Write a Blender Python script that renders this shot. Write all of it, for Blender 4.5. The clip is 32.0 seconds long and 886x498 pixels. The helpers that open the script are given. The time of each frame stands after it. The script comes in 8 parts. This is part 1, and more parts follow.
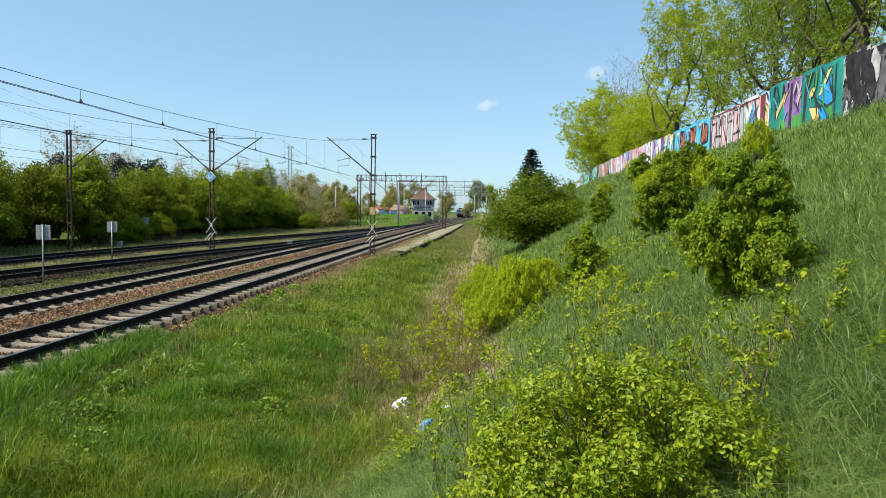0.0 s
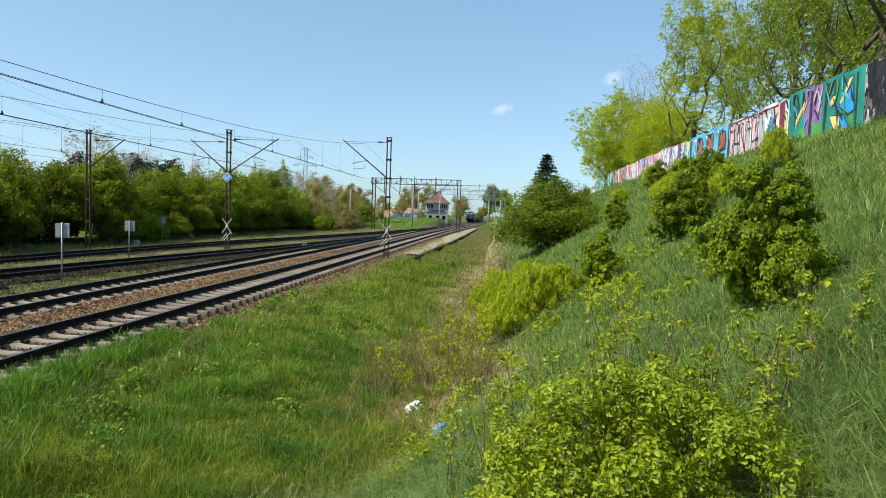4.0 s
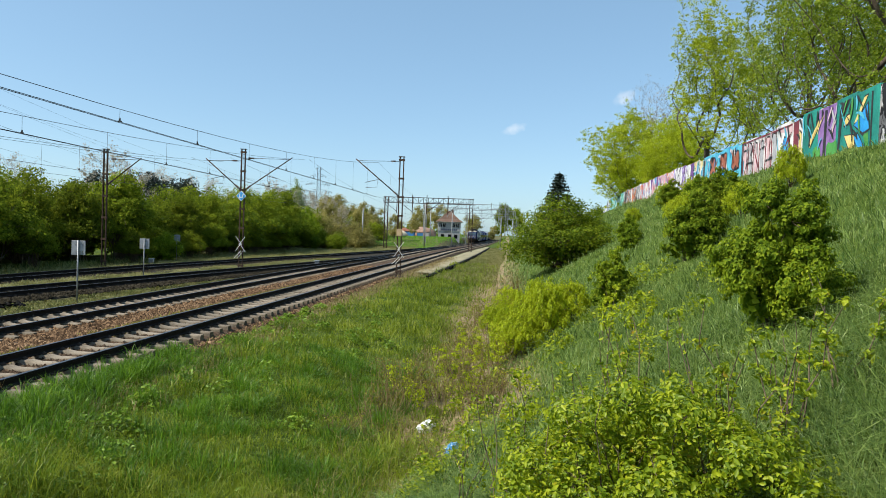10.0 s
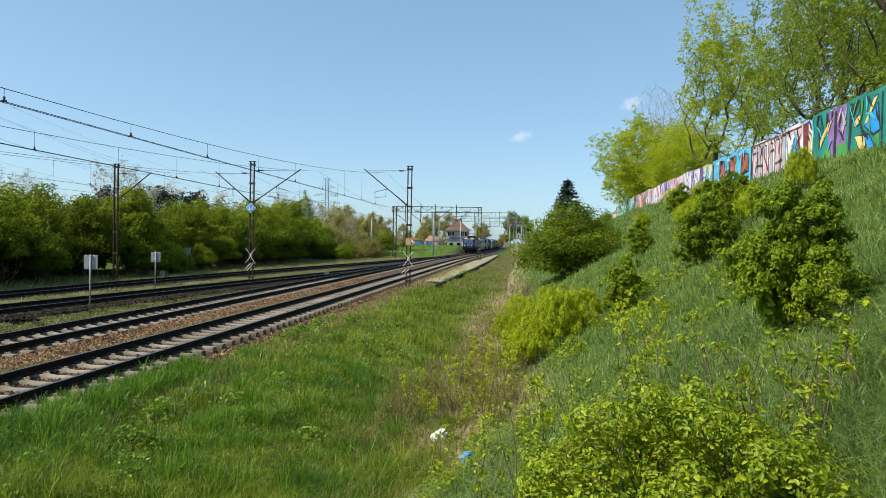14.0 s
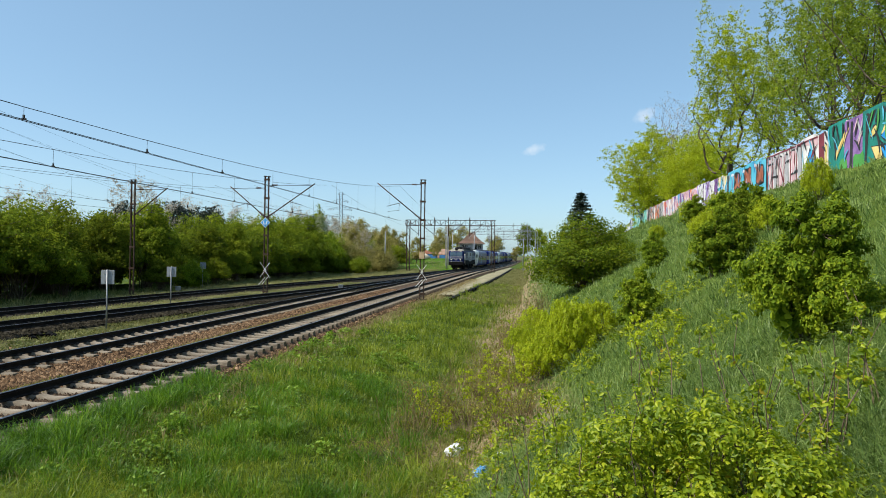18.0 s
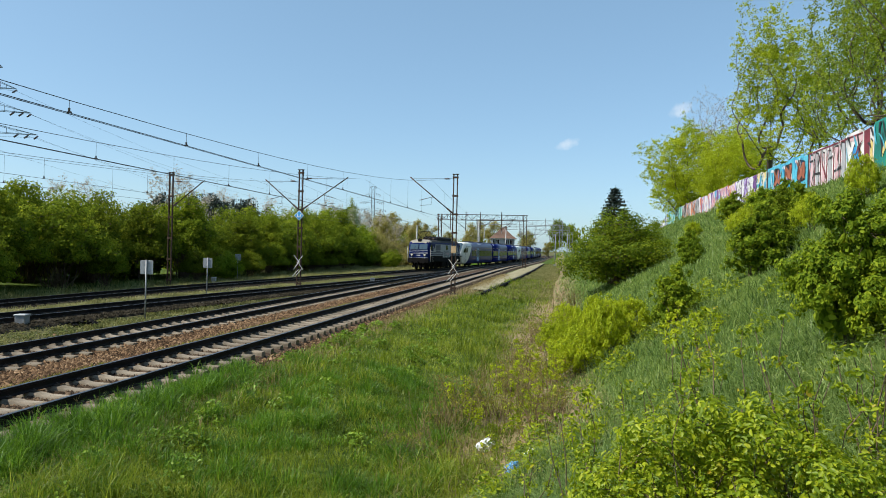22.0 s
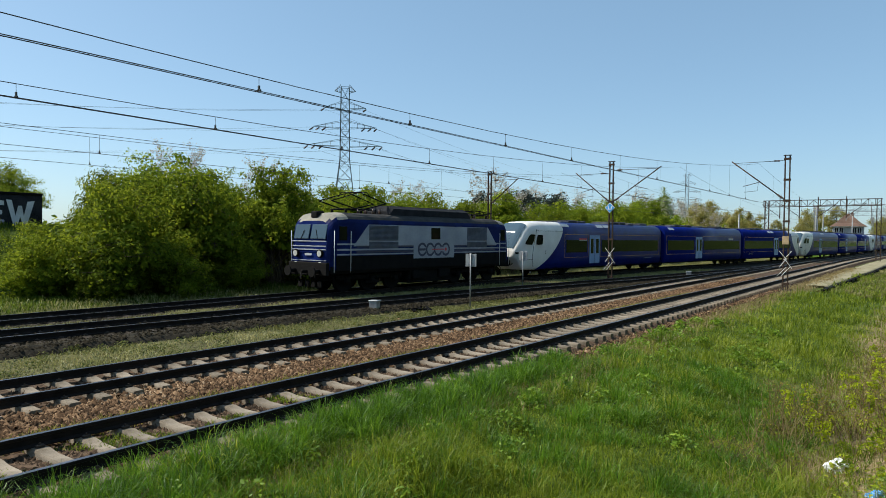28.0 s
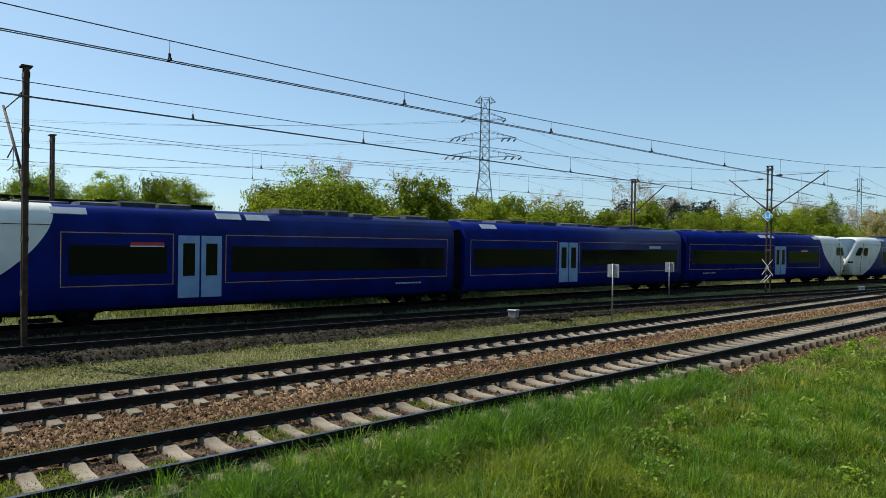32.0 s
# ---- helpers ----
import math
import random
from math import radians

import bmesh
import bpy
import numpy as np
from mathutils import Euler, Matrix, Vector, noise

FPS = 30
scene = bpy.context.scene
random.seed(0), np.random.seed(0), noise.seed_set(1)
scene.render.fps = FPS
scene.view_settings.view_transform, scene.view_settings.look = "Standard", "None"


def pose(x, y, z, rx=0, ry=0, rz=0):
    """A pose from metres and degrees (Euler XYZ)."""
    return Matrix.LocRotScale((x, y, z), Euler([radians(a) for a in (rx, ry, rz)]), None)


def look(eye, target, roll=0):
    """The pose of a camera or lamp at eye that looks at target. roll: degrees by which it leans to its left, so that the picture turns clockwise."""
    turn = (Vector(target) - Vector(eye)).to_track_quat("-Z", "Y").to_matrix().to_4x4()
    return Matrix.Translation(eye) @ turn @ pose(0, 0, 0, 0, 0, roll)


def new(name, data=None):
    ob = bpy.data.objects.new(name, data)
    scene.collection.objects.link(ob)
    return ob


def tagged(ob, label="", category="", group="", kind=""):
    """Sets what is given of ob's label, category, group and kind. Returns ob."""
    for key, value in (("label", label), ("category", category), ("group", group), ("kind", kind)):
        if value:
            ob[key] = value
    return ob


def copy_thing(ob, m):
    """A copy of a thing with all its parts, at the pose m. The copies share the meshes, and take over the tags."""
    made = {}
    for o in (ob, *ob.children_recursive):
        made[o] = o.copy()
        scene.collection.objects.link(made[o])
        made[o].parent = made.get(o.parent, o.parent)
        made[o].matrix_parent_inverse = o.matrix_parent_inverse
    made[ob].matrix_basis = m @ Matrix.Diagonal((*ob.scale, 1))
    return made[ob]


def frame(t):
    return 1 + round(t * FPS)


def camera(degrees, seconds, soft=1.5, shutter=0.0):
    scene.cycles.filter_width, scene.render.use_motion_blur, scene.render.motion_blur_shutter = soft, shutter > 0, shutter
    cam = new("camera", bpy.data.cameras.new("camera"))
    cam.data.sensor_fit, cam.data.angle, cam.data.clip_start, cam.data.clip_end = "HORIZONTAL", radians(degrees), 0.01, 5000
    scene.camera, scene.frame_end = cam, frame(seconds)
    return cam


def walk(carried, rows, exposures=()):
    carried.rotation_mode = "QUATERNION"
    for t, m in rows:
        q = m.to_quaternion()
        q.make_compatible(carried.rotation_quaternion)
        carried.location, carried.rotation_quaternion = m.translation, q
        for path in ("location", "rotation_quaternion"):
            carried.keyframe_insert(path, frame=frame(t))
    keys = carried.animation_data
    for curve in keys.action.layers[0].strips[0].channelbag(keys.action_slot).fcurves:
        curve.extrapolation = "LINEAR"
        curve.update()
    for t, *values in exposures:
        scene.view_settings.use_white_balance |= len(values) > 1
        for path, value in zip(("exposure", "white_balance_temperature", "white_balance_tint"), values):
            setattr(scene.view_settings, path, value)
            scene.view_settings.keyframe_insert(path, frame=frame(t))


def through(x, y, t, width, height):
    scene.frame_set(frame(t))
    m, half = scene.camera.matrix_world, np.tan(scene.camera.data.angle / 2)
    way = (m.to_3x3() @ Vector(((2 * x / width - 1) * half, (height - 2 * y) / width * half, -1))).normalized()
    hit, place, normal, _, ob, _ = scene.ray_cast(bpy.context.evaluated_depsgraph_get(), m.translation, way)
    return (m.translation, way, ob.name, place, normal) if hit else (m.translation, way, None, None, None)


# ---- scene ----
cam = camera(67.29, 32.0, 0.9)
PATH = [
    (0.0, 3.387, -3.266, -1.071, 0.004, 2.797),
    (0.5, 2.924, -3.444, -1.284, -0.007, 2.792),
    (1.0, 2.736, -3.222, -1.459, 0.001, 2.794),
    (1.5, 3.306, -3.249, -1.585, 0.004, 2.797),
    (2.0, 3.829, -3.278, -1.689, -0.004, 2.792),
    (2.5, 3.979, -3.261, -1.955, -0.033, 2.787),
    (3.0, 4.217, -3.255, -2.223, -0.037, 2.790),
    (3.5, 4.336, -3.007, -2.114, -0.037, 2.796),
    (5.5, 5.163, -2.912, -1.453, -0.027, 2.794),
    (6.0, 5.029, -2.588, -1.605, -0.033, 2.776),
    (6.5, 5.191, -2.488, -1.769, -0.027, 2.783),
    (7.0, 5.231, -2.098, -1.827, -0.037, 2.776),
    (7.5, 4.713, -1.921, -1.596, -0.038, 2.782),
    (8.0, 5.245, -2.023, -1.842, -0.038, 2.776),
    (8.5, 5.613, -1.524, -1.932, -0.029, 2.785),
    (9.0, 5.679, -1.322, -1.786, -0.023, 2.775),
    (9.5, 5.680, -1.234, -2.056, -0.056, 2.780),
    (10.0, 5.621, -1.379, -2.052, -0.039, 2.783),
    (10.5, 5.534, -1.443, -1.896, -0.059, 2.768),
    (11.0, 5.853, -1.154, -1.650, -0.042, 2.779),
    (11.5, 5.842, -0.855, -1.504, -0.054, 2.775),
    (12.0, 5.793, -0.688, -1.686, -0.057, 2.770),
    (12.5, 5.932, -0.368, -1.965, -0.047, 2.776),
    (13.0, 6.115, -0.490, -1.576, -0.062, 2.770),
    (13.5, 6.309, -0.282, -1.249, -0.066, 2.780),
    (14.0, 6.363, -0.646, -1.075, -0.077, 2.770),
    (14.5, 6.469, -0.320, -0.970, -0.078, 2.773),
    (16.5, 7.236, 0.115, -0.648, -0.058, 2.781),
    (17.0, 7.455, 0.411, -0.603, -0.072, 2.776),
    (17.5, 7.535, 0.262, -0.670, -0.062, 2.778),
    (18.0, 7.535, 0.477, -0.776, -0.063, 2.774),
    (18.5, 7.631, 0.456, -0.755, -0.075, 2.779),
    (19.0, 8.283, 0.097, -0.868, -0.072, 2.764),
    (19.5, 8.555, -0.399, -0.975, -0.082, 2.781),
    (20.0, 9.168, -0.175, -0.777, -0.099, 2.773),
    (20.5, 9.699, -0.023, -1.427, -0.092, 2.776),
    (21.0, 10.041, 0.071, -1.561, -0.105, 2.779),
    (21.5, 9.901, -0.081, -1.662, -0.110, 2.767),
    (22.0, 10.208, -0.059, -1.460, -0.112, 2.775),
    (22.5, 10.606, -0.043, -1.448, -0.121, 2.771),
    (23.0, 11.075, -0.076, -1.284, -0.119, 2.760),
    (23.5, 12.440, 0.104, -1.122, -0.137, 2.770),
    (24.0, 13.895, 0.368, -0.821, -0.135, 2.767),
    (24.5, 14.948, 0.336, -0.348, -0.132, 2.775),
    (26.5, 24.396, 0.307, -0.465, -0.196, 2.795),
    (27.0, 28.441, -0.001, -0.980, -0.231, 2.810),
    (27.5, 33.249, -0.609, -0.090, -0.245, 2.800),
    (28.0, 36.355, -1.162, -0.596, -0.257, 2.780),
    (28.5, 37.858, -1.479, -0.712, -0.289, 2.781),
    (29.0, 38.963, -0.667, -0.794, -0.286, 2.785),
    (29.5, 39.972, -0.712, -0.677, -0.358, 2.789),
    (30.0, 42.214, -0.582, -0.502, -0.391, 2.776),
    (30.5, 44.789, -0.914, -0.752, -0.387, 2.801),
    (31.0, 46.481, -0.769, -0.443, -0.291, 2.778),
    (31.5, 47.578, -0.715, -0.561, -0.299, 2.784),
    (32.0, 48.242, -0.498, -0.831, -0.297, 2.777),
]
walk(cam, [(t, pose(x, 0, z, 90 + pitch, roll, yaw)) for t, yaw, pitch, roll, x, z in PATH],
     exposures=[(0, 0.53), (6, 0.5), (11, 0.46), (17, 0.42), (24, 0.38), (28, 0.3), (32, 0.28)])

# ---- light ----
SUN_EL, SUN_AZ = radians(47), radians(244)   # azimuth clockwise from +y
world = bpy.data.worlds.new("sky")
scene.world = world
world.use_nodes = True
wn = world.node_tree.nodes
sky = wn.new("ShaderNodeTexSky")
sky.sky_type, sky.sun_disc = "NISHITA", False
sky.sun_elevation, sky.sun_rotation = SUN_EL, SUN_AZ
sky.air_density, sky.dust_density, sky.ozone_density = 0.8, 0.9, 3.0
wn["Background"].inputs["Strength"].default_value = 0.14
tint = wn.new("ShaderNodeMix")
tint.data_type, tint.blend_type = "RGBA", "MULTIPLY"
tint.inputs["Factor"].default_value = 1.0
tint.inputs["B"].default_value = (1.06, 1.16, 1.13, 1)
flat = wn.new("ShaderNodeGamma")
flat.inputs["Gamma"].default_value = 0.85
world.node_tree.links.new(sky.outputs["Color"], flat.inputs["Color"])
haze = wn.new("ShaderNodeMix")                # an even, thin haze over the whole sky
haze.data_type = "RGBA"
haze.inputs["Factor"].default_value = 0.25
haze.inputs["B"].default_value = (1.95, 3.2, 4.6, 1)
world.node_tree.links.new(flat.outputs["Color"], haze.inputs["A"])
world.node_tree.links.new(haze.outputs["Result"], tint.inputs["A"])


def wisp(colour, way, half_w, half_h, seed, strength):
    """A small wisp of cloud in the sky, in the direction way."""
    ln = world.node_tree.links
    w = Vector(way).normalized()
    e1 = w.cross(Vector((0, 0, 1))).normalized()
    e2 = e1.cross(w)
    co = wn.new("ShaderNodeTexCoord")
    sq = []
    for e, half in ((e1 * 0.94 + e2 * 0.34, half_w), (e2 * 0.94 - e1 * 0.34, half_h)):
        dot, off, pw = wn.new("ShaderNodeVectorMath"), wn.new("ShaderNodeMath"), wn.new("ShaderNodeMath")
        dot.operation, off.operation, pw.operation = "DOT_PRODUCT", "MULTIPLY_ADD", "POWER"
        dot.inputs[1].default_value = e
        ln.new(co.outputs["Generated"], dot.inputs[0])
        ln.new(dot.outputs["Value"], off.inputs[0])
        off.inputs[1].default_value, off.inputs[2].default_value = 1 / half, -w.dot(e) / half
        ab = wn.new("ShaderNodeMath")
        ab.operation = "ABSOLUTE"
        ln.new(off.outputs[0], ab.inputs[0])
        ln.new(ab.outputs[0], pw.inputs[0])
        pw.inputs[1].default_value = 2.0
        sq.append(pw.outputs[0])
    front, no, add, add2, mr = wn.new("ShaderNodeVectorMath"), wn.new("ShaderNodeTexNoise"), wn.new("ShaderNodeMath"), wn.new("ShaderNodeMath"), wn.new("ShaderNodeMapRange")
    front.operation = "DOT_PRODUCT"
    front.inputs[1].default_value = w
    ln.new(co.outputs["Generated"], front.inputs[0])
    ln.new(co.outputs["Generated"], no.inputs["Vector"])
    no.inputs["Scale"].default_value, no.inputs["Detail"].default_value = 70.0 + seed, 5
    ln.new(sq[0], add.inputs[0])
    ln.new(sq[1], add.inputs[1])
    add2.operation = "MULTIPLY_ADD"
    ln.new(no.outputs["Fac"], add2.inputs[0])
    add2.inputs[1].default_value = 1.8
    ln.new(add.outputs[0], add2.inputs[2])
    mr.inputs["From Min"].default_value, mr.inputs["From Max"].default_value = 1.75, 0.6
    mr.inputs["To Max"].default_value = strength
    ln.new(add2.outputs[0], mr.inputs["Value"])
    ahead, mul, mx = wn.new("ShaderNodeMath"), wn.new("ShaderNodeMath"), wn.new("ShaderNodeMix")
    ahead.operation, mul.operation = "GREATER_THAN", "MULTIPLY"
    ahead.inputs[1].default_value = 0.5
    ln.new(front.outputs["Value"], ahead.inputs[0])
    ln.new(ahead.outputs[0], mul.inputs[0])
    ln.new(mr.outputs["Result"], mul.inputs[1])
    mx.data_type = "RGBA"
    mx.inputs["B"].default_value = (5.6, 5.7, 5.8, 1)
    ln.new(mul.outputs[0], mx.inputs["Factor"])
    ln.new(colour, mx.inputs["A"])
    return mx.outputs["Result"]


cloudy = wisp(tint.outputs["Result"], (0.003, 0.9875, 0.157), 0.022, 0.009, 1, 0.4)
cloudy = wisp(cloudy, (0.1564, 0.967, 0.2011), 0.02, 0.011, 7, 0.45)
world.node_tree.links.new(cloudy, wn["Background"].inputs["Color"])
sun_dir = Vector((math.sin(SUN_AZ) * math.cos(SUN_EL), math.cos(SUN_AZ) * math.cos(SUN_EL), math.sin(SUN_EL)))
sun = new("sun", bpy.data.lights.new("sun", "SUN"))
sun.data.energy, sun.data.angle, sun.data.color = 5.0, radians(0.53), (1.0, 0.94, 0.82)
sun.matrix_world = look(sun_dir * 100, (0, 0, 0))


# ---- materials ----
def nodes_of(name):
    m = bpy.data.materials.new(name)
    m.use_nodes = True
    return m, m.node_tree.nodes, m.node_tree.links, m.node_tree.nodes["Principled BSDF"]


def ramp(n, stops, mode="LINEAR"):
    r = n.new("ShaderNodeValToRGB")
    r.color_ramp.interpolation = mode
    e = r.color_ramp.elements
    while len(e) < len(stops):
        e.new(0.5)
    for el, (p, c) in zip(e, stops):
        el.position, el.color = p, (*c, 1)
    return r


def surf(name, dark, light, scale=4.0, rough=0.7, metal=0.0, bump=0.15, fine=60.0, spread=0.0, grime=None, coat=0.0):
    """A worn surface: two scales of noise between two colours, with fine relief; spread varies it from object to object."""
    m, n, l, p = nodes_of(name)
    co = n.new("ShaderNodeTexCoord")
    big, small = n.new("ShaderNodeTexNoise"), n.new("ShaderNodeTexNoise")
    big.inputs["Scale"].default_value, big.inputs["Detail"].default_value = scale, 5
    small.inputs["Scale"].default_value, small.inputs["Detail"].default_value = fine, 3
    for t in (big, small):
        l.new(co.outputs["Object"], t.inputs["Vector"])
    mixf = n.new("ShaderNodeMath")
    mixf.operation = "MULTIPLY_ADD"
    l.new(small.outputs["Fac"], mixf.inputs[0])
    mixf.inputs[1].default_value = 0.45
    l.new(big.outputs["Fac"], mixf.inputs[2])
    stops = [(0.42, dark), (0.95, light)] if grime is None else [(0.4, grime), (0.56, dark), (0.95, light)]
    r = ramp(n, stops)
    l.new(mixf.outputs[0], r.inputs["Fac"])
    out = r.outputs["Color"]
    if spread:
        info, hsv = n.new("ShaderNodeObjectInfo"), n.new("ShaderNodeHueSaturation")
        mr = n.new("ShaderNodeMapRange")
        mr.inputs["To Min"].default_value, mr.inputs["To Max"].default_value = 1 - spread, 1 + spread
        l.new(info.outputs["Random"], mr.inputs["Value"])
        l.new(mr.outputs["Result"], hsv.inputs["Value"])
        l.new(out, hsv.inputs["Color"])
        out = hsv.outputs["Color"]
    l.new(out, p.inputs["Base Color"])
    p.inputs["Roughness"].default_value, p.inputs["Metallic"].default_value = rough, metal
    if rough > 0.7:
        p.inputs["Specular IOR Level"].default_value = 0.14
    if coat:
        p.inputs["Coat Weight"].default_value = coat
    if bump:
        b = n.new("ShaderNodeBump")
        b.inputs["Strength"].default_value = bump
        b.inputs["Distance"].default_value = 0.02
        l.new(mixf.outputs[0], b.inputs["Height"])
        l.new(b.outputs["Normal"], p.inputs["Normal"])
    return m


def leafy(name, stops, gloss=0.25, through=0.35, patch=0.6, patch_scale=0.35, rough=0.45, vary=0.0):
    """Leaves or blades: a colour for each island, drifting in patches, that lets some light through."""
    m, n, l, p = nodes_of(name)
    geo = n.new("ShaderNodeNewGeometry")
    co = n.new("ShaderNodeTexCoord")
    no = n.new("ShaderNodeTexNoise")
    no.inputs["Scale"].default_value = patch_scale
    no.inputs["Detail"].default_value = 4
    l.new(geo.outputs["Position"], no.inputs["Vector"])
    mx = n.new("ShaderNodeMix")
    mx.inputs["Factor"].default_value = patch
    l.new(geo.outputs["Random Per Island"], mx.inputs["A"])
    mr = n.new("ShaderNodeMapRange")
    mr.inputs["From Min"].default_value, mr.inputs["From Max"].default_value = 0.3, 0.7
    l.new(no.outputs["Fac"], mr.inputs["Value"])
    l.new(mr.outputs["Result"], mx.inputs["B"])
    r = ramp(n, stops)
    l.new(mx.outputs["Result"], r.inputs["Fac"])
    colour = r.outputs["Color"]
    if vary:
        info, vr, hv = n.new("ShaderNodeObjectInfo"), n.new("ShaderNodeMapRange"), n.new("ShaderNodeHueSaturation")
        vr.inputs["To Min"].default_value, vr.inputs["To Max"].default_value = 1 - vary, 1 + vary
        l.new(info.outputs["Random"], vr.inputs["Value"])
        l.new(vr.outputs["Result"], hv.inputs["Value"])
        l.new(colour, hv.inputs["Color"])
        colour = hv.outputs["Color"]
    l.new(colour, p.inputs["Base Color"])
    p.inputs["Roughness"].default_value = rough
    p.inputs["Specular IOR Level"].default_value = gloss
    tr, ms = n.new("ShaderNodeBsdfTranslucent"), n.new("ShaderNodeMixShader")
    hs = n.new("ShaderNodeHueSaturation")
    hs.inputs["Value"].default_value, hs.inputs["Hue"].default_value = 1.5, 0.49
    l.new(colour, hs.inputs["Color"])
    l.new(hs.outputs["Color"], tr.inputs["Color"])
    ms.inputs["Fac"].default_value = through
    l.new(p.outputs["BSDF"], ms.inputs[1])
    l.new(tr.outputs["BSDF"], ms.inputs[2])
    l.new(ms.outputs["Shader"], n["Material Output"].inputs["Surface"])
    return m


def glass_like(name, col, rough=0.08):
    m, n, l, p = nodes_of(name)
    p.inputs["Base Color"].default_value = (*col, 1)
    p.inputs["Roughness"].default_value = rough
    p.inputs["Specular IOR Level"].default_value = 0.14
    return m


M_RAIL = surf("rail_steel", (0.006, 0.0055, 0.006), (0.026, 0.019, 0.016), 3, 0.75, 0.0, 0.1)
M_RAILTOP = surf("rail_head", (0.05, 0.055, 0.07), (0.13, 0.14, 0.17), 2, 0.4, 0.8, 0.02)
M_CONC_SLEEPER = surf("sleeper_concrete", (0.14, 0.115, 0.086), (0.295, 0.25, 0.195), 3, 0.9, 0, 0.3, 50, 0.2, (0.08, 0.06, 0.04))
# Dark side-track sleepers, deepened further in colour for the train's shade.
M_WOOD_SLEEPER = surf("sleeper_dark", (0.012, 0.010, 0.008), (0.05, 0.041, 0.032), 4, 0.9, 0, 0.3, 40, 0.2)
M_IRON = surf("fastening_iron", (0.02, 0.015, 0.012), (0.06, 0.045, 0.035), 9, 0.7, 0.3)
M_BALLAST = surf("ballast", (0.03, 0.020, 0.013), (0.135, 0.088, 0.057), 9, 0.95, 0, 1.0, 34, 0, (0.02, 0.013, 0.009))
# Old dark ballast; its tone also carries the train's shadow on the side tracks.
M_BALLAST_OLD = surf("ballast_old", (0.014, 0.012, 0.009), (0.05, 0.044, 0.03), 5, 0.95, 0, 1.0, 30, 0, (0.03, 0.034, 0.014))
M_MAST = surf("mast_rust", (0.022, 0.016, 0.013), (0.095, 0.062, 0.045), 6, 0.8, 0.2, 0.15)
M_GREY_STEEL = surf("grey_steel", (0.16, 0.17, 0.18), (0.36, 0.37, 0.38), 3, 0.55, 0.4, 0.05)
M_PYLON = surf("pylon_steel", (0.08, 0.095, 0.105), (0.18, 0.2, 0.215), 0.4, 0.6, 0.4, 0.0)
M_WIRE = surf("wire", (0.02, 0.02, 0.022), (0.05, 0.048, 0.046), 1, 0.5, 0.5, 0.0)
M_INSUL = surf("insulator", (0.05, 0.025, 0.018), (0.09, 0.05, 0.035), 9, 0.3)
M_WHITE = surf("white_paint", (0.55, 0.55, 0.53), (0.8, 0.8, 0.79), 5, 0.5, 0, 0.05)
M_SIGN_BACK = surf("sign_grey", (0.2, 0.215, 0.23), (0.34, 0.36, 0.375), 5, 0.5, 0.3, 0.05)
M_SIGN_BLUE = surf("sign_blue", (0.03, 0.25, 0.58), (0.05, 0.34, 0.7), 5, 0.45, 0, 0.0)
M_CONCRETE = surf("concrete", (0.25, 0.24, 0.22), (0.5, 0.48, 0.45), 2, 0.9, 0, 0.3, 40, 0.08)
M_BARK = surf("bark", (0.035, 0.027, 0.02), (0.13, 0.1, 0.075), 6, 0.9, 0, 0.5)
M_TWIG = surf("twig", (0.06, 0.045, 0.03), (0.17, 0.13, 0.09), 8, 0.9, 0, 0.3)

M_GRASS = leafy("grass_flat", [(0.0, (0.034, 0.066, 0.007)), (0.35, (0.106, 0.158, 0.012)), (0.7, (0.212, 0.268, 0.022)), (0.92, (0.32, 0.345, 0.06)), (1.0, (0.42, 0.37, 0.14))], 0.3, 0.45, 0.55, 0.8)
M_GRASS_BANK = leafy("grass_bank", [(0.0, (0.024, 0.058, 0.010)), (0.4, (0.118, 0.195, 0.042)), (0.8, (0.245, 0.325, 0.088)), (1.0, (0.37, 0.41, 0.16))], 0.35, 0.40, 0.3, 0.6, 0.42)
M_DRY = leafy("dry_grass", [(0.0, (0.12, 0.085, 0.034)), (0.5, (0.26, 0.205, 0.09)), (1.0, (0.43, 0.36, 0.18))], 0.2, 0.25, 0.3, 0.8)
M_VERGE = leafy("verge_weeds", [(0.0, (0.085, 0.09, 0.028)), (0.5, (0.22, 0.225, 0.078)), (1.0, (0.40, 0.375, 0.18))], 0.15, 0.3, 0.6, 0.5)
M_LEAF_NEAR = leafy("leaves_fresh", [(0.0, (0.06, 0.12, 0.008)), (0.4, (0.185, 0.26, 0.011)), (0.88, (0.37, 0.42, 0.020)), (1.0, (0.42, 0.24, 0.035))], 0.3, 0.45, 0.2, 2.0)
M_LEAF_SHRUB = leafy("leaves_shrub", [(0.0, (0.050, 0.098, 0.008)), (0.5, (0.135, 0.205, 0.011)), (1.0, (0.33, 0.395, 0.024))], 0.10, 0.42, 0.3, 0.5, 0.6, 0.25)
M_LEAF_YELLOW = leafy("leaves_yellowgreen", [(0.0, (0.15, 0.20, 0.008)), (0.5, (0.31, 0.385, 0.014)), (1.0, (0.46, 0.50, 0.028))], 0.15, 0.45, 0.35, 0.4)
M_LEAF_DARK = leafy("leaves_hedge", [(0.0, (0.040, 0.068, 0.006)), (0.5, (0.125, 0.175, 0.012)), (1.0, (0.285, 0.325, 0.024))], 0.05, 0.42, 0.4, 0.25, 0.7, 0.28)
M_LEAF_TREE = leafy("leaves_tree", [(0.0, (0.07, 0.12, 0.008)), (0.5, (0.15, 0.22, 0.012)), (1.0, (0.28, 0.34, 0.02))], 0.3, 0.42, 0.35, 0.3)
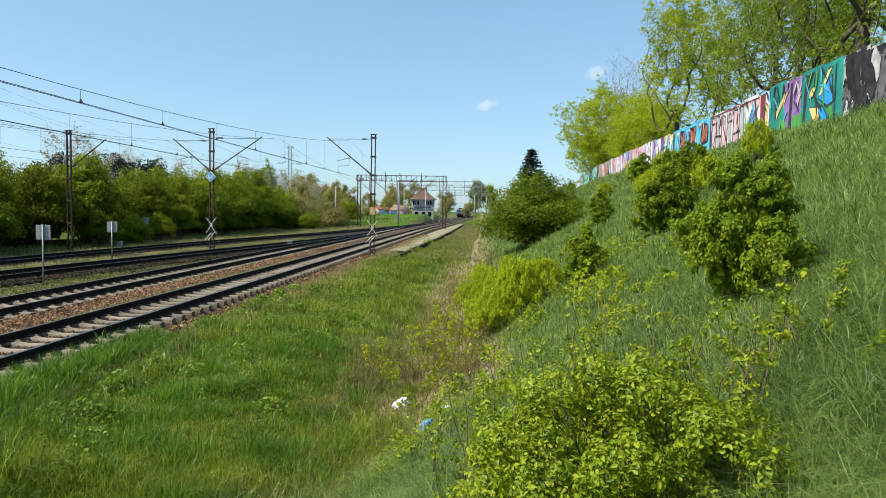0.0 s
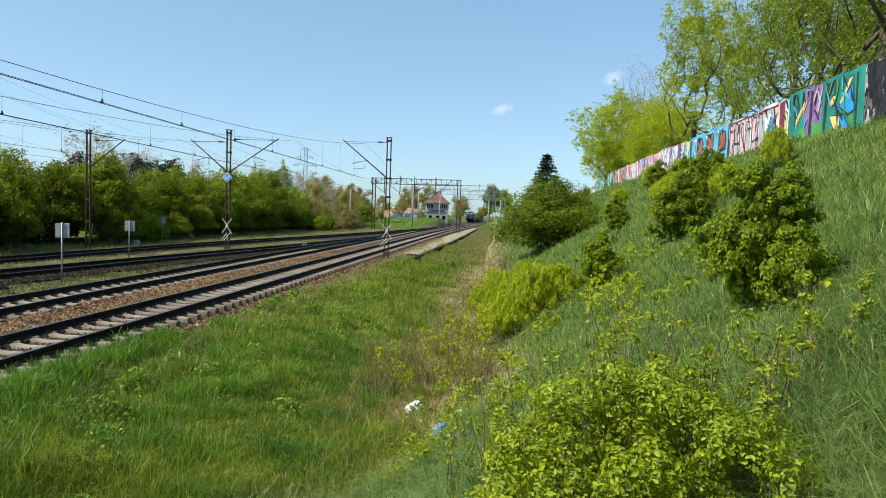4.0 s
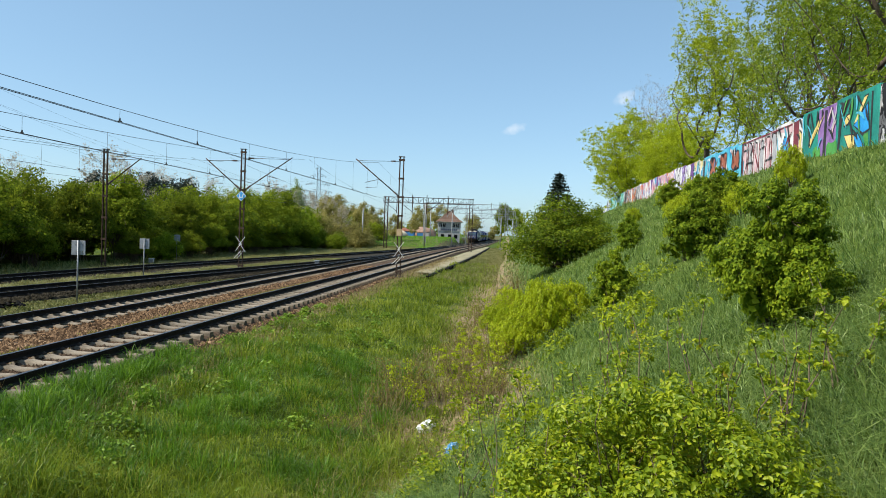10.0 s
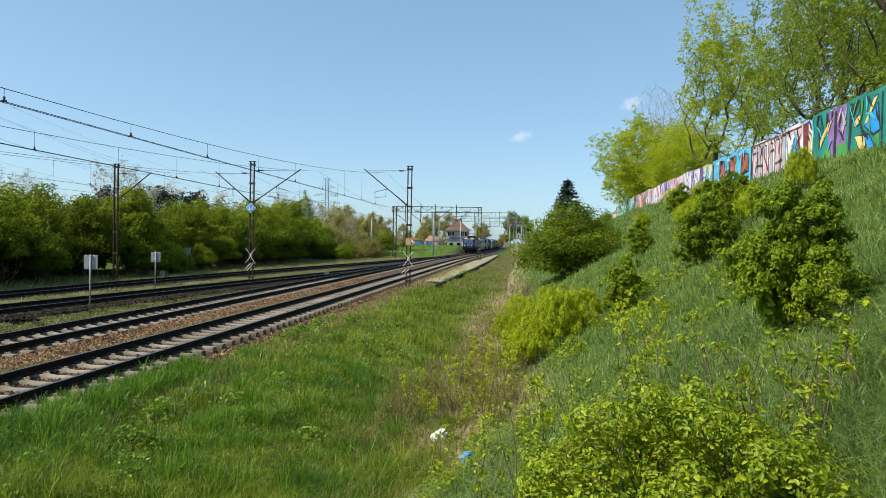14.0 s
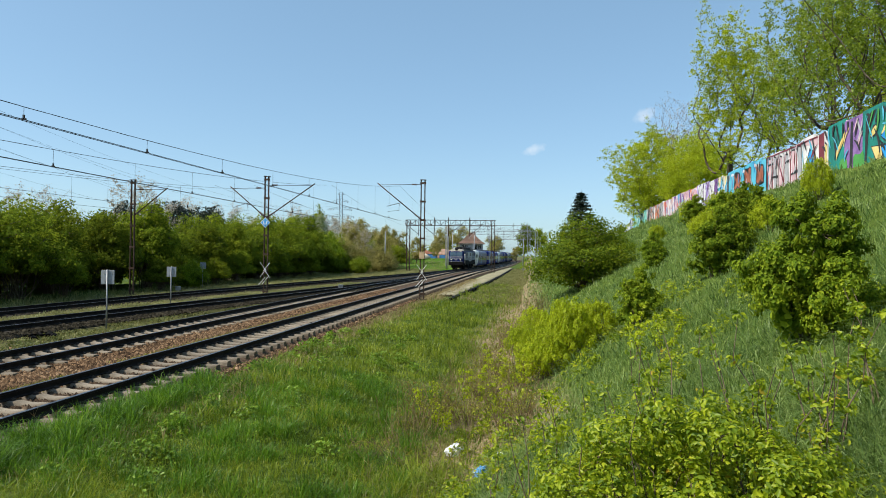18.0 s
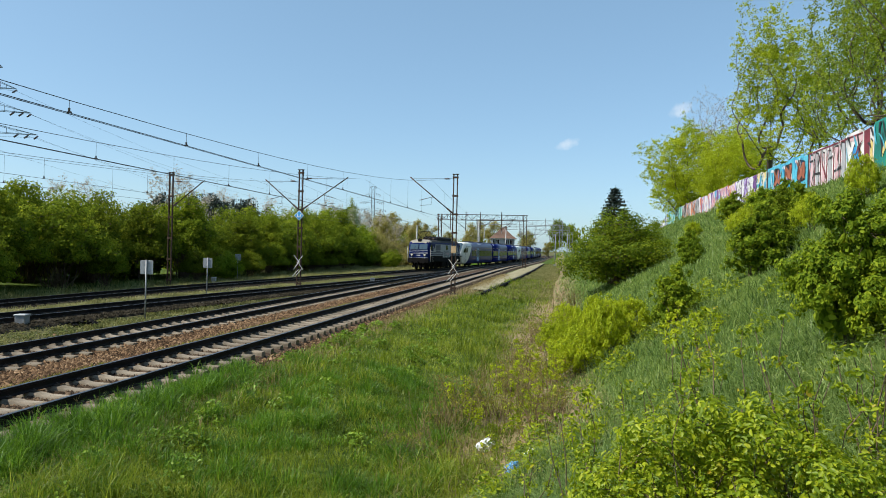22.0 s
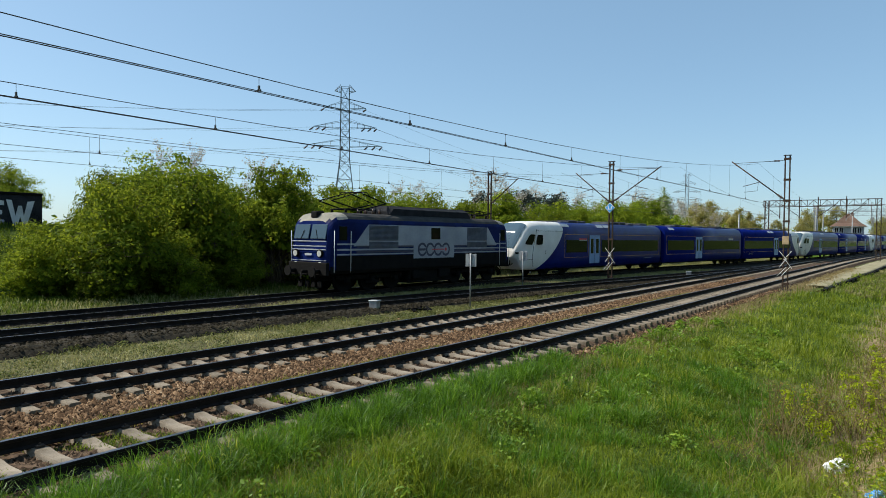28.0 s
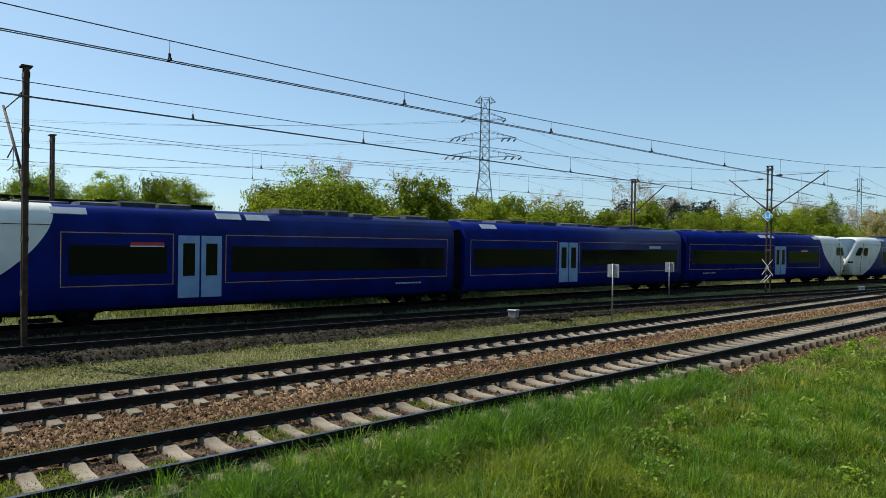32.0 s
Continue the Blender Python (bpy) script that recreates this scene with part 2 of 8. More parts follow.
M_LEAF_PALE = leafy("blossom", [(0.0, (0.20, 0.19, 0.12)), (0.5, (0.35, 0.31, 0.24)), (1.0, (0.52, 0.48, 0.41))], 0.2, 0.3, 0.3, 0.3)
M_LEAF_OLIVE = leafy("leaves_olive", [(0.0, (0.14, 0.14, 0.035)), (0.5, (0.27, 0.25, 0.07)), (1.0, (0.42, 0.37, 0.14))], 0.06, 0.42, 0.35, 0.3)
M_LEAF_PALEGREEN = leafy("leaves_palegreen", [(0.0, (0.12, 0.17, 0.05)), (0.5, (0.22, 0.29, 0.09)), (1.0, (0.34, 0.40, 0.16))], 0.2, 0.4, 0.3, 0.4)
# Mound greens are darkened to stand in for the shrubs' shade.
M_MOUND_SHADED = leafy("mound_grass_shaded", [(0.0, (0.028, 0.052, 0.006)), (0.5, (0.072, 0.115, 0.012)), (1.0, (0.15, 0.185, 0.03))], 0.1, 0.45, 0.5, 0.4)
M_GRASS_LUSH = leafy("grass_lush", [(0.0, (0.024, 0.065, 0.005)), (0.4, (0.062, 0.15, 0.009)), (0.8, (0.135, 0.26, 0.018)), (1.0, (0.27, 0.34, 0.06))], 0.35, 0.42, 0.4, 1.0)
M_NEEDLE = leafy("needles", [(0.0, (0.010, 0.018, 0.014)), (0.5, (0.022, 0.036, 0.026)), (1.0, (0.04, 0.06, 0.04))], 0.2, 0.1, 0.3, 0.5)


# ---- mesh helpers ----
def part(name, bm, material, parent=None, label=""):
    """Links a bmesh (or a ready mesh) as one object under its parent."""
    if isinstance(bm, bpy.types.Mesh):
        me = bm
    else:
        me = bpy.data.meshes.new(name)
        bm.to_mesh(me)
        bm.free()
    if material is not None and len(me.materials) == 0:
        for m in (material if isinstance(material, (list, tuple)) else [material]):
            me.materials.append(m)
    ob = new(name, me)
    if parent is not None:
        ob.parent = parent
    if label:
        ob["label"] = label
    return ob


def smooth(ob):
    ob.data.polygons.foreach_set("use_smooth", [True] * len(ob.data.polygons))
    return ob


def empty(name, m=None):
    ob = new(name)
    ob.empty_display_size = 0.3
    if m is not None:
        ob.matrix_basis = m
    return ob


def bx(bm, x, y, z, sx, sy, sz, rot=None, bevel=0.0, mi=0):
    """A box centred at x, y, z; bevelled where asked."""
    tmp = bmesh.new()
    bmesh.ops.create_cube(tmp, size=1.0)
    bmesh.ops.scale(tmp, vec=(sx, sy, sz), verts=tmp.verts)
    if bevel:
        bmesh.ops.bevel(tmp, geom=tmp.edges[:] + tmp.verts[:], offset=bevel, segments=1, affect="EDGES", profile=0.5)
    m = Matrix.Translation((x, y, z)) @ (rot.to_4x4() if rot is not None else Matrix())
    vs = [bm.verts.new(m @ v.co) for v in tmp.verts]
    tmp.verts.index_update()
    for f in tmp.faces:
        g = bm.faces.new([vs[v.index] for v in f.verts])
        g.material_index = mi
    tmp.free()
    return bm


def tube(bm, pts, r, seg=6, r1=None, mi=0, caps=True):
    """A round bar along points, tapering to r1."""
    pts = [Vector(p) for p in pts]
    rings = []
    k = len(pts)
    for i, p in enumerate(pts):
        d = (pts[min(i + 1, k - 1)] - pts[max(i - 1, 0)]).normalized()
        a = d.orthogonal().normalized() if abs(d.z) > 0.98 else d.cross(Vector((0, 0, 1))).normalized()
        b = d.cross(a)
        rr = r if r1 is None else r + (r1 - r) * i / (k - 1)
        rings.append([bm.verts.new(p + (a * math.cos(2 * math.pi * j / seg) + b * math.sin(2 * math.pi * j / seg)) * rr) for j in range(seg)])
    for u, v in zip(rings, rings[1:]):
        for j in range(seg):
            f = bm.faces.new((u[j], u[(j + 1) % seg], v[(j + 1) % seg], v[j]))
            f.material_index, f.smooth = mi, seg > 5
    if caps and seg > 2:
        bm.faces.new(rings[0][::-1]).material_index = mi
        bm.faces.new(rings[-1]).material_index = mi
    return bm


def angle_bar(bm, p0, p1, w=0.06, t=0.01):
    """A flat-sided steel bar between two points."""
    p0, p1 = Vector(p0), Vector(p1)
    d = p1 - p0
    q = d.to_track_quat("Z", "Y").to_matrix()
    c = (p0 + p1) / 2
    bx(bm, c.x, c.y, c.z, w, max(t, w * 0.6), d.length, q)


def np_mesh(name, verts, faces):
    """A mesh from arrays: verts (n,3), faces a list of (k, corners) index arrays."""
    me = bpy.data.meshes.new(name)
    verts = np.asarray(verts, np.float32)
    me.vertices.add(len(verts))
    me.vertices.foreach_set("co", verts.ravel())
    tot = sum(f.size for f in faces)
    me.loops.add(tot)
    me.loops.foreach_set("vertex_index", np.concatenate([np.asarray(f, np.int32).ravel() for f in faces]))
    counts = np.concatenate([np.full(len(f), f.shape[1], np.int32) for f in faces])
    me.polygons.add(len(counts))
    me.polygons.foreach_set("loop_start", np.concatenate([[0], np.cumsum(counts)[:-1]]).astype(np.int32))
    me.update(calc_edges=True)
    return me


def loft(bm, rings, mi=0, cap0=True, cap1=True, closed=True, smooth_it=False):
    vs = [[bm.verts.new(p) for p in ring] for ring in rings]
    n = len(vs[0])
    for a, b in zip(vs, vs[1:]):
        for j in range(n if closed else n - 1):
            f = bm.faces.new((a[j], a[(j + 1) % n], b[(j + 1) % n], b[j]))
            f.material_index, f.smooth = mi, smooth_it
    if cap0 and closed:
        bm.faces.new(vs[0][::-1]).material_index = mi
    if cap1 and closed:
        bm.faces.new(vs[-1]).material_index = mi
    return vs


# ---- the lie of the land ----
def sstep(x, a, b):
    t = np.clip((np.asarray(x, float) - a) / (b - a), 0, 1)
    return t * t * (3 - 2 * t)


def bumps(x, y):
    return 0.05 * np.sin(1.3 * x + 0.7 * y) * np.sin(0.9 * y - 0.5 * x + 1) + 0.03 * np.sin(3.1 * x - 1.7 * y) + 0.04 * np.sin(0.37 * y + 2.1 * x)


def foot(y):
    return -3.9 + 2.6 * sstep(y, 0, 13) + 9 * sstep(y, 70, 170)


def wall_x(y):
    return 10.9 + 0.062 * (np.asarray(y, float) - 20)


def ground_z(x, y):
    """Height of the ground: trackbed, hollow, bank up to the painted wall, mound beyond the hedge."""
    x, y = np.asarray(x, float), np.asarray(y, float)
    f = foot(y)
    low = -0.5 - 0.5 * sstep(x, -7.0, f - 0.2) * (1 - 0.6 * sstep(y, 30, 70))
    s = np.clip((x - f) / (wall_x(y) - f), 0, 1.0)
    top = (6.30 + 0.0165 * np.clip(y - 20, 0, 90)) * (1 - 0.85 * sstep(y, 110, 170))
    rise = (top + 0.9) * (0.93 * s + 0.07 * sstep(s, 0, 1))
    rise = np.where(x > f, np.sqrt(rise ** 2 + 0.04) - 0.2, 0)
    verge = sstep(x, -7.6, -6.6)
    z = low + rise + bumps(x, y) * verge
    z = z + 0.1 * sstep(-x, 14.6, 15.2) * (1 - sstep(-x, 26, 27))
    left = sstep(-x, 27, 31)
    mound = 3.3 * sstep(-x, 36, 43) * (1 - sstep(y, 22, 34))
    lawn = 1.95 * sstep(-x, 13.3, 15.2) * sstep(y, 130, 170) * (1 - sstep(y, 225, 280))
    return z + left * (0.25 + bumps(x, y)) + mound + lawn


def ground_mesh():
    xs = np.unique(np.concatenate([[-3000, -1200, -500, -250, -150, -100, -80, -60], np.arange(-52, -28, 1.5), np.arange(-28, -8, 1.0), np.arange(-8, 14, 0.35), np.arange(14, 40, 3), [60, 100, 200, 500, 1200, 3000]]))
    ys = np.unique(np.concatenate([[-3000, -1200, -400, -150, -80, -50, -30, -20], np.arange(-12, 30, 0.45), np.arange(30, 90, 1.5), np.arange(90, 200, 5), [220, 260, 320, 400, 600, 1200, 3000]]))
    X, Y = np.meshgrid(xs, ys)
    V = np.stack([X, Y, ground_z(X, Y)], -1).reshape(-1, 3)
    nx, ny = len(xs), len(ys)
    i = (np.arange(ny - 1)[:, None] * nx + np.arange(nx - 1)[None]).ravel()
    return np_mesh("ground", V, [np.stack([i, i + 1, i + nx + 1, i + nx], -1)])


def ground_material():
    m, n, l, p = nodes_of("soil_and_turf")
    geo = n.new("ShaderNodeNewGeometry")
    a, b = n.new("ShaderNodeTexNoise"), n.new("ShaderNodeTexNoise")
    a.inputs["Scale"].default_value, a.inputs["Detail"].default_value = 0.45, 6
    b.inputs["Scale"].default_value, b.inputs["Detail"].default_value = 9, 6
    for t in (a, b):
        l.new(geo.outputs["Position"], t.inputs["Vector"])
    mx = n.new("ShaderNodeMix")
    mx.inputs["Factor"].default_value = 0.5
    l.new(a.outputs["Fac"], mx.inputs["A"])
    l.new(b.outputs["Fac"], mx.inputs["B"])
    r = ramp(n, [(0.3, (0.03, 0.052, 0.009)), (0.5, (0.06, 0.095, 0.015)), (0.62, (0.09, 0.125, 0.023)), (0.8, (0.14, 0.14, 0.05))])
    l.new(mx.outputs["Result"], r.inputs["Fac"])
    # bare dusty soil along the railway
    sep, soil = n.new("ShaderNodeSeparateXYZ"), ramp(n, [(0.3, (0.035, 0.033, 0.016)), (0.5, (0.10, 0.098, 0.042)), (0.72, (0.22, 0.205, 0.10))])
    l.new(geo.outputs["Position"], sep.inputs["Vector"])
    l.new(mx.outputs["Result"], soil.inputs["Fac"])
    mr = n.new("ShaderNodeMapRange")
    mr.inputs["From Min"].default_value, mr.inputs["From Max"].default_value = -6.4, -8.0
    l.new(sep.outputs["X"], mr.inputs["Value"])
    mr2 = n.new("ShaderNodeMapRange")
    mr2.inputs["From Min"].default_value, mr2.inputs["From Max"].default_value = -30.0, -27.0
    l.new(sep.outputs["X"], mr2.inputs["Value"])
    both = n.new("ShaderNodeMath")
    both.operation = "MULTIPLY"
    l.new(mr.outputs["Result"], both.inputs[0])
    l.new(mr2.outputs["Result"], both.inputs[1])
    cm = n.new("ShaderNodeMix")
    cm.data_type = "RGBA"
    l.new(both.outputs[0], cm.inputs["Factor"])
    l.new(r.outputs["Color"], cm.inputs["A"])
    l.new(soil.outputs["Color"], cm.inputs["B"])
    # dry litter in the hollow along the bank's foot
    dry = ramp(n, [(0.3, (0.12, 0.09, 0.05)), (0.55, (0.25, 0.195, 0.11)), (0.75, (0.38, 0.31, 0.19))])
    l.new(b.outputs["Fac"], dry.inputs["Fac"])
    off = n.new("ShaderNodeMath")
    off.operation = "MULTIPLY_ADD"
    l.new(a.outputs["Fac"], off.inputs[0])
    off.inputs[1].default_value, off.inputs[2].default_value = 2.4, -0.35
    ax = n.new("ShaderNodeMath")
    ax.operation = "ADD"
    l.new(sep.outputs["X"], ax.inputs[0])
    l.new(off.outputs[0], ax.inputs[1])
    ab = n.new("ShaderNodeMath")
    ab.operation = "ABSOLUTE"
    l.new(ax.outputs[0], ab.inputs[0])
    m3, m4, pr = n.new("ShaderNodeMapRange"), n.new("ShaderNodeMapRange"), n.new("ShaderNodeMath")
    m3.inputs["From Min"].default_value, m3.inputs["From Max"].default_value = 1.9, 0.9
    l.new(ab.outputs[0], m3.inputs["Value"])
    m4.inputs["From Min"].default_value, m4.inputs["From Max"].default_value = 8.5, 11.0
    l.new(sep.outputs["Y"], m4.inputs["Value"])
    pr.operation = "MULTIPLY"
    l.new(m3.outputs["Result"], pr.inputs[0])
    l.new(m4.outputs["Result"], pr.inputs[1])
    cd = n.new("ShaderNodeMix")
    cd.data_type = "RGBA"
    l.new(pr.outputs[0], cd.inputs["Factor"])
    l.new(cm.outputs["Result"], cd.inputs["A"])
    l.new(dry.outputs["Color"], cd.inputs["B"])
    l.new(cd.outputs["Result"], p.inputs["Base Color"])
    p.inputs["Specular IOR Level"].default_value = 0.1
    p.inputs["Roughness"].default_value = 0.95
    bp = n.new("ShaderNodeBump")
    bp.inputs["Strength"].default_value, bp.inputs["Distance"].default_value = 0.8, 0.06
    l.new(b.outputs["Fac"], bp.inputs["Height"])
    l.new(bp.outputs["Normal"], p.inputs["Normal"])
    return m


ground = smooth(part("ground", ground_mesh(), ground_material()))
tagged(ground, "grassy ground with a hollow and a steep green bank", "ground", kind="structure")


# ---- tracks ----
def line_of(pts, step=1.0):
    """A smooth line through plan points (y, x), as arrays of x and y."""
    ys = np.arange(pts[0][0], pts[-1][0] + step, step)
    xs = np.interp(ys, [p[0] for p in pts], [p[1] for p in pts])
    k = np.hanning(25)
    k /= k.sum()
    pad = np.concatenate([xs[0] + (xs[1] - xs[0]) * np.arange(-12, 0), xs, xs[-1] + (xs[-1] - xs[-2]) * np.arange(1, 13)])
    return np.convolve(pad, k, "valid"), ys


LINE_NEAR = line_of([(-120, -9.37), (105, -9.37), (140, -8.6), (180, -7.4), (240, -6.8), (420, -6.2)])
LINE_SECOND = line_of([(-120, -13.41), (110, -13.41), (140, -12.7), (180, -11.5), (215, -11.0), (260, -10.6), (420, -10.2)])
LINE_THIRD = line_of([(-120, -20.9), (4, -20.75), (14, -20.25), (28, -18.9), (38, -17.6), (50, -16.0), (64, -14.4), (78, -13.45), (84, -13.41)])
LINE_TRAIN = line_of([(-160, -24.4), (0, -24.25), (20, -24.1), (37, -23.5), (57, -21.5), (73, -19.2), (93, -16.9), (113, -14.6), (135, -13.1), (150, -12.45)])
RAIL_SHAPE = [(-0.036, 0.0), (0.036, 0.0), (0.036, -0.04), (0.012, -0.052), (0.012, -0.13), (0.07, -0.155), (0.07, -0.17), (-0.07, -0.17), (-0.07, -0.155), (-0.012, -0.13), (-0.012, -0.052), (-0.036, -0.04)]


def rail(line, off, parent):
    xs, ys = line
    dx = np.gradient(xs, ys)
    nrm = np.sqrt(1 + dx * dx)
    keep = np.unique(np.concatenate([np.arange(0, len(ys), 3), [len(ys) - 1]]))
    bm = bmesh.new()
    rings = []
    for i in keep:
        rx, ry = 1 / nrm[i], -dx[i] / nrm[i]
        rings.append([(xs[i] + rx * (off + u), ys[i] + ry * (off + u), w) for u, w in RAIL_SHAPE])
    loft(bm, rings)
    for f in bm.faces:
        f.material_index = 1 if f.normal.z > 0.9 or (f.calc_center_median().z > -0.001) else 0
    bm.normal_update()
    part("rail", bm, [M_RAIL, M_RAILTOP], parent)


def sleeper_mesh(mat, w_top=0.17, w_low=0.28, concrete=True):
    bm = bmesh.new()
    rings = []
    prof = [(-1.25, -0.01), (-0.95, 0.0), (-0.5, 0.0), (-0.3, -0.03 if concrete else 0), (0.3, -0.03 if concrete else 0), (0.5, 0.0), (0.95, 0.0), (1.25, -0.01)]
    for u, dz in prof:
        rings.append([(u, -w_low / 2, -0.36), (u, w_low / 2, -0.36), (u, w_top / 2 + 0.02, -0.2 + dz), (u, w_top / 2, -0.172 + dz), (u, -w_top / 2, -0.172 + dz), (u, -w_top / 2 - 0.02, -0.2 + dz)])
    loft(bm, rings)
    for s in (-1, 1):
        for o in (-0.115, 0.115):
            bx(bm, s * 0.7535 + o, 0, -0.152, 0.07, 0.11, 0.04, None, 0.008, 1)
            bx(bm, s * 0.7535 + o, 0, -0.122, 0.028, 0.028, 0.03, None, 0, 1)
    me = bpy.data.meshes.new("sleeper")
    bm.to_mesh(me)
    bm.free()
    me.materials.append(mat)
    me.materials.append(M_IRON)
    return me


def railway_track(name, label, line, mat, y0, y1, yend, spacing, concrete=True, first=-12.0):
    tr = tagged(empty(name), label, "railway track", kind="structure")
    for off in (-0.7535, 0.7535):
        rail(line, off, tr)
    return tr


TRACKS = [
    ("railway_track", "straight railway track on pale concrete sleepers", LINE_NEAR, M_CONC_SLEEPER, -12, 118, 300, 0.594, True),
    ("railway_track", "straight railway track on concrete sleepers beside brown ballast", LINE_SECOND, M_CONC_SLEEPER, -10, 105, 300, 0.594, True),
    ("railway_track", "curving side track on dark weathered sleepers", LINE_THIRD, M_WOOD_SLEEPER, -10, 70, 70, 0.62, False),
    ("railway_track", "curving side track on dark sleepers, train runs on it", LINE_TRAIN, M_WOOD_SLEEPER, -10, 80, 120, 0.62, False)]
track_objects = [railway_track(t[0], t[1], *t[2:]) for t in TRACKS]


def bed(name, xl, xr, z, material, label, y0=-130, y1=420, shoulder=0.45, zl=None):
    """A strip of ballast with sloping shoulders; xl and xr are functions of y."""
    ys = np.concatenate([np.arange(y0, -12, 6), np.arange(max(-12, y0), 60, 0.5), np.arange(60, y1 + 1, 4)])
    V = []
    m = 26
    rs = np.random.RandomState(3)
    for y in ys:
        a, b = xl(y), xr(y)
        u = np.linspace(0, 1, m)
        x = a - shoulder + (b - a + 2 * shoulder) * u
        d = np.minimum(x - (a - shoulder), (b + shoulder) - x)
        zz = z - 0.42 * (1 - sstep(d, 0, shoulder * 1.6)) + 0.018 * rs.randn(m) * (y < 70)
        V.append(np.stack([x, np.full(m, y), zz], -1))
    V = np.concatenate(V)
    i = (np.arange(len(ys) - 1)[:, None] * m + np.arange(m - 1)[None]).ravel()
    ob = part(name, np_mesh(name, V, [np.stack([i, i + 1, i + m + 1, i + m], -1)]), material)
    return tagged(smooth(ob), label, "ballast", kind="structure")


def at_line(line):
    return lambda y: float(np.interp(y, line[1], line[0]))


near_at, second_at, third_at, train_at = (at_line(l) for l in (LINE_NEAR, LINE_SECOND, LINE_THIRD, LINE_TRAIN))
bed("ballast_bed", lambda y: second_at(y) - 1.75, lambda y: near_at(y) + 1.42, -0.265, M_BALLAST, "brown stone ballast under two main tracks")
bed("ballast_bed", lambda y: min(train_at(y), second_at(y) - 0.3) - 1.75, lambda y: min(max(third_at(min(y, 84)), train_at(y) + 0.5), second_at(y) - 2.2) + (1.9 if y < 12 else max(1.2, 1.9 - 0.05 * (y - 12))), -0.195, M_BALLAST_OLD, "old dark overgrown ballast under the side tracks", -130, 132, 0.35)
def strip_x(y):
    """Right edge of the old platform strip."""
    return float(np.interp(y, [50, 78, 110, 160, 400], [-6.05, -5.35, -4.95, -4.8, -3.4]))


bed("dry_strip", lambda y: near_at(y) + 1.9, strip_x, -0.40, surf("dry_gravel", (0.19, 0.175, 0.10), (0.36, 0.32, 0.22), 1.2, 0.95, 0, 0.6, 25, 0, (0.12, 0.13, 0.055)), "pale dry gravelly strip beside the near track", 52, 175, 0.3)


# ---- overhead line: masts, gantries, wires ----
def channel_leg(bm, x, y, z0, z1, w=0.06, d=0.11):
    """A rolled channel, web outward."""
    s = 1 if x >= 0 else -1
    bx(bm, x, y, (z0 + z1) / 2, 0.012, d, z1 - z0)
    for e in (-1, 1):
        bx(bm, x - s * w / 2, y + e * d / 2, (z0 + z1) / 2, w, 0.014, z1 - z0)


def lattice_mast(x, y, h, arms, label, z0=-0.5, half=0.16, batten=1.3):
    """Two channels tied by battens on a concrete foot; arms: list of (side, reach, low height, high height)."""
    m = tagged(empty("catenary_mast", pose(x, y, z0)), label, "mast", "line masts")
    H = h - z0
    for s in (-1, 1):
        bm = bmesh.new()
        channel_leg(bm, s * half, 0, 0.05, H)
        part("leg", bm, M_MAST, m)
    k = int((H - 0.6) / batten)
    for i in range(k + 1):
        z = 0.5 + i * (H - 0.7) / k
        for e in (-1, 1):
            bm = bmesh.new()
            bx(bm, 0, e * 0.062, z, 2 * half + 0.08, 0.012, 0.13, None)
            part("batten", bm, M_MAST, m)
    bm = bmesh.new()
    bx(bm, 0, 0, -0.1, 0.7, 0.55, 0.5, None, 0.06)
    part("foundation", bm, M_WOOD_SLEEPER, m)
    bm = bmesh.new()
    bx(bm, 0, 0, H + 0.02, 2 * half + 0.12, 0.26, 0.04, None, 0.01)
    part("cap", bm, M_MAST, m)
    for s, reach, zl, zh in arms:
        zl, zh = zl - z0, zh - z0
        bm = bmesh.new()
        p0, p1 = Vector((s * half, 0, zl)), Vector((s * reach, 0, zh))
        tube(bm, [p0, p0.lerp(p1, 0.5), p1], 0.038, 8)
        arm = part("cantilever_arm", bm, M_MAST, m)
        bm = bmesh.new()
        zt = zh - 0.12
        tube(bm, [(s * half, 0, zt + 0.02), (s * (reach - 0.2), 0, zt)], 0.018, 6)
        part("tie_rod", bm, M_WIRE, m)
        bm = bmesh.new()
        for i in range(6):
            u = s * (half + 0.3 + 0.06 * i)
            tube(bm, [(u - 0.02, 0, zt + 0.02), (u + 0.02, 0, zt + 0.02)], 0.055, 8)
        part("insulator", bm, M_INSUL, m)
        bm = bmesh.new()
        for i in range(4):
            d = (p1 - p0).normalized()
            c = p0 + d * (0.15 + 0.1 * i)
            tube(bm, [c - d * 0.02, c + d * 0.02], 0.08, 8)
        part("insulator", bm, M_INSUL, m)
        bm = bmesh.new()
        q = p0.lerp(p1, 0.45)
        tube(bm, [q, (q.x + s * 1.0, 0, q.z - 0.25)], 0.02, 6)
        tube(bm, [(q.x + s * 0.1, 0, q.z), (q.x + s * 0.15, 0, q.z - 0.55), (q.x + s * 0.95, 0, q.z - 0.62)], 0.014, 6)
        part("steady_arm", bm, M_MAST, m)
    return m


mast_right = lattice_mast(-7.6, 45.9, 7.95, [(-1, 3.25, 5.25, 7.75)], "rusty twin-channel line mast beside the near track")
mast_middle = lattice_mast(-18.6, 44.9, 8.1, [(1, 3.5, 5.3, 7.6), (-1, 2.7, 5.3, 7.4)], "rusty line mast with two arms and a blue sign")
lattice_mast(-28.1, 43.9, 7.75, [(1, 2.6, 5.3, 7.2)], "rusty line mast before the green hedge")
lattice_mast(-20.1, 3.35, 7.1, [(-1, 3.3, 4.2, 6.6)], "dark line mast between the side tracks", -0.55, 0.12)
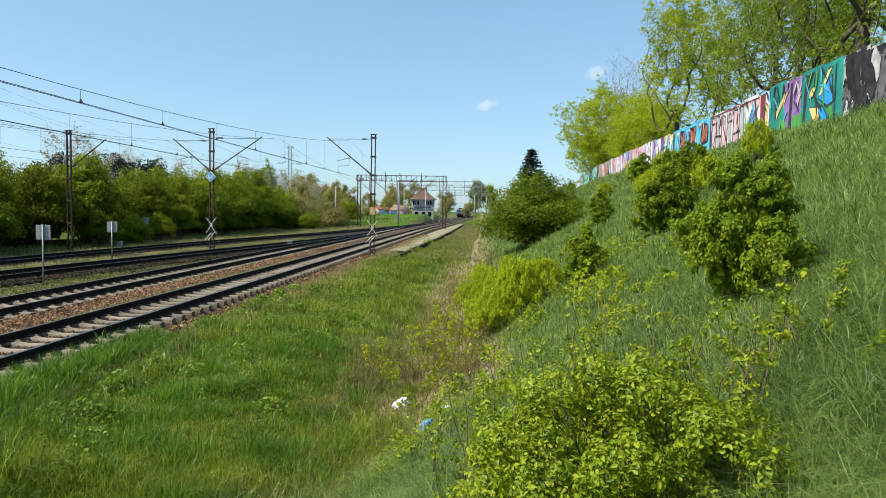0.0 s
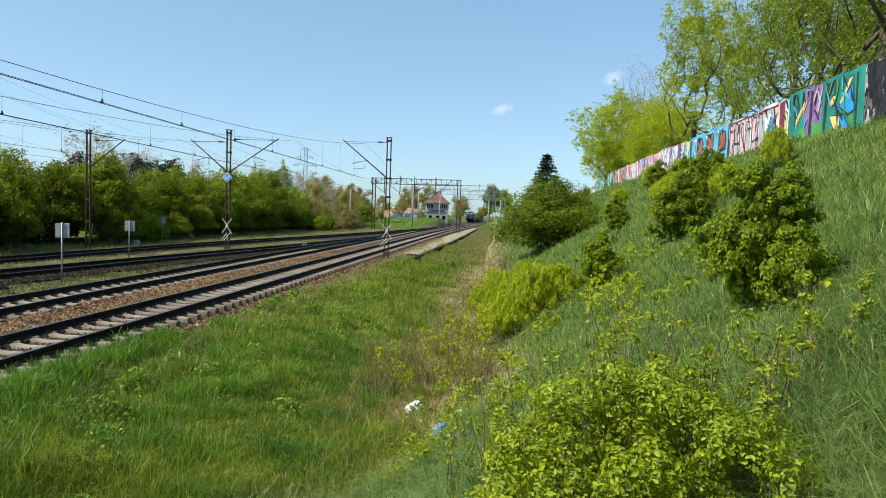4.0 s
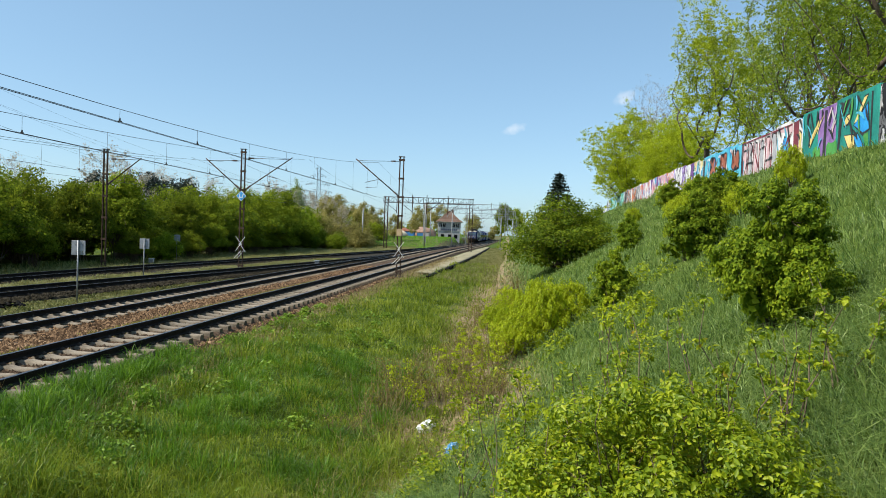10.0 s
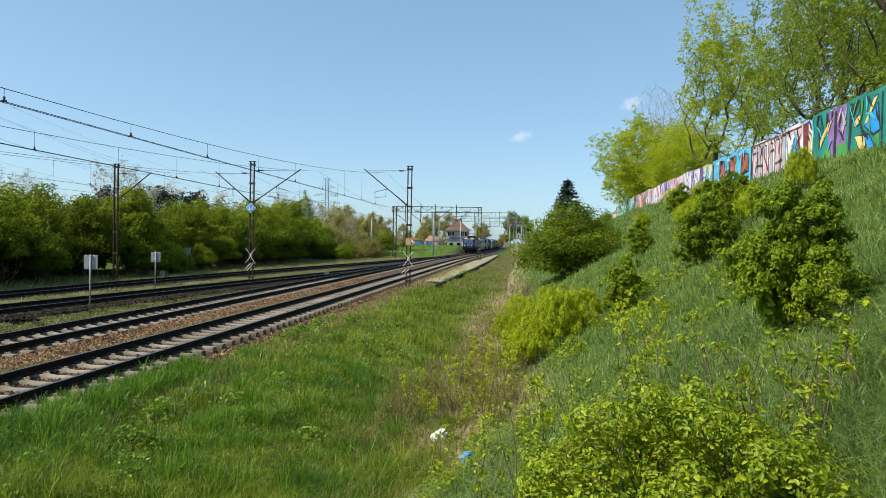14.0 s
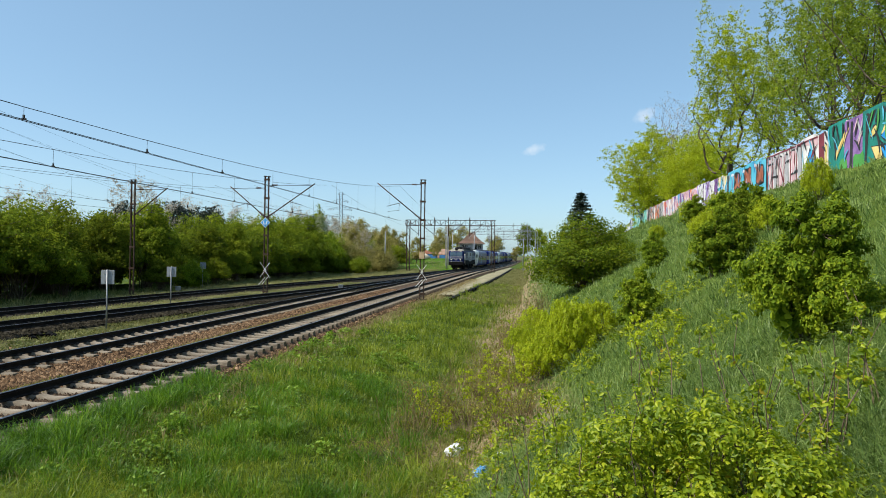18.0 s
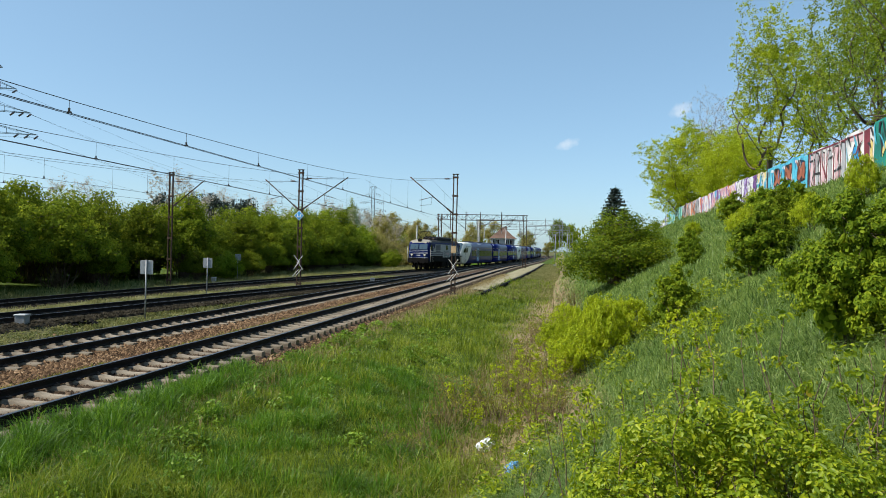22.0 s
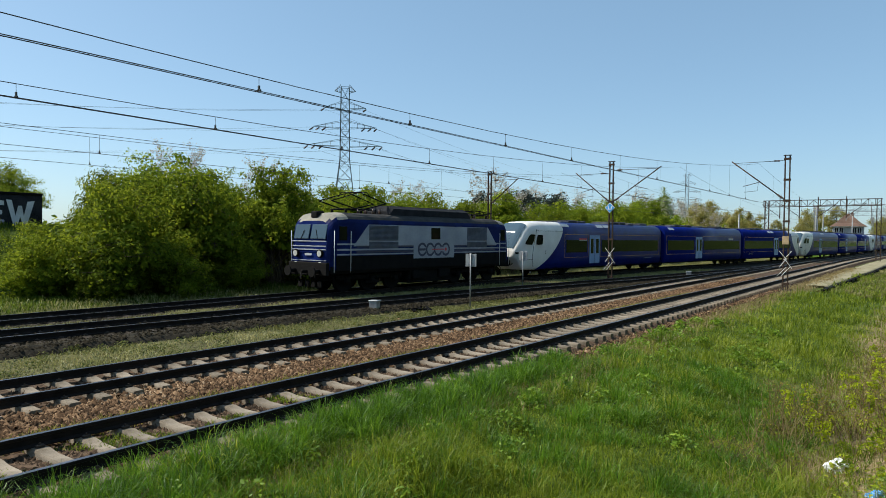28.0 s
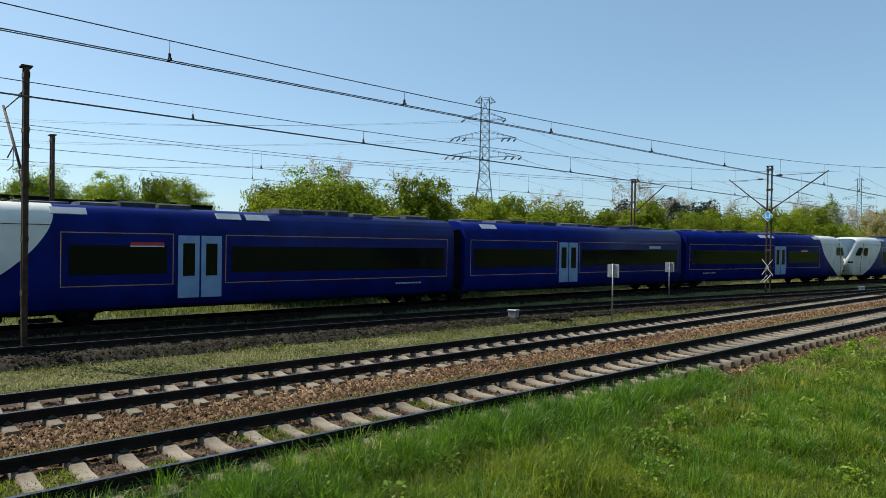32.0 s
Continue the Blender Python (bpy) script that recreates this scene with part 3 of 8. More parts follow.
lattice_mast(-33.6, 6.65, 7.25, [], "rusty tensioning mast with a hanging weight", -0.4, 0.2)
lattice_mast(-7.6, -30, 8.0, [(-1, 3.25, 5.25, 7.75)], "rusty twin-channel line mast beside the near track")


def hazard_lattice(parent, x, y, zc):
    """Crossed white slats fixed to a mast's foot."""
    for i, (dx, dz, a) in enumerate([(0.12, 0.5, 38), (-0.12, 0.5, -38), (0.17, 0.0, -36), (-0.13, 0.05, 36), (0.02, -0.48, 40), (-0.2, -0.5, 42)]):
        bm = bmesh.new()
        bx(bm, x + dx, y - 0.13 - 0.006 * i, zc + dz, 0.032, 0.012, 0.72, Matrix.Rotation(radians(a), 3, "Y"), 0.004)
        part("slat", bm, M_WHITE, parent, "white painted slat")


hazard_lattice(mast_right, 0, 0, 1.75)
hazard_lattice(mast_middle, 0, 0, 1.75)
bm = bmesh.new()
bx(bm, 0, -0.16, 3.2, 0.36, 0.05, 0.5, None, 0.01)
part("marker_box", bm, surf("marker_tan", (0.3, 0.2, 0.1), (0.5, 0.37, 0.22), 7, 0.7), mast_right, "faded tan plate")

sign = tagged(empty("line_sign", pose(-18.6, 44.7, 4.85)), "blue diamond sign with a white hooked mark on a mast", "sign")
bm = bmesh.new()
bx(bm, 0, 0, 0, 0.52, 0.015, 0.52, Matrix.Rotation(radians(45), 3, "Y"), 0.005)
part("border", bm, M_WHITE, sign)
bm = bmesh.new()
bx(bm, 0, -0.012, 0, 0.46, 0.015, 0.46, Matrix.Rotation(radians(45), 3, "Y"), 0.005)
part("plate", bm, M_SIGN_BLUE, sign)
bm = bmesh.new()
for x, z, sx, sz in ((-0.11, 0.0, 0.06, 0.24), (0.0, -0.1, 0.24, 0.06), (0.11, -0.02, 0.06, 0.18), (0.14, 0.08, 0.1, 0.05)):
    bx(bm, x, -0.024, z, sx, 0.01, sz)
part("mark", bm, M_WHITE, sign)


def board_sign(x, y, top, label):
    s = tagged(empty("trackside_sign", pose(x, y, -0.45, 0, 0, 8)), label, "sign", "trackside signs")
    H = top + 0.45
    bm = bmesh.new()
    tube(bm, [(0, 0, 0), (0, 0, H)], 0.03, 8)
    part("post", bm, M_GREY_STEEL, s)
    bm = bmesh.new()
    bx(bm, 0, 0.04, H - 0.3, 0.52, 0.02, 0.55, None, 0.006)
    part("board", bm, M_SIGN_BACK, s)
    for z in (H - 0.15, H - 0.45):
        bm = bmesh.new()
        bx(bm, 0, 0.02, z, 0.3, 0.02, 0.04)
        part("bracket", bm, M_GREY_STEEL, s)


board_sign(-16.35, 23.9, 2.02, "grey board seen from behind on a thin steel post")
board_sign(-19.7, 34.4, 1.92, "grey board seen from behind on a thin steel post")
board_sign(-27.7, 53.4, 1.85, "small grey board on a post before the hedge")


def gantry(x0, x1, y, top, z0, depth, legs, label, drops, material):
    g = tagged(empty("line_gantry", pose(0, y, 0)), label, "gantry", "line gantries")
    for x in legs:
        bm = bmesh.new()
        for sx in (-0.28, 0.28):
            for sy in (-0.2, 0.2):
                bx(bm, x + sx, sy, (z0 + top) / 2, 0.09, 0.09, top - z0)
        k = int((top - z0) / 0.62)
        for i in range(k):
            za, zb = z0 + (top - z0) * i / k, z0 + (top - z0) * (i + 1) / k
            s = 1 if i % 2 else -1
            for sy in (-0.2, 0.2):
                angle_bar(bm, (x - s * 0.28, sy, za), (x + s * 0.28, sy, zb), 0.05)
        part("leg", bm, material, g)
    for z in (top, top - depth):
        bm = bmesh.new()
        for sy in (-0.2, 0.2):
            bx(bm, (x0 + x1) / 2, sy, z, x1 - x0, 0.08, 0.09)
        part("chord", bm, material, g)
    k = int((x1 - x0) / 0.9)
    bm = bmesh.new()
    for i in range(k):
        a, b = x0 + (x1 - x0) * i / k, x0 + (x1 - x0) * (i + 1) / k
        s = i % 2
        for sy in (-0.2, 0.2):
            angle_bar(bm, (a, sy, top - depth * s), (b, sy, top - depth * (1 - s)), 0.05)
            angle_bar(bm, (a, sy, top), (a, sy, top - depth), 0.04)
    part("lattice", bm, material, g)
    for x, s in drops:
        bm = bmesh.new()
        bx(bm, x, 0, top - 1.2, 0.12, 0.12, 3.4)
        part("hanger", bm, material, g)
        bm = bmesh.new()
        tube(bm, [(x, 0, top - 2.6), (x + s * 2.6, 0, top - 0.6)], 0.05, 6)
        tube(bm, [(x, 0, top - 0.9), (x + s * 2.4, 0, top - 0.7)], 0.03, 6)
        part("cantilever_arm", bm, material, g)


gantry(-22.6, -6.4, 118.5, 8.95, -0.5, 1.0, (-22.1, -6.8), "dark lattice steel gantry spanning the tracks", [(-17.4, -1), (-14.8, 1), (-11.0, 1), (-20.2, -1)], M_MAST)
gantry(-19, -0.2, 146, 9.3, -0.5, 1.0, (-18.5, -0.6), "grey lattice gantry over the far tracks", [(-13.5, 1), (-9.5, 1), (-4, 1)], M_GREY_STEEL)
gantry(-17, 1.8, 190, 9.6, -0.5, 1.0, (-16.5, 1.4), "grey lattice gantry over the far tracks", [(-12, 1), (-8, 1), (-3, 1)], M_GREY_STEEL)
gantry(-16, 3.5, 245, 9.6, -0.5, 1.0, (-15.5, 3), "grey lattice gantry over the far tracks", [(-10, 1), (-5, 1)], M_GREY_STEEL)


def grey_post(x, y, top, r=0.13, lamp=False):
    s = tagged(empty("steel_post", pose(x, y, -0.5)), "slim grey steel post beside the tracks", "post", "steel posts")
    bm = bmesh.new()
    tube(bm, [(0, 0, 0), (0, 0, top * 0.5), (0, 0, top + 0.5)], r, 8, r * 0.7)
    part("shaft", bm, M_GREY_STEEL, s)
    bm = bmesh.new()
    bx(bm, 0, 0, 0.1, 0.6, 0.6, 0.4, None, 0.05)
    part("foundation", bm, M_CONCRETE, s)
    if lamp:
        bm = bmesh.new()
        tube(bm, [(0, 0, top + 0.4), (0.7, 0, top + 0.9), (1.2, 0, top + 0.95)], 0.04, 6)
        bx(bm, 1.3, 0, top + 0.93, 0.5, 0.18, 0.1, None, 0.03)
        part("lamp_arm", bm, M_GREY_STEEL, s)


for x, y, top in ((-17.6, 139, 8.9), (-12.9, 151, 7.4), (-1.8, 150, 6.5), (0.9, 162, 7.0), (-24.9, 112, 6.6), (4.5, 210, 8), (6.5, 260, 9), (-19.5, 165, 8.5)):
    grey_post(x, y, top, 0.13, x == -24.9)


# ---- wires ----
def wire(name, pts, r, label, parent=None, mat=M_WIRE):
    bm = bmesh.new()
    tube(bm, pts, r, 4)
    return part(name, bm, mat, parent)


def catenary(xs, ya, yb, y_low, low, high, contact, label, twin=False, drop_every=7.3, off=0.0):
    """Messenger wire, contact wire and droppers over one track."""
    c = tagged(empty("overhead_wire"), label, "overhead line", "overhead wires")
    half = max(abs(ya - y_low), abs(yb - y_low))
    mz = lambda y: low + (high - low) * ((y - y_low) / half) ** 2
    ys = np.linspace(ya, yb, 25)
    wire("messenger_wire", [(xs(y), y, mz(y)) for y in ys], 0.0075, "", c)
    for k in ((-0.04, 0.04) if twin else (0,)):
        wire("contact_wire", [(xs(y) + k, y, contact) for y in ys[::2]], 0.0075, "", c)
    y = ya + off
    while y < yb:
        bm = bmesh.new()
        tube(bm, [(xs(y), y, contact), (xs(y), y, mz(y))], 0.0045, 4)
        bx(bm, xs(y), y, contact + 0.02, 0.09, 0.03, 0.03)
        bx(bm, xs(y), y, contact + 0.06, 0.03, 0.03, 0.08)
        part("dropper", bm, M_WIRE, c)
        y += drop_every


catenary(lambda y: -9.3 - 1.5 * max(0, (y - 30) / 16) ** 2 * 0.0, -30, 45.9, 8, 5.36, 7.55, 5.13, "sagging messenger and contact wire over the near track", True, 3.95, 1.55)
catenary(lambda y: -13.4 - 0.024 * (y - 10), -30, 44.9, 3, 5.36, 7.5, 5.12, "sagging messenger and contact wire over the second track", True, 4.1, 2.2)
catenary(lambda y: -20.5 + 0.012 * (y - 5), -30, 44.9, 8, 5.68, 7.3, 5.12, "thin overhead wires above the third track", False, 6.5, 1.0)
catenary(lambda y: train_at(y), -25, 43.9, 8, 6.1, 7.1, 5.12, "thin overhead wires above the train's track", False, 6.7, 3.0)
for x0, x1 in ((-9.3, -8.9), (-14.2, -13.3), (-20.0, -15.2), (-23.0, -17.8)):
    catenary(lambda y, a=x0, b=x1: a + (b - a) * (y - 45.5) / 73, 45.9, 118, 82, 5.7, 7.6, 5.15, "overhead wires running on to the gantry", False, 12, 5)
for x in (-8.4, -12.4):
    catenary(lambda y, a=x: a + 0.012 * (y - 118), 118.6, 245, 182, 5.6, 7.6, 5.15, "far overhead wires between gantries", False, 25, 10)


# ---- power pylons beyond the hedge ----
def pylon(x, y, z0, h, label, yaw, scale=1.0):
    p = tagged(empty("power_pylon", pose(x, y, z0, 0, 0, yaw)), label, "pylon", "power pylons")
    def half(z):
        u = z / h
        return (3.4 - 4.3 * u if u < 0.55 else 1.05 - 0.35 * (u - 0.55)) * scale
    levels = [0, 0.12, 0.23, 0.33, 0.42, 0.5, 0.55, 0.61, 0.67, 0.73, 0.79, 0.85, 0.91, 1.0]
    for sx, sy in ((-1, -1), (1, -1), (1, 1), (-1, 1)):
        bm = bmesh.new()
        tube(bm, [(sx * half(a * h), sy * half(a * h), a * h) for a in levels], 0.12, 4)
        part("leg", bm, M_PYLON, p)
    cs = [(-1, -1), (1, -1), (1, 1), (-1, 1)]
    bm = bmesh.new()
    for a, b in zip(levels, levels[1:]):
        for (ax, ay), (cx, cy) in zip(cs, cs[1:] + cs[:1]):
            ha, hb = half(a * h), half(b * h)
            angle_bar(bm, (ax * ha, ay * ha, a * h), (cx * hb, cy * hb, b * h), 0.11)
            angle_bar(bm, (cx * ha, cy * ha, a * h), (ax * hb, ay * hb, b * h), 0.11)
            angle_bar(bm, (ax * hb, ay * hb, b * h), (cx * hb, cy * hb, b * h), 0.1)
    part("bracing", bm, M_PYLON, p)
    for u, reach in ((0.63, 8.2), (0.745, 7.0), (0.865, 4.6), (0.97, 2.3)):
        z = u * h
        for s in (-1, 1):
            bm = bmesh.new()
            tip = (s * reach * scale, 0, z + 0.25)
            for sy in (-1, 1):
                angle_bar(bm, (s * half(z), sy * half(z), z), tip, 0.13)
                angle_bar(bm, (s * half(z), sy * half(z), z + 1.5 * scale), tip, 0.11)
            for i in (0.3, 0.55, 0.78):
                q = [s * (half(z) + (reach * scale - half(z)) * i), 0, 0]
                w = half(z) * (1 - i)
                angle_bar(bm, (q[0], -w, z + 0.25 * i), (q[0], w, z + 0.25 * i), 0.08)
                angle_bar(bm, (q[0], -w, z + 0.25 * i), (q[0], 0, z + 1.5 * scale * (1 - i) + 0.2), 0.08)
            arm = part("cross_arm", bm, M_PYLON, p)
            if u < 0.9:
                for i in ((0.55, 0.78, 1.0) if u < 0.8 else (1.0,)):
                    bm = bmesh.new()
                    xx = s * (half(z) + (reach * scale - half(z)) * i)
                    tube(bm, [(xx, 0, z), (xx - 0.6, -1.2, z - 0.7)], 0.16, 6)
                    part("insulator", bm, M_INSUL, arm)
    return p


pylon(-106, 106.5, 0, 35.4, "large grey lattice power pylon with three cross arms", 43)
pylon(-118, 403, 0, 40.5, "distant grey lattice power pylon", 20)
lines = tagged(empty("power_lines"), "thin power lines strung from the pylon", "power line")
for k, (z, r) in enumerate(((22, 8), (26.5, 6.5), (30.5, 4.5), (22, -8), (26.5, -6.5), (30.5, -4.5))):
    c, s = math.cos(radians(43)), math.sin(radians(43))
    a = Vector((-106 + c * r, 106.5 + s * r, z))
    b = a + Vector((-95, -190, 0))
    wire("conductor", [a.lerp(b, i / 14) + Vector((0, 0, -26 * (i / 14) * (1 - i / 14) * 0.9)) for i in range(15)], 0.018, "", lines)
    b = Vector((-118 + c * r, 403 + s * r, z + 4))
    wire("conductor", [a.lerp(b, i / 14) + Vector((0, 0, -40 * (i / 14) * (1 - i / 14))) for i in range(15)], 0.018, "", lines)


# ---- the train ----
M_LOCO_BLUE = surf("loco_blue", (0.005, 0.011, 0.065), (0.009, 0.021, 0.12), 1.2, 0.45, 0, 0.02, 30, 0, (0.008, 0.01, 0.035), 0.05)
M_LOCO_WHITE = surf("loco_white", (0.24, 0.26, 0.31), (0.37, 0.395, 0.445), 0.8, 0.5, 0, 0.02, 20, 0, (0.24, 0.25, 0.27), 0.0)
M_LOCO_ROOF = surf("loco_roof", (0.022, 0.022, 0.024), (0.06, 0.058, 0.054), 1.5, 0.8, 0, 0.05)
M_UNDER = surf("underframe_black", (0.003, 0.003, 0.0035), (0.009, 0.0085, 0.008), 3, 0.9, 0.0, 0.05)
M_GRILLE = surf("grille_blue", (0.05, 0.065, 0.1), (0.12, 0.14, 0.19), 3, 0.6, 0.2, 0.02)
M_GLASS_DARK = glass_like("window_glass", (0.006, 0.007, 0.008))
M_GLASS_CAB = glass_like("windscreen_glass", (0.06, 0.10, 0.14), 0.05)
M_LAMP = glass_like("lamp_glass", (0.5, 0.5, 0.46), 0.1)
M_STEEL = surf("worn_steel", (0.06, 0.055, 0.05), (0.16, 0.15, 0.14), 6, 0.45, 0.7, 0.05)
M_LOGO = surf("logo_navy", (0.012, 0.016, 0.05), (0.02, 0.026, 0.08), 3, 0.4, 0, 0)
M_RED = surf("red_paint", (0.4, 0.02, 0.03), (0.55, 0.03, 0.04), 3, 0.4, 0, 0)
M_DOOR = surf("door_paleblue", (0.16, 0.27, 0.5), (0.25, 0.38, 0.62), 2, 0.45, 0, 0.01, 20)
M_ORANGE = surf("orange_line", (0.42, 0.22, 0.06), (0.58, 0.32, 0.10), 3, 0.4, 0, 0)
M_PANEL_GREY = surf("panel_grey", (0.35, 0.38, 0.42), (0.55, 0.57, 0.6), 2, 0.5, 0, 0.02)


def livery(name):
    """Deep blue body, white round the cab behind a slanting edge, with road film below."""
    m, n, l, p = nodes_of(name)
    co, sep = n.new("ShaderNodeTexCoord"), n.new("ShaderNodeSeparateXYZ")
    l.new(co.outputs["Object"], sep.inputs["Vector"])
    # edge: y = a + b * z + c * z^2 in the car's own space
    zz = n.new("ShaderNodeMath")
    zz.operation = "MULTIPLY"
    l.new(sep.outputs["Z"], zz.inputs[0])
    l.new(sep.outputs["Z"], zz.inputs[1])
    e1 = n.new("ShaderNodeMath")
    e1.operation = "MULTIPLY_ADD"
    e1.inputs[1].default_value = -0.32
    l.new(zz.outputs[0], e1.inputs[0])
    e2 = n.new("ShaderNodeMath")
    e2.operation = "MULTIPLY_ADD"
    e2.inputs[1].default_value = 2.4
    l.new(sep.outputs["Z"], e2.inputs[0])
    e2.inputs[2].default_value = -10.5 + 0.1
    l.new(e2.outputs[0], e1.inputs[2])
    cmp_ = n.new("ShaderNodeMath")
    cmp_.operation = "LESS_THAN"
    l.new(sep.outputs["Y"], cmp_.inputs[0])
    l.new(e1.outputs[0], cmp_.inputs[1])
    no = n.new("ShaderNodeTexNoise")
    no.inputs["Scale"].default_value, no.inputs["Detail"].default_value = 1.3, 5
    l.new(co.outputs["Object"], no.inputs["Vector"])
    blue = ramp(n, [(0.3, (0.003, 0.008, 0.10)), (0.7, (0.004, 0.016, 0.17))])
    white = ramp(n, [(0.3, (0.66, 0.65, 0.62)), (0.7, (0.78, 0.77, 0.74))])
    l.new(no.outputs["Fac"], blue.inputs["Fac"])
    l.new(no.outputs["Fac"], white.inputs["Fac"])
    mx = n.new("ShaderNodeMix")
    mx.data_type = "RGBA"
    l.new(cmp_.outputs[0], mx.inputs["Factor"])
    l.new(blue.outputs["Color"], mx.inputs["A"])
    l.new(white.outputs["Color"], mx.inputs["B"])
    l.new(mx.outputs["Result"], p.inputs["Base Color"])
    p.inputs["Roughness"].default_value = 0.3
    p.inputs["Specular IOR Level"].default_value = 0.07
    return m


M_LIVERY = livery("car_livery")
M_LOCO_BLUE.node_tree.nodes["Principled BSDF"].inputs["IOR"].default_value = 1.15
for m_ in (M_LOCO_BLUE, M_LOCO_WHITE):
    m_.node_tree.nodes["Principled BSDF"].inputs["Specular IOR Level"].default_value = 0.2
M_CAR_BLUE = surf("car_blue", (0.003, 0.008, 0.10), (0.004, 0.016, 0.17), 1.3, 0.5, 0, 0, 30)
M_CAR_BLUE.node_tree.nodes["Principled BSDF"].inputs["Specular IOR Level"].default_value = 0.07
M_CAR_BLUE.node_tree.nodes["Principled BSDF"].inputs["Roughness"].default_value = 0.3


def bogie(parent, y, base, r=0.5, n=2):
    b = empty("bogie", pose(0, y, 0))
    b.parent = parent
    bm = bmesh.new()
    for s in (-1, 1):
        bx(bm, s * 0.98, 0, r + 0.12, 0.14, base + 1.2, 0.24, None, 0.03)
        for i in range(n):
            yy = -base / 2 + base * i / (n - 1)
            bx(bm, s * 1.02, yy, r, 0.26, 0.34, 0.34, None, 0.05)
            for k in (-0.33, 0.33):
                tube(bm, [(s * 1.02, yy + k, r - 0.05), (s * 1.02, yy + k, r + 0.32)], 0.08, 8)
        bx(bm, s * 1.05, 0, r - 0.15, 0.1, 0.9, 0.14, None, 0.02)
    bx(bm, 0, 0, r + 0.1, 1.9, 0.6, 0.25, None, 0.03)
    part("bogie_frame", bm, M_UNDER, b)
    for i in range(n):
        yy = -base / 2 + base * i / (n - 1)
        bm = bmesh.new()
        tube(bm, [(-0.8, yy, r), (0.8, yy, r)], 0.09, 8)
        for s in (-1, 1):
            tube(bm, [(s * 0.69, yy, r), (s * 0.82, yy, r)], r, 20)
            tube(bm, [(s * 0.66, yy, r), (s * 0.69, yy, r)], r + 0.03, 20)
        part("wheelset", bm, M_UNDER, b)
    return b


def body_ring(y, hw, z0, z1, shoulder=0.6, tumble=0.0):
    """One cross-section of a carbody."""
    pts = [(-hw + 0.08 + tumble, z0), (hw - 0.08 - tumble, z0), (hw - tumble, z0 + 0.1), (hw, z0 + 0.55 if z1 - z0 > 1.5 else z0 + 0.2)]
    zs = z1 - shoulder
    pts += [(hw, zs)]
    for a in (18, 36, 54, 72):
        pts.append((hw * (0.42 + 0.58 * math.cos(radians(a))), zs + shoulder * math.sin(radians(a))))
    pts += [(hw * 0.42, z1 + 0.0), (-hw * 0.42, z1 + 0.0)]
    for a in (72, 54, 36, 18):
        pts.append((-hw * (0.42 + 0.58 * math.cos(radians(a))), zs + shoulder * math.sin(radians(a))))
    pts += [(-hw, zs), (-hw, z0 + 0.55 if z1 - z0 > 1.5 else z0 + 0.2), (-hw + tumble, z0 + 0.1)]
    return [(x, y, z) for x, z in pts]


def pantograph(parent, y, s, up=0.75):
    """A folded diamond collector on the roof."""
    p = empty("pantograph", pose(0, y, 3.86))
    p.parent = parent
    bm = bmesh.new()
    for sx in (-0.55, 0.55):
        tube(bm, [(sx, -1.0, 0.18), (sx, 1.0, 0.18)], 0.035, 6)
    for yy in (-1, 1):
        tube(bm, [(-0.6, yy, 0.18), (0.6, yy, 0.18)], 0.035, 6)
        for sx in (-0.5, 0.5):
            tube(bm, [(sx, yy, 0), (sx, yy, 0.18)], 0.07, 8)
    part("base_frame", bm, M_UNDER, p)
    for sx in (-0.5, 0.5):
        bm = bmesh.new()
        tube(bm, [(sx, -0.3, 0.2), (sx * 0.9, -1.35 * s, 0.2 + 0.33 * up)], 0.034, 6)
        tube(bm, [(sx, 0.3, 0.2), (sx * 0.9, 1.35 * s, 0.2 + 0.33 * up)], 0.034, 6)
        tube(bm, [(sx * 0.9, -1.35 * s, 0.2 + 0.33 * up), (sx * 0.8, 0.0, up)], 0.026, 6)
        tube(bm, [(sx * 0.9, 1.35 * s, 0.2 + 0.33 * up), (sx * 0.8, 0.0, up)], 0.026, 6)
        part("arm", bm, M_UNDER, p)
    bm = bmesh.new()
    for yy in (-0.18, 0.18):
        tube(bm, [(-0.95, yy, up - 0.22), (-0.75, yy, up), (0.75, yy, up), (0.95, yy, up - 0.22)], 0.022, 6)
    part("collector_head", bm, M_UNDER, p)


def ring_letter(bm, y, z, r, w, gap0, gap1, x, seg=26, bar=False):
    """A thick open ring drawn flat on the side wall; the gap is in degrees."""
    angs = [gap1 + (360 - (gap1 - gap0)) * i / seg for i in range(seg + 1)]
    ring = [[bm.verts.new((x, y + rr * math.cos(radians(a)), z + rr * math.sin(radians(a)))) for rr in (r - w, r)] for a in angs]
    for a, b in zip(ring, ring[1:]):
        bm.faces.new((a[0], a[1], b[1], b[0]))
    if bar:
        vs = [bm.verts.new((x, y + u, z + v)) for u, v in ((-r * 0.95, -w / 2), (r * 0.75, -w / 2), (r * 0.75, w / 2), (-r * 0.95, w / 2))]
        bm.faces.new(vs)


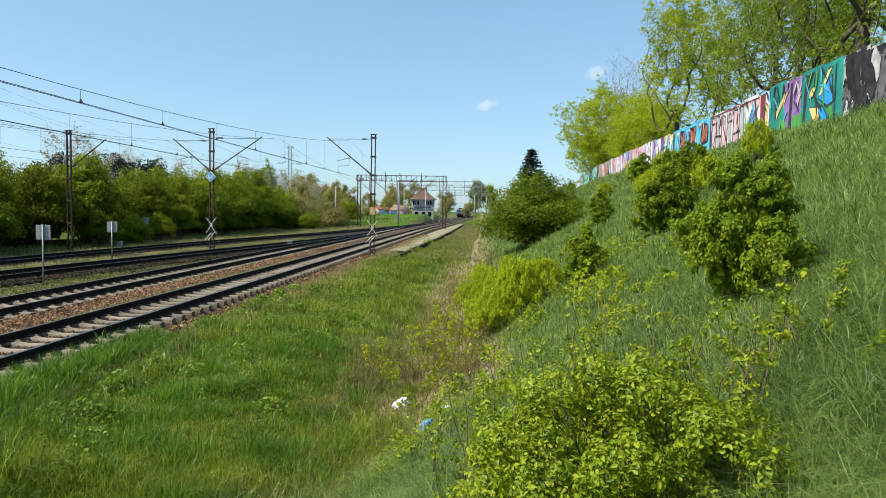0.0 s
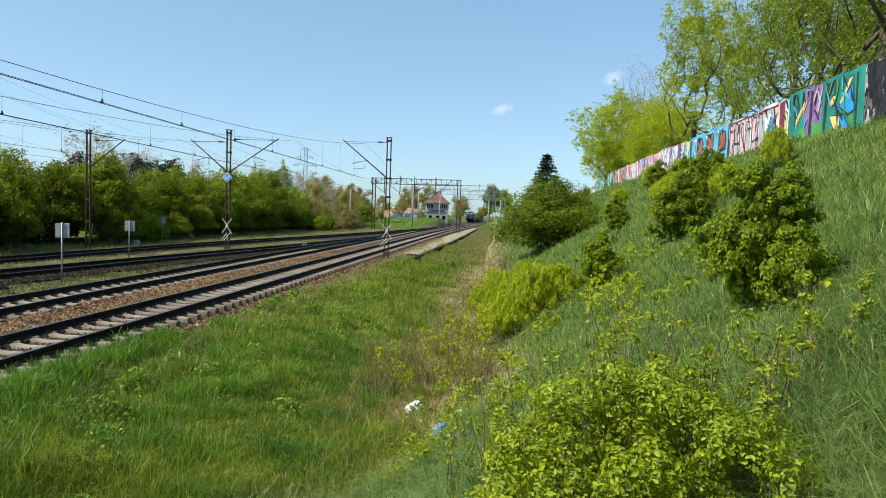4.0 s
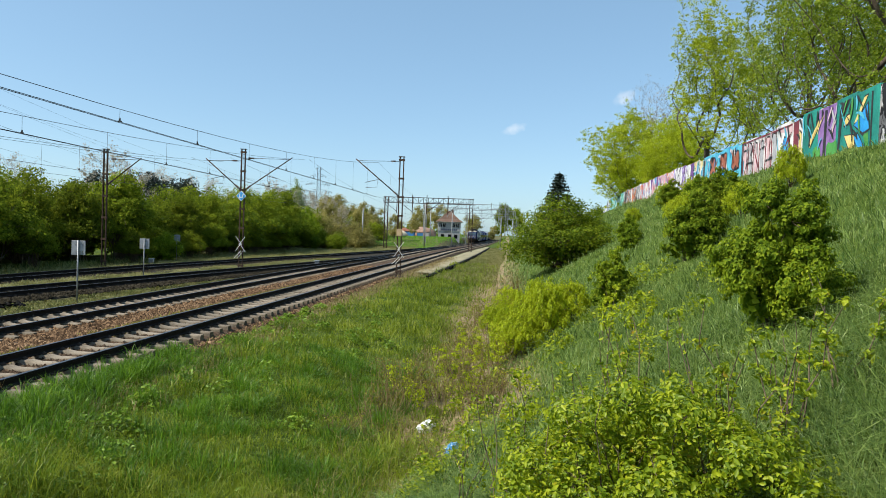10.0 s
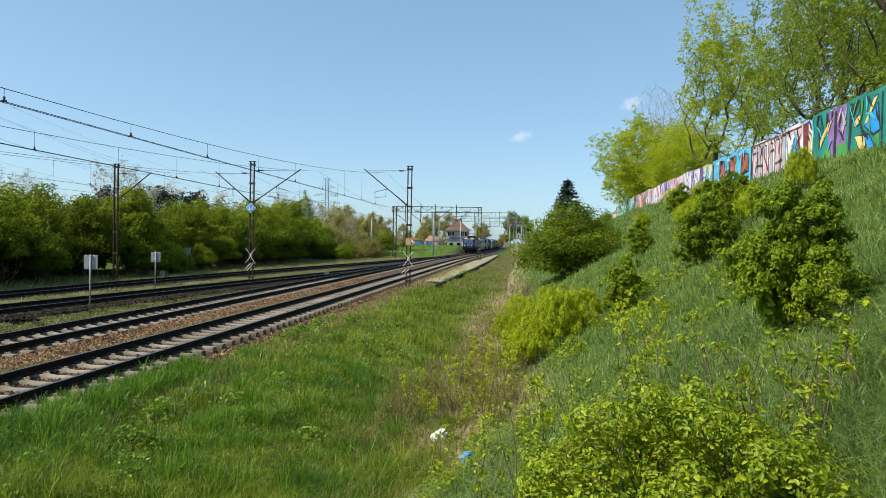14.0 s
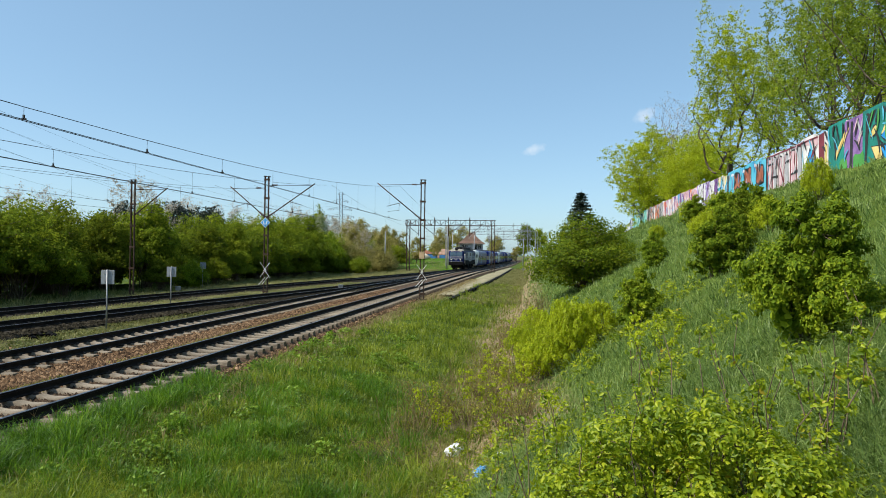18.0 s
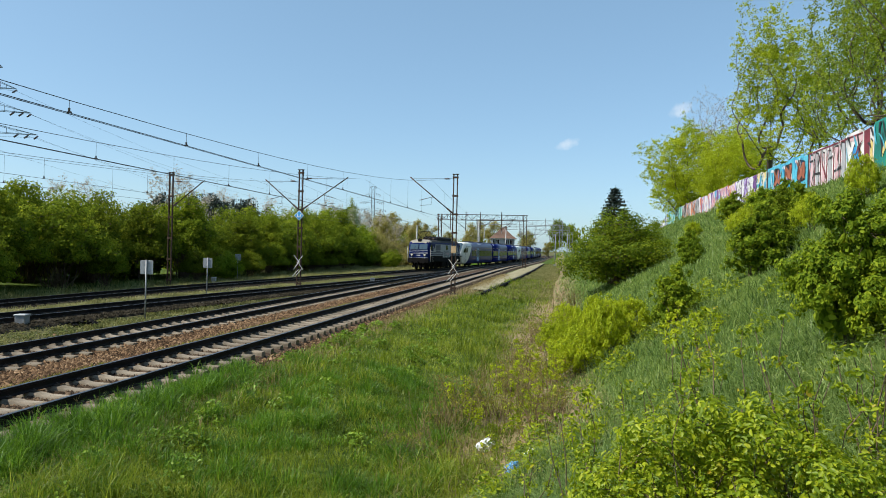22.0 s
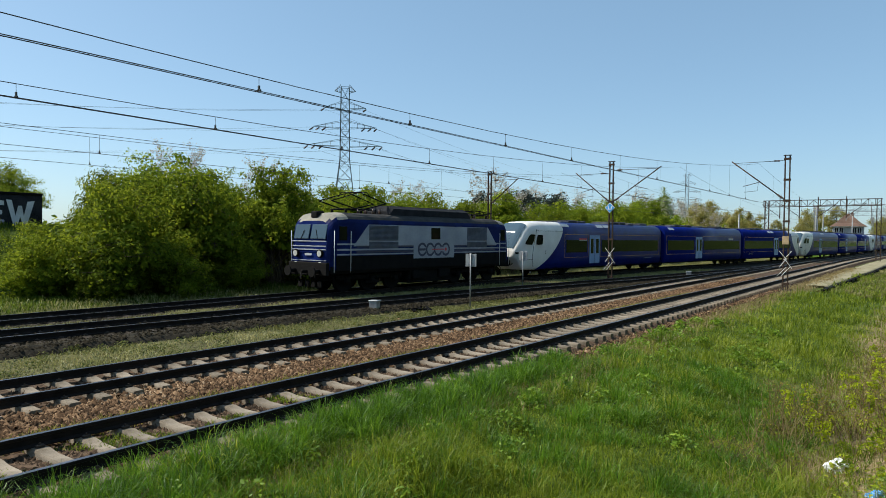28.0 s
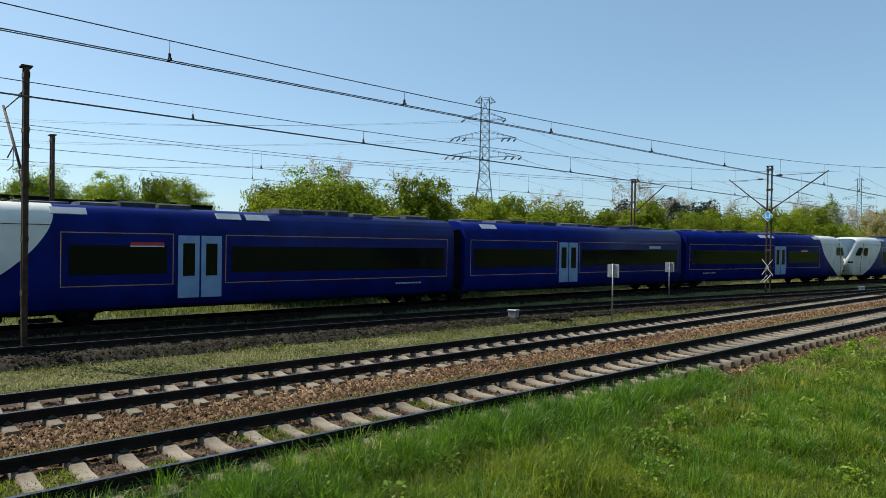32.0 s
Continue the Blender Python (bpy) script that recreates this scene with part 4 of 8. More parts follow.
def locomotive():
    L = tagged(empty("locomotive"), "blue and white electric locomotive with dark underframe", "locomotive")
    hl = 7.6
    bm = bmesh.new()
    rings = []
    for y, hw, z1, t in ((-hl, 1.22, 3.42, 0), (-hl + 0.12, 1.36, 3.62, 0), (-hl + 0.55, 1.45, 3.78, 0), (-hl + 1.2, 1.475, 3.84, 0), (hl - 1.2, 1.475, 3.84, 0), (hl - 0.55, 1.45, 3.78, 0), (hl - 0.12, 1.36, 3.62, 0), (hl, 1.22, 3.42, 0)):
        rings.append(body_ring(y, hw, 1.05, z1, 0.48))
    # the windscreen end leans back
    for k, sgn in ((0, 1), (1, 1), (-1, -1), (-2, -1)):
        rings[k] = [(x, y + sgn * max(0, z - 2.35) * 0.22, z) for x, y, z in rings[k]]
    loft(bm, rings, smooth_it=False)
    bm.normal_update()
    for f in bm.faces:
        c = f.calc_center_median()
        if abs(c.y) > 6.0 and c.z > 3.45 and abs(f.normal.z) > 0.3:
            f.material_index = 2
        elif c.z > 3.55 and abs(f.normal.z) > 0.45:
            f.material_index = 1
    part("body", bm, [M_LOCO_BLUE, M_LOCO_ROOF, surf("loco_roof_dust", (0.17, 0.16, 0.135), (0.33, 0.31, 0.265), 2, 0.9, 0, 0.05)], L)
    # side panels, stripes, grilles
    X = 1.482
    for s in (1, -1):
        bm = bmesh.new()
        vs = [bm.verts.new((s * X, y, z)) for y, z in ((-6.1, 2.22), (6.1, 2.22), (5.1, 3.28), (-5.1, 3.28))]
        bm.faces.new(vs if s > 0 else vs[::-1])
        part("side_panel", bm, M_LOCO_WHITE, L, "grey-white side panel")
        for z, h in ((2.32, 0.075), (2.06, 0.085), (1.83, 0.07)):
            bm = bmesh.new()
            bx(bm, s * (X + 0.004), 0, z, 0.006, 14.3, h)
            part("stripe", bm, M_LOCO_WHITE, L, "white stripe")
        for z, h in ((2.2, 0.09), (1.945, 0.1)):
            for y0, y1 in ((-5.9, -1.75), (1.75, 5.9)):
                bm = bmesh.new()
                bx(bm, s * (X + 0.003), (y0 + y1) / 2, z, 0.004, y1 - y0, h)
                part("stripe", bm, M_LOGO, L, "navy stripe")
        bm = bmesh.new()
        bx(bm, s * (X + 0.009), 0, 2.0, 0.006, 3.5, 0.9)
        part("logo_panel", bm, M_LOCO_WHITE, L, "grey-white panel")
        for y0, y1 in ((-5.05, -2.95), (3.0, 5.0)):
            for za, zb in ((2.5, 3.25), (2.12, 2.44)):
                g = bmesh.new()
                bx(g, s * (X + 0.006), (y0 + y1) / 2, (za + zb) / 2, 0.03, y1 - y0, zb - za, None, 0.008)
                k = int((zb - za) / 0.062)
                for i in range(k):
                    bx(g, s * (X + 0.028), (y0 + y1) / 2, za + 0.04 + i * 0.062, 0.02, y1 - y0 - 0.06, 0.028, Matrix.Rotation(radians(25 * s), 3, "Y"))
                part("grille", g, M_GRILLE, L, "louvred air grille")
        bm = bmesh.new()
        bx(bm, s * (X + 0.004), 0.1, 2.88, 0.03, 0.78, 0.62, None, 0.01)
        part("side_window", bm, M_GLASS_DARK, L)
        for y in (-6.75, 6.75):
            bm = bmesh.new()
            bx(bm, s * (X - 0.012), y, 2.83, 0.03, 0.5, 0.66, None, 0.01)
            part("cab_side_window", bm, M_GLASS_DARK, L)
            for k in (-0.62, 0.42):
                bm = bmesh.new()
                yy = y + (k if y < 0 else -k)
                tube(bm, [(s * (X + 0.06), yy, 1.0), (s * (X + 0.07), yy, 2.95)], 0.018, 6)
                part("handrail", bm, M_WHITE, L, "white handrail")
        bm = bmesh.new()
        x = s * (X + 0.016)
        for i, yy in enumerate((-1.05, -0.38, 0.3, 0.98)):
            if s > 0:
                ring_letter(bm, yy, 2.02, 0.37, 0.12, -22 if i < 3 else 158, 22 if i < 3 else 202, x, bar=(i in (0,)))
            else:
                ring_letter(bm, -yy, 2.02, 0.37, 0.12, 158 if i < 3 else -22, 202 if i < 3 else 22, x)
        part("logo_mark", bm, M_LOGO, L, "four open navy rings")
        bm = bmesh.new()
        bx(bm, s * (X + 0.018), 0.3, 2.02, 0.004, 1.1, 0.05)
        tube(bm, [(s * (X + 0.015), 0.98, 2.02), (s * (X + 0.02), 0.98, 2.02)], 0.09, 12)
        part("logo_bar", bm, M_RED, L, "red bar and dot")
    # ends: windscreens, lamps, buffers, plough
    for e in (-1, 1):
        for x in (-0.6, 0.6):
            g = bmesh.new()
            bx(g, x, e * (hl - 0.12), 2.9, 1.08, 0.04, 0.7, Matrix.Rotation(radians(12.4 * e), 3, "X"), 0.02)
            part("windscreen", g, M_GLASS_CAB, L)
            g = bmesh.new()
            tube(g, [(x, e * (hl - 0.02), 2.55), (x * 0.7, e * (hl - 0.09), 2.98)], 0.014, 5)
            part("wiper", g, M_UNDER, L)
        for z, h, w in ((2.45, 0.05, 2.5), (2.22, 0.05, 2.44), (2.06, 0.05, 2.44), (1.55, 0.04, 2.44)):
            g = bmesh.new()
            bx(g, 0, e * (hl + 0.01), z, w, 0.03, h, None, 0.006)
            part("stripe", g, M_LOCO_WHITE, L, "white stripe")
        for x in (-0.86, 0.86):
            g = bmesh.new()
            tube(g, [(x, e * (hl - 0.02), 1.88), (x, e * (hl + 0.1), 1.88)], 0.19, 16)
            lamp = part("headlight", g, M_UNDER, L)
            g = bmesh.new()
            tube(g, [(x, e * (hl + 0.1), 1.88), (x, e * (hl + 0.112), 1.88)], 0.145, 16)
            part("lens", g, M_LAMP, lamp)
            g = bmesh.new()
            bx(g, x, e * (hl + 0.05), 1.42, 0.2, 0.06, 0.13, None, 0.02)
            part("marker_lamp", g, M_LAMP, L)
            g = bmesh.new()
            tube(g, [(x, e * (hl - 0.05), 1.05), (x, e * (hl + 0.5), 1.05)], 0.11, 10)
            tube(g, [(x, e * (hl + 0.5), 1.05), (x, e * (hl + 0.56), 1.05)], 0.24, 16)
            part("buffer", g, M_UNDER, L)
        g = bmesh.new()
        bx(g, 0, e * (hl - 0.0), 1.16, 2.75, 0.2, 0.62, None, 0.03)
        part("buffer_beam", g, M_UNDER, L)
        g = bmesh.new()
        bx(g, 0, e * (hl + 0.2), 1.02, 0.12, 0.5, 0.14, None, 0.02)
        part("draw_hook", g, M_UNDER, L)
        g = bmesh.new()
        tube(g, [(0, e * (hl + 0.42), 1.0), (0.05, e * (hl + 0.5), 0.75), (0, e * (hl + 0.45), 0.55)], 0.035, 6)
        part("coupler", g, M_UNDER, L)
        for x in (-0.45, 0.35, 0.6):
            g = bmesh.new()
            tube(g, [(x, e * (hl + 0.06), 1.0), (x + 0.04, e * (hl + 0.18), 0.7), (x + 0.02, e * (hl + 0.1), 0.45)], 0.03, 6)
            part("brake_hose", g, M_UNDER, L)
        for x in (-0.7, -0.2, 0.25, 0.7):
            g = bmesh.new()
            bx(g, x, e * (hl - 0.1), 0.42, 0.3, 0.08, 0.3, None, 0.02)
            part("rail_guard", g, M_UNDER, L)
        g = bmesh.new()
        bx(g, 0, e * (hl + 0.018), 1.83, 0.5, 0.012, 0.1)
        part("number_bars", g, M_PANEL_GREY, L, "pale bars of lettering")
        g = bmesh.new()
        bx(g, 0.0, e * (hl - 0.55), 3.72, 0.5, 0.5, 0.34, None, 0.06)
        part("top_lamp", g, M_UNDER, L)
    # roof
    bm = bmesh.new()
    loft(bm, [[(-0.95, y, 3.78), (0.95, y, 3.78), (0.95, y, z), (0.6, y, z + 0.16), (-0.6, y, z + 0.16), (-0.95, y, z)] for y, z in ((-3.0, 3.85), (-2.75, 4.14), (3.75, 4.14), (4.0, 3.85))])
    part("roof_hump", bm, surf("hump_dark", (0.008, 0.009, 0.012), (0.025, 0.027, 0.032), 2, 0.9), L, "long dark roof housing")
    bm = bmesh.new()
    for i in range(9):
        bx(bm, 0.0, -2.5 + i * 0.78, 4.31, 1.15, 0.05, 0.03)
    part("roof_ribs", bm, M_UNDER, L)
    for y in (-3.4, -3.9, 4.4, 4.9):
        for x in (-0.5, 0.1, 0.6):
            bm = bmesh.new()
            tube(bm, [(x, y, 3.8), (x, y, 4.08)], 0.07, 8)
            part("roof_insulator", bm, M_INSUL, L)
    bm = bmesh.new()
    tube(bm, [(0.1, -5.5, 4.06), (0.1, -3.2, 4.1)], 0.03, 6)
    tube(bm, [(0.1, 4.2, 4.1), (0.1, 6.2, 4.06)], 0.03, 6)
    part("roof_busbar", bm, M_INSUL, L)
    pantograph(L, -4.7, 1.4, 1.05)
    pantograph(L, 5.3, 1.25, 0.45)
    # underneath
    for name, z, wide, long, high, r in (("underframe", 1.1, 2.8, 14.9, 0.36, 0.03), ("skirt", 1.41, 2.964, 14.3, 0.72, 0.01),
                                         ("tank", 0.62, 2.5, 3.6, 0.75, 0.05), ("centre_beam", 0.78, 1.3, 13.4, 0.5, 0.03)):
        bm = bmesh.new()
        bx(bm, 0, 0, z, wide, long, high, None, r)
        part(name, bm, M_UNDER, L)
    for s in (-1, 1):
        for yy, zz, ln, hh in ((-1.1, 0.75, 1.1, 0.6), (1.0, 0.7, 0.9, 0.5)):
            case = bmesh.new()
            bx(case, s * 1.22, yy, zz, 0.35, ln, hh, None, 0.04)
            part("equipment_case", case, M_UNDER, L)
    bogie(L, -4.4, 3.4, 0.6, 3)
    bogie(L, 4.4, 3.4, 0.6, 3)
    return L


def side_strip(bm, x, y0, y1, z0, z1, t=0.012):
    bx(bm, x, (y0 + y1) / 2, (z0 + z1) / 2, t, y1 - y0, z1 - z0)


def line_loop(bm, x, y0, y1, z0, z1, w=0.03):
    """A thin painted outline on the side wall."""
    side_strip(bm, x, y0, y1, z1 - w, z1, 0.006)
    side_strip(bm, x, y0, y1, z0, z0 + w, 0.006)
    side_strip(bm, x, y0, y0 + w, z0 + w, z1 - w, 0.006)
    side_strip(bm, x, y1 - w, y1, z0 + w, z1 - w, 0.006)


def car_sides(C, hl, y_start, y_end, doors, panels):
    """Window bands, doors, painted lines and roof gear of a railcar."""
    X = 1.405
    spans, y = [], y_start
    for d in doors:
        spans.append((y, d - 0.12))
        y = d + 1.55 + 0.12
    spans.append((y, y_end))
    for s in (1, -1):
        for a, b in spans:
            g = bmesh.new()
            line_loop(g, s * X, a, b, 1.28, 2.96, 0.022)
            part("painted_line", g, M_ORANGE, C, "thin orange line")
            lo, hi = a + 0.22, b - 0.2
            g = bmesh.new()
            bx(g, s * (X - 0.004), (lo + hi) / 2, 2.1, 0.02, hi - lo, 0.92, None, 0.006)
            band = part("window_band", g, M_GLASS_DARK, C, "dark tinted window band")
            k = max(1, int((hi - lo) / 1.7))
            for i in range(k):
                u = lo + (hi - lo) * (i + 0.5) / k
                g = bmesh.new()
                bx(g, s * (X + 0.005), u, 2.1, 0.008, (hi - lo) / k - 0.12, 0.8, None, 0.003)
                part("window_pane", g, M_GLASS_DARK, band)
        for d in doors:
            for i in (0, 1):
                g = bmesh.new()
                yc = d + 0.39 + i * 0.78
                bx(g, s * (X + 0.004), yc, 1.86, 0.03, 0.72, 2.1, None, 0.012)
                leaf = part("door_leaf", g, M_DOOR, C, "pale blue door leaf")
                g = bmesh.new()
                bx(g, s * (X + 0.02), yc, 2.1, 0.012, 0.4, 1.1, None, 0.005)
                part("door_window", g, M_GLASS_DARK, leaf)
        for a, b in panels:
            g = bmesh.new()
            q = Matrix.Rotation(radians(-52 * s), 3, "Y")
            bx(g, s * 1.172, (a + b) / 2, 3.605, 0.03, b - a, 0.3, Matrix.Rotation(radians(-s * 46), 3, "Y"), 0.005)
            part("roof_panel", g, M_PANEL_GREY, C, "pale grey roof panel")


M_ROOF_GEAR = surf("roof_gear", (0.03, 0.032, 0.036), (0.11, 0.115, 0.125), 3, 0.85, 0.0, 0.05, 30, 0.5)


def roof_gear(C, boxes):
    """Low cases, ducts and covers along the roof, each of its own height."""
    rs = np.random.RandomState(len(boxes) * 7)
    for y0, y1, h, w in boxes:
        k = max(1, int(round((y1 - y0) / 1.25)))
        for i in range(k):
            a, b = y0 + (y1 - y0) * i / k + 0.05, y0 + (y1 - y0) * (i + 1) / k - 0.05
            hh = h * (0.45 + 0.65 * rs.rand())
            ww = w * (0.7 + 0.3 * rs.rand())
            g = bmesh.new()
            loft(g, [[(-ww / 2, y, 3.8), (ww / 2, y, 3.8), (ww / 2, y, 3.83 + hh * 0.7), (ww / 2 - 0.12, y, 3.83 + hh), (-ww / 2 + 0.12, y, 3.83 + hh), (-ww / 2, y, 3.83 + hh * 0.7)] for y in (a, b)])
            part("roof_unit", g, M_ROOF_GEAR, C)


def end_car(extra=0.0):
    """Car with a cab; the nose points to -y; extra lengthens the saloon."""
    hl = 10.5
    tail = hl + extra
    C = tagged(empty("railcar"), "blue railcar with white sloping cab and dark windows", "railcar", "railcars of the train")
    nose = [(-0.5, 0.66, 1.42, 1.80), (-0.46, 0.84, 1.34, 2.0), (-0.26, 1.0, 1.22, 2.45), (0.0, 1.11, 0.66, 2.96), (0.28, 1.19, 0.54, 3.4), (0.58, 1.25, 0.52, 3.66), (1.0, 1.31, 0.52, 3.78), (1.7, 1.375, 0.52, 3.82), (2.6, 1.4, 0.54, 3.83)]
    bm = bmesh.new()
    rings = [body_ring(-hl + y, hw, z0, z1, min(0.72, (z1 - z0) * 0.32), 0.1) for y, hw, z0, z1 in nose] + [body_ring(tail - 0.35, 1.4, 0.55, 3.83, 0.72, 0.1)]
    loft(bm, rings, smooth_it=True)
    part("body", bm, M_LIVERY, C)
    # windscreen over the sloping nose
    bm = bmesh.new()
    rows = []
    for y, hw, z0, z1 in nose[1:6]:
        sh = min(0.72, (z1 - z0) * 0.32)
        row = []
        for u in np.linspace(-0.8, 0.8, 17):
            x = u * hw
            k = max(0.0, (abs(u) - 0.42) / 0.58)
            row.append((x, -hl + y - 0.03, z1 - sh * (1 - math.sqrt(max(0, 1 - k * k))) + 0.03))
        rows.append(row)
    loft(bm, rows, cap0=False, cap1=False, closed=False, smooth_it=True)
    part("windscreen", bm, M_GLASS_CAB, C)
    ys = [n_[0] for n_ in nose]
    hws = [n_[1] for n_ in nose]
    for s in (1, -1):
        for quad in (((0.12, 2.24), (0.86, 2.2), (1.14, 2.92), (0.58, 2.92)), ((1.2, 2.22), (1.92, 2.22), (1.98, 2.9), (1.34, 2.9))):
            bm = bmesh.new()
            rim = [Vector(q_) for q_ in quad]
            rim = [w_ for k in range(4) for w_ in (rim[k] + (rim[k - 1] - rim[k]).normalized() * 0.08, rim[k] + (rim[(k + 1) % 4] - rim[k]).normalized() * 0.08)]
            for _ in range(2):
                rim = [w_ for p_, q_ in zip(rim, rim[1:] + rim[:1]) for w_ in (p_.lerp(q_, 0.25), p_.lerp(q_, 0.75))]
            vs = [bm.verts.new((s * (float(np.interp(y, ys, hws)) + 0.045), -hl + y, z)) for y, z in rim]
            f = bm.faces.new(vs if s > 0 else vs[::-1])
            part("cab_window", bm, M_GLASS_DARK, C)
        bm = bmesh.new()
        tube(bm, [(s * (float(np.interp(y, ys, hws)) + 0.006), -hl + y, z) for y, z in ((0.95, 0.75), (0.9, 1.5), (1.02, 2.2), (1.24, 3.0), (1.3, 3.3))], 0.014, 5)
        part("panel_seam", bm, M_UNDER, C)
        for seam in (((-0.1, 1.28), (0.5, 1.24), (0.93, 1.22)), ((1.3, 3.17), (2.6, 3.16), (4.5, 3.16))):
            bm = bmesh.new()
            tube(bm, [(s * (float(np.interp(y, ys, hws)) + 0.004), -hl + y, z) for y, z in seam], 0.009, 4)
            part("panel_seam", bm, M_UNDER, C)
        bm = bmesh.new()
        for z in (1.62, 1.78):
            bx(bm, s * 1.385, -hl + 2.35, z, 0.02, 0.12, 0.08, None, 0.01)
        part("door_button", bm, M_UNDER, C)
        bm = bmesh.new()
        bx(bm, s * 0.93, -hl - 0.22, 1.66, 0.16, 0.5, 0.2, Matrix.Rotation(radians(s * -33), 3, "Z"), 0.04)
        part("headlight", bm, M_GLASS_DARK, C)
        bm = bmesh.new()
        bx(bm, s * 1.418, -hl + 7.25, 2.62, 0.006, 1.05, 0.1)
        part("destination_bar", bm, M_RED, C, "small red bar")
        bm = bmesh.new()
        bx(bm, s * 1.418, -hl + 7.25, 2.54, 0.006, 1.05, 0.04)
        part("destination_bar", bm, M_WHITE, C, "small white bar")
        bm = bmesh.new()
        for i in range(9):
            bx(bm, s * 1.408, tail - 3.6 + 0.16 * i, 1.05, 0.004, 0.11, 0.06)
        part("lettering_bars", bm, M_PANEL_GREY, C, "row of pale lettering bars")
    bm = bmesh.new()
    bx(bm, 0, -hl - 0.42, 1.0, 0.7, 0.3, 0.4, None, 0.06)
    tube(bm, [(0, -hl - 0.1, 1.0), (0, -hl - 0.75, 1.0)], 0.12, 8)
    for x in (-0.5, 0.5):
        tube(bm, [(x, -hl + 0.1, 1.15), (x * 0.7, -hl - 0.3, 0.85), (x * 0.4, -hl - 0.6, 0.95)], 0.03, 6)
    part("coupler", bm, M_UNDER, C)
    d = -hl + 8.2 + extra
    car_sides(C, hl, -hl + 4.75, tail - 0.75, (d,), ((-hl + 4.5, -hl + 5.5), (d + 1.4, d + 2.3), (d + 2.5, d + 3.4)))
    roof_gear(C, ((-hl + 3.6, -hl + 5.2, 0.1, 1.3), (-hl + 5.4, d + 0.8, 0.2, 1.5), (d + 4.0, d + 8.4, 0.22, 1.6), (d + 8.8, d + 10.0, 0.14, 1.2), (d + 10.4, d + 11.8, 0.2, 1.0)))
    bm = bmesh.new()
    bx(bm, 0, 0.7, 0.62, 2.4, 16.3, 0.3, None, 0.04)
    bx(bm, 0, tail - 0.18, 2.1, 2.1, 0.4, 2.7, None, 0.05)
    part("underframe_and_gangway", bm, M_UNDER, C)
    bogie(C, -hl + 4.2, 2.5, 0.43, 2)
    bogie(C, tail - 0.9, 2.5, 0.43, 2)
    return C


def middle_car():
    hl = 9.5
    C = tagged(empty("railcar"), "blue middle railcar with dark window band and roof gear", "railcar", "railcars of the train")
    bm = bmesh.new()
    loft(bm, [body_ring(y, 1.4, 0.55, 3.83, 0.72, 0.1) for y in (-hl + 0.35, 0, hl - 0.35)], smooth_it=True)
    part("body", bm, M_CAR_BLUE, C)
    car_sides(C, hl, -hl + 0.7, hl - 0.7, (-hl + 6.9,), ((-hl + 1.5, -hl + 2.5),))
    roof_gear(C, ((-hl + 0.8, -hl + 2.3, 0.18, 1.2), (-hl + 3, -hl + 7.5, 0.22, 1.6), (-hl + 8, -hl + 12, 0.16, 1.4), (hl - 6, hl - 2.6, 0.22, 1.5), (hl - 2, hl - 0.8, 0.14, 1.0)))
    for s in (1, -1):
        bm = bmesh.new()
        bx(bm, s * 1.412, hl - 3.3, 2.7, 0.008, 1.2, 0.16)
        part("destination_display", bm, M_PANEL_GREY, C, "pale display strip")
    bm = bmesh.new()
    bx(bm, 0, 0, 0.62, 2.4, 15.5, 0.3, None, 0.04)
    bx(bm, 0, hl - 0.2, 2.1, 2.1, 0.4, 2.7, None, 0.05)
    bx(bm, 0, -hl + 0.2, 2.1, 2.1, 0.4, 2.7, None, 0.05)
    part("underframe_and_gangway", bm, M_UNDER, C)
    bogie(C, hl - 0.9, 2.5, 0.43, 2)
    return C


locomotive_ob = locomotive()
first_end, first_mid, last_end = end_car(), middle_car(), end_car(1.8)
# (object, turned round, length along the train, half distance between pivots)
consist = [(locomotive_ob, False, 17.6, 4.4)]
for unit in range(3):
    a = first_end if unit == 0 else copy_thing(first_end, Matrix())
    b = first_mid if unit == 0 else copy_thing(first_mid, Matrix())
    c = last_end if unit == 0 else copy_thing(last_end, Matrix())
    consist += [(a, False, 21.5, 8.0), (b, False, 18.6, 7.5), (c, True, 24.2, 8.0)]

_run = line_of([(-160, -24.4), (0, -24.25), (20, -24.1), (37, -23.5), (57, -21.5), (73, -19.2), (93, -16.9), (113, -14.6), (135, -13.1), (155, -12.3), (180, -11.5), (215, -11.0), (260, -10.6), (900, -9.0)], 1.0)
_len = np.concatenate([[0], np.cumsum(np.hypot(np.diff(_run[0]), np.diff(_run[1])))])


def on_run(s):
    """The point s metres along the run, counted from y = 0 southward end."""
    return float(np.interp(s, _len, _run[0])), float(np.interp(s, _len, _run[1]))


S_ZERO = float(np.interp(0.0, _run[1], _len))


def front_at(t):
    """Where the locomotive's front buffers stand on the run."""
    late = max(0.0, t - 28.0)
    return S_ZERO + 21.0 + 10.2 * (28.0 - t) + 0.21 * late + 0.069 * late * late


def motions():
    times = [0.0, 1.0, 2.0, 3.0, 4.0, 5.0, 6.0, 7.0, 8.0, 9.0, 10.0, 11.0, 12.0, 13.0, 14.0, 15.0, 16.0] + [16.0 + 0.5 * i for i in range(1, 33)]
    lead = 0.0
    for ob, turned, length, piv in consist:
        rows = []
        for t in times:
            mid = front_at(t) + lead + (8.2 if ob is locomotive_ob else 12.45 if turned else length / 2)
            (xa, ya), (xb, yb) = on_run(mid - piv), on_run(mid + piv)
            yaw = math.degrees(math.atan2(-(xb - xa), yb - ya)) + (180 if turned else 0)
            rows.append((t, pose((xa + xb) / 2, (ya + yb) / 2, 0, 0, 0, yaw)))
        walk(ob, rows)
        lead += length


